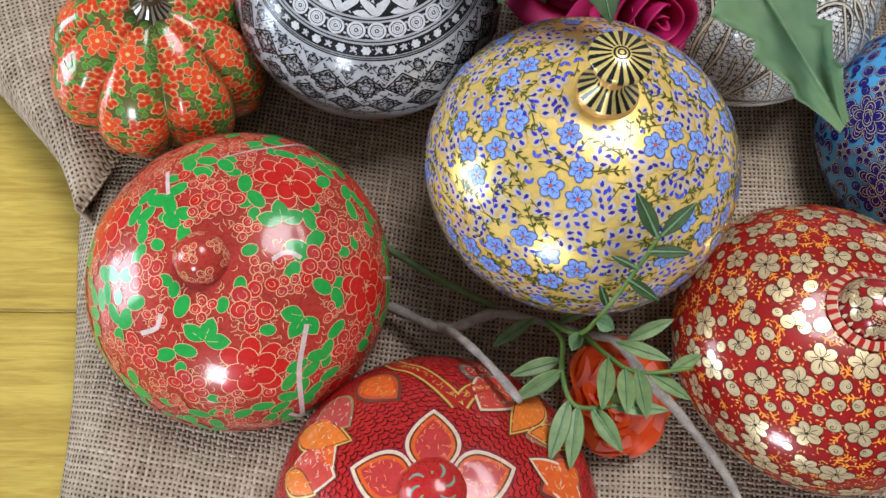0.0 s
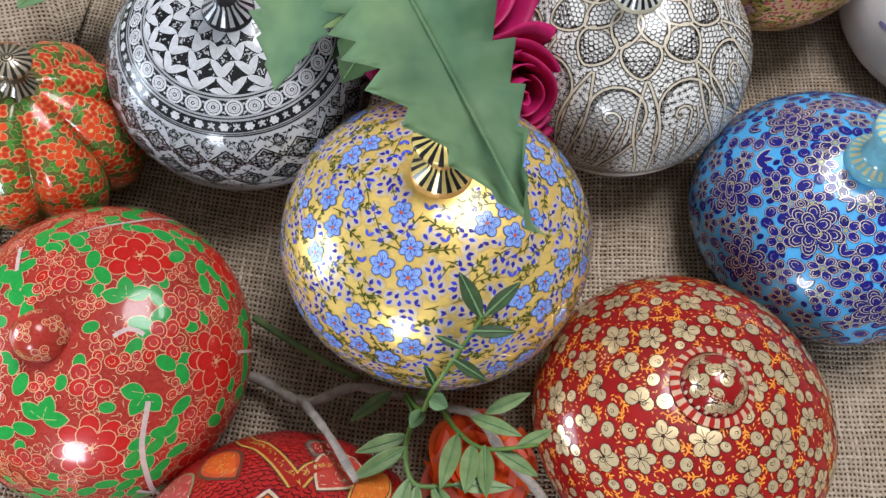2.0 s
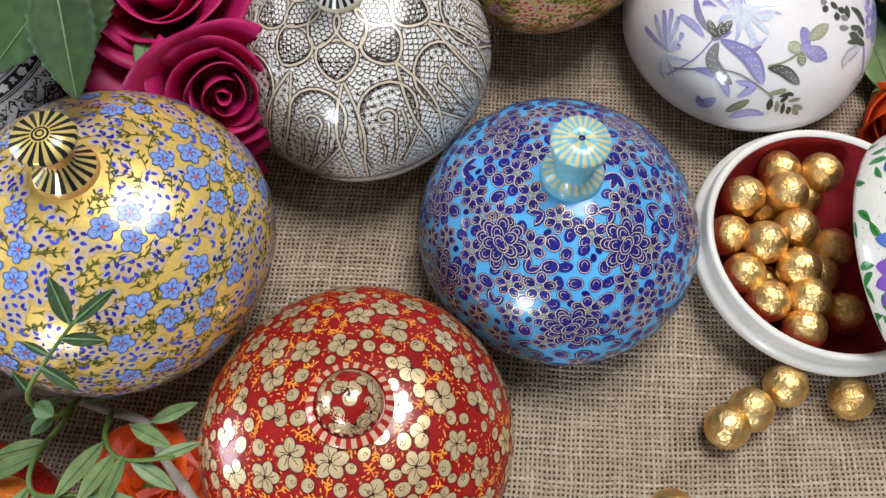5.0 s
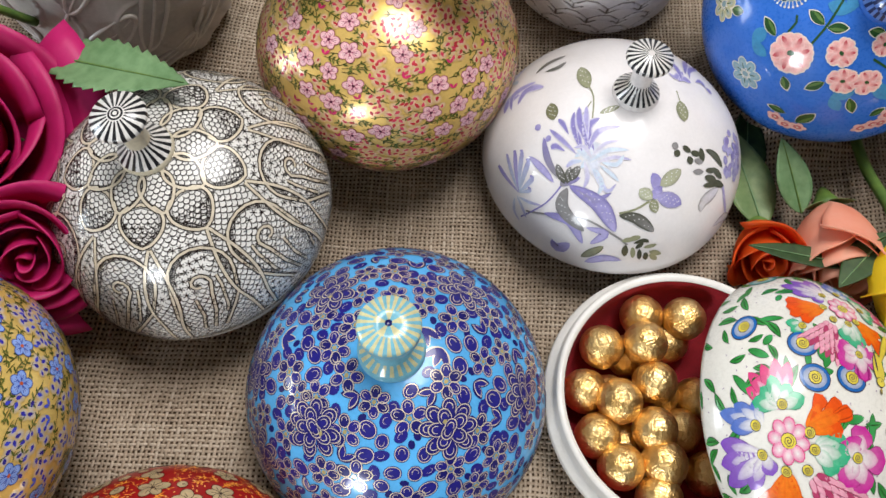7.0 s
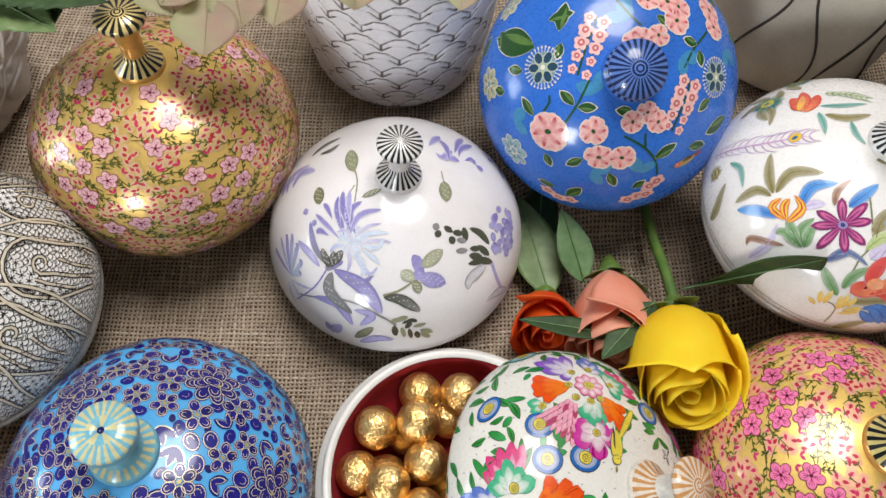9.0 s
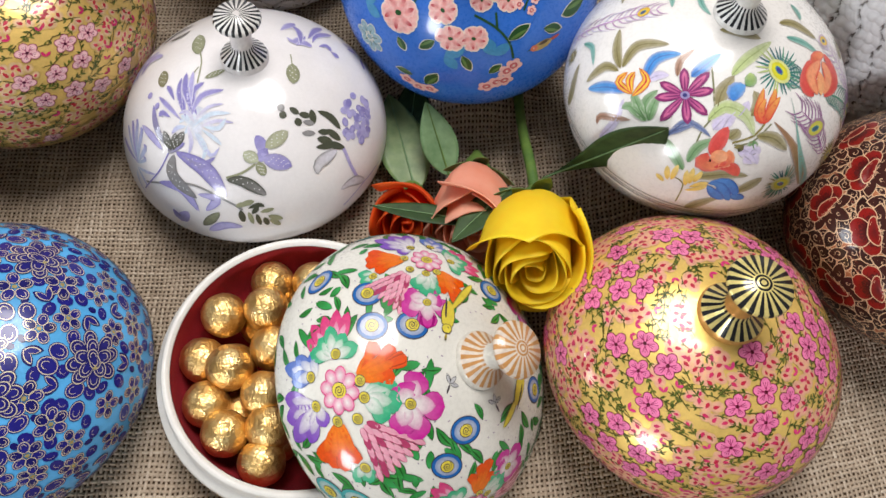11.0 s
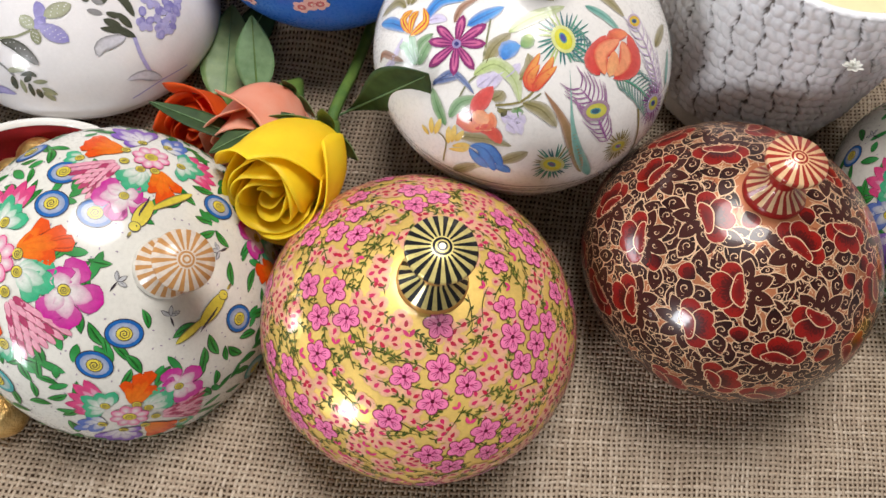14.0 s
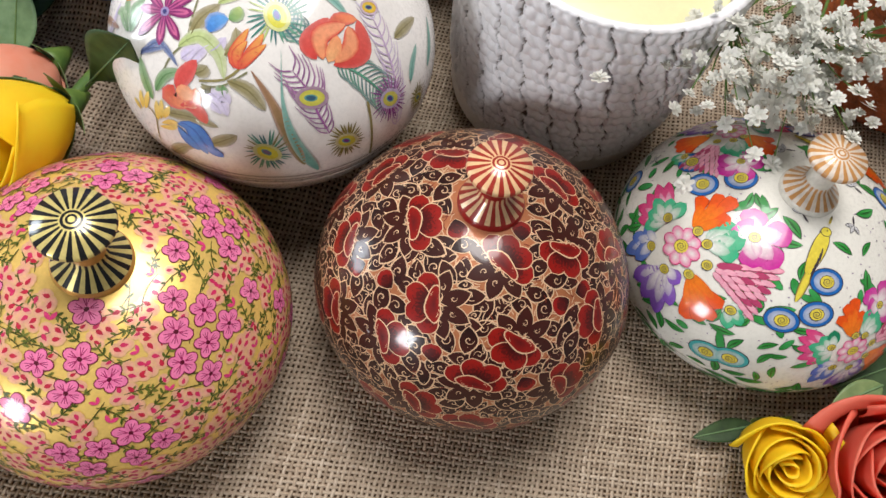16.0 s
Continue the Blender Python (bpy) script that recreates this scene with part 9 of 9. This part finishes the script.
# the twig with its leaf sprays between the red jars
TW = thing("twig", pose(0, 0, 0), "grey forked twig with narrow green leaves", "twig")
part("branch", tube("branch", [(-0.022, 0.096, 0.008), (-0.004, 0.0890, 0.014), (0.0150, 0.0780, 0.026), (0.0330, 0.0830, 0.030), (0.0460, 0.0820, 0.030), (0.0690, 0.0760, 0.030), (0.0830, 0.0720, 0.031), (0.0930, 0.0580, 0.031), (0.1050, 0.0450, 0.030), (0.1215, 0.0220, 0.028), (0.132, 0.000, 0.022)], (0.0021, 0.0016), BARK, 9, 0.3, 1), TW)
part("branch", tube("branch", [(0.0130, 0.0795, 0.024), (0.0190, 0.0720, 0.040), (0.0290, 0.0590, 0.053), (0.0390, 0.0435, 0.064)], (0.0017, 0.0012), BARK, 9, 0.3, 2), TW)
part("branch", tube("branch", [(-0.010, 0.092, 0.012), (-0.030, 0.075, 0.008)], (0.0014, 0.0008), BARK, 8, 0.3, 3), TW)
S0 = [(0.0550, 0.0790, 0.033), (0.0580, 0.0690, 0.046), (0.0555, 0.0540, 0.056), (0.0590, 0.0430, 0.058), (0.0720, 0.0430, 0.056)]
part("shoot", tube("shoot", S0, (0.0011, 0.0008), STEM_G, 7), TW)
part("shoot", tube("shoot", [(0.0690, 0.0760, 0.032), (0.0740, 0.0640, 0.046), (0.0840, 0.0560, 0.052), (0.1030, 0.0570, 0.056)], (0.0011, 0.0007), STEM_G, 7), TW)
for i, (rx, ry, rz, tx, ty, tz, w) in enumerate(((0.0560, 0.0560, 0.0555, 0.0370, 0.0440, 0.0600, 0.0075), (0.0565, 0.0610, 0.0500, 0.0375, 0.0545, 0.0520, 0.0070), (0.0570, 0.0450, 0.0580, 0.0490, 0.0240, 0.0600, 0.0080),
                                                  (0.0600, 0.0430, 0.0580, 0.0560, 0.0215, 0.0590, 0.0078), (0.0650, 0.0430, 0.0570, 0.0740, 0.0270, 0.0600, 0.0082), (0.0720, 0.0430, 0.0560, 0.0935, 0.0425, 0.0560, 0.0068),
                                                  (0.0745, 0.0620, 0.0480, 0.0680, 0.0420, 0.0630, 0.0085), (0.0800, 0.0580, 0.0500, 0.0760, 0.0405, 0.0640, 0.0085), (0.0840, 0.0570, 0.0520, 0.0830, 0.0390, 0.0620, 0.0080),
                                                  (0.0870, 0.0560, 0.0530, 0.1040, 0.0470, 0.0500, 0.0075), (0.0800, 0.0700, 0.0400, 0.0980, 0.0620, 0.0480, 0.0075), (0.0860, 0.0720, 0.0360, 0.1030, 0.0790, 0.0420, 0.0070),
                                                  (0.0500, 0.0810, 0.0330, 0.0330, 0.0700, 0.0300, 0.0070), (0.0600, 0.0790, 0.0330, 0.0780, 0.0900, 0.0340, 0.0070), (0.0950, 0.0560, 0.0545, 0.1100, 0.0640, 0.0500, 0.0060))):
    leaf_part(TW, (rx, ry, rz), (tx, ty, tz), w * 0.82, LEAF_SPRAY if i % 4 else LEAF_MID, 0.08, (i * 37) % 30 - 15, seed=i)
UP = [(0.0560, 0.0800, 0.033), (0.0610, 0.0680, 0.060), (0.0640, 0.0690, 0.087), (0.0720, 0.0790, 0.0970), (0.0800, 0.0900, 0.1020)]
part("shoot", tube("shoot", UP, (0.0010, 0.0006), STEM_G, 7), TW)
for i, (rx, ry, rz, tx, ty, tz, w) in enumerate(((0.0790, 0.0890, 0.1020, 0.0690, 0.1070, 0.1110, 0.0075), (0.0800, 0.0895, 0.1020, 0.0960, 0.1040, 0.1080, 0.0062), (0.0760, 0.0850, 0.1000, 0.0960, 0.0850, 0.1010, 0.0058),
                                                  (0.0730, 0.0800, 0.0980, 0.0610, 0.0850, 0.1010, 0.0035), (0.0700, 0.0770, 0.0960, 0.0860, 0.0690, 0.0900, 0.0055), (0.0650, 0.0700, 0.0880, 0.0600, 0.0770, 0.0980, 0.0040),
                                                  (0.0630, 0.0685, 0.0800, 0.0720, 0.0640, 0.0780, 0.0080), (0.0610, 0.0680, 0.0620, 0.0560, 0.0580, 0.0680, 0.0070))):
    leaf_part(TW, (rx, ry, rz), (rx + (tx - rx) * 0.72, ry + (ty - ry) * 0.72, rz + (tz - rz) * 0.72), w * 0.78, LEAF_DARK if i < 6 else LEAF_PALE, 0.05, 0, seed=20 + i)
gs = thing("grass_stalk", pose(0, 0, 0), "flat green stalk lying on the burlap", "stalk")
part("stalk", tube("stalk", [(-0.010, 0.1160, 0.016), (0.012, 0.1020, 0.018), (0.036, 0.0890, 0.020)], 0.0016, LEAF_MID, 7), gs)

# the ruffled orange flower under the twig
of = thing("carnation", pose(0.0830, 0.0560, cloth_height(0.083, 0.056), 12, 5, 0), "ruffled orange-red carnation lying under the twig", "flower")
rf = random.Random(9)
for lay in range(5):
    for i in range(4 + lay * 2):
        s = 0.0082 + 0.0016 * lay
        ob = part("petal", petal_mesh(s * 0.5, s * 1.2, 0.85, 0.10 + 0.16 * lay, s * 0.15, CORAL if (i + lay) % 3 == 0 else ORANGE, 900 + lay * 20 + i, 0.0, 0.0, 0.12), of)
        ob.matrix_local = pose(0, 0, 0.012 - lay * 0.002, 0, 0, 360 * i / (4 + lay * 2) + rf.uniform(-12, 12))
part("calyx", lathe("calyx", [(0.003, 0.0), (0.006, 0.004), (0.008, 0.014)], 16, STEM_G), of, "green calyx")

# yellow and coral roses at the near edge
rose("yellow rose at the cloth's near edge", rose_pose((0.7540, 0.2010, 0.0120), (-0.02, -0.55, 0.65)), 0.036, YELLOW, 5, 0.18, 11)
rose("coral-pink rose at the cloth's near edge", rose_pose((0.7860, 0.2020, 0.0160), (-0.10, -0.35, 0.85)), 0.050, CORAL, 5, 0.22, 12)
leaf_thing((0.7480, 0.2020, 0.0140), (0.7250, 0.1900, 0.0140), 0.009, LEAF_DARK, "narrow dark green leaf on the burlap", 0.05)
leaf_thing((0.7700, 0.2200, 0.0300), (0.8060, 0.2460, 0.0330), 0.024, LEAF_DARK, "dark green rose leaf beside the coral rose", 0.05)
leaf_thing((0.7780, 0.2180, 0.0480), (0.7600, 0.2040, 0.0480), 0.010, LEAF_MID, "green sepal of the yellow rose", 0.1)


# baby's breath
def breath():
    t = thing("flower_spray", pose(0, 0, 0), "spray of tiny white baby's breath on thin stalks", "flowers")
    rand = random.Random(21)
    heads = []
    for i in range(230):
        u, v = rand.gauss(0, 1), rand.gauss(0, 1)
        heads.append(Vector((0.7090 + 0.021 * u, 0.3040 + 0.014 * v + 0.30 * 0.021 * u, 0.104 + 0.010 * rand.gauss(0, 1) - 0.15 * abs(0.02 * v))))
    root = Vector((0.755, 0.455, 0.03))
    hubs = [Vector((0.69 + 0.010 * i, 0.326 + 0.005 * (i % 3), 0.090 + 0.004 * (i % 2))) for i in range(6)]
    for h in hubs:
        part("stalk", tube("stalk", [root, (root + h) / 2 + Vector((0, 0, 0.012)), h], 0.0007, STEM_G, 5), t)
    verts, faces = [], []
    star = Motif()
    for i in range(7):
        star.leaf(0, 0, 1.0, 0.62, TAU * i / 7, WHITE, 0, n=5)
    base = None
    kinds = []
    for k in range(3):
        vs, fs = [], []
        for ring, (n, s, up) in enumerate(((7, 1.0, 0.15), (6, 0.72, 0.5), (4, 0.42, 0.9))):
            for i in range(n):
                a = TAU * (i + 0.37 * ring) / n + rand.uniform(-0.15, 0.15)
                o = len(vs)
                c, sn = math.cos(a), math.sin(a)
                for r, w, z in ((0.05, 0.05, 0), (0.55, 0.30, up * 0.35), (0.95, 0.24, up * 0.6), (1.08, 0.08, up * 0.55)):
                    for q in (-1, 1):
                        vs.append(((r * c - q * w * sn) * s * 0.0028, (r * sn + q * w * c) * s * 0.0028, z * 0.0028 + 0.0003 * ring))
                for q in range(3):
                    fs.append((o + 2 * q, o + 2 * q + 2, o + 2 * q + 3, o + 2 * q + 1))
        kinds.append(mesh_of("floret", vs, fs, WHITEP))
    for i, h in enumerate(heads):
        ob = part("floret", kinds[i % 3], t)
        ob.matrix_local = Matrix.Translation(h) @ pose(0, 0, 0, rand.uniform(-50, 30), rand.uniform(-40, 40), rand.uniform(0, 360)) @ Matrix.Scale(rand.uniform(0.75, 1.45), 4)
        hub = min(hubs, key=lambda q: (q - h).length)
        if i % 2 == 0:
            part("stalk", tube("stalk", [hub, (hub + h) / 2 + Vector((0, 0, -0.003)), h], 0.00028, STEM_G, 4), t)
    return t


breath()
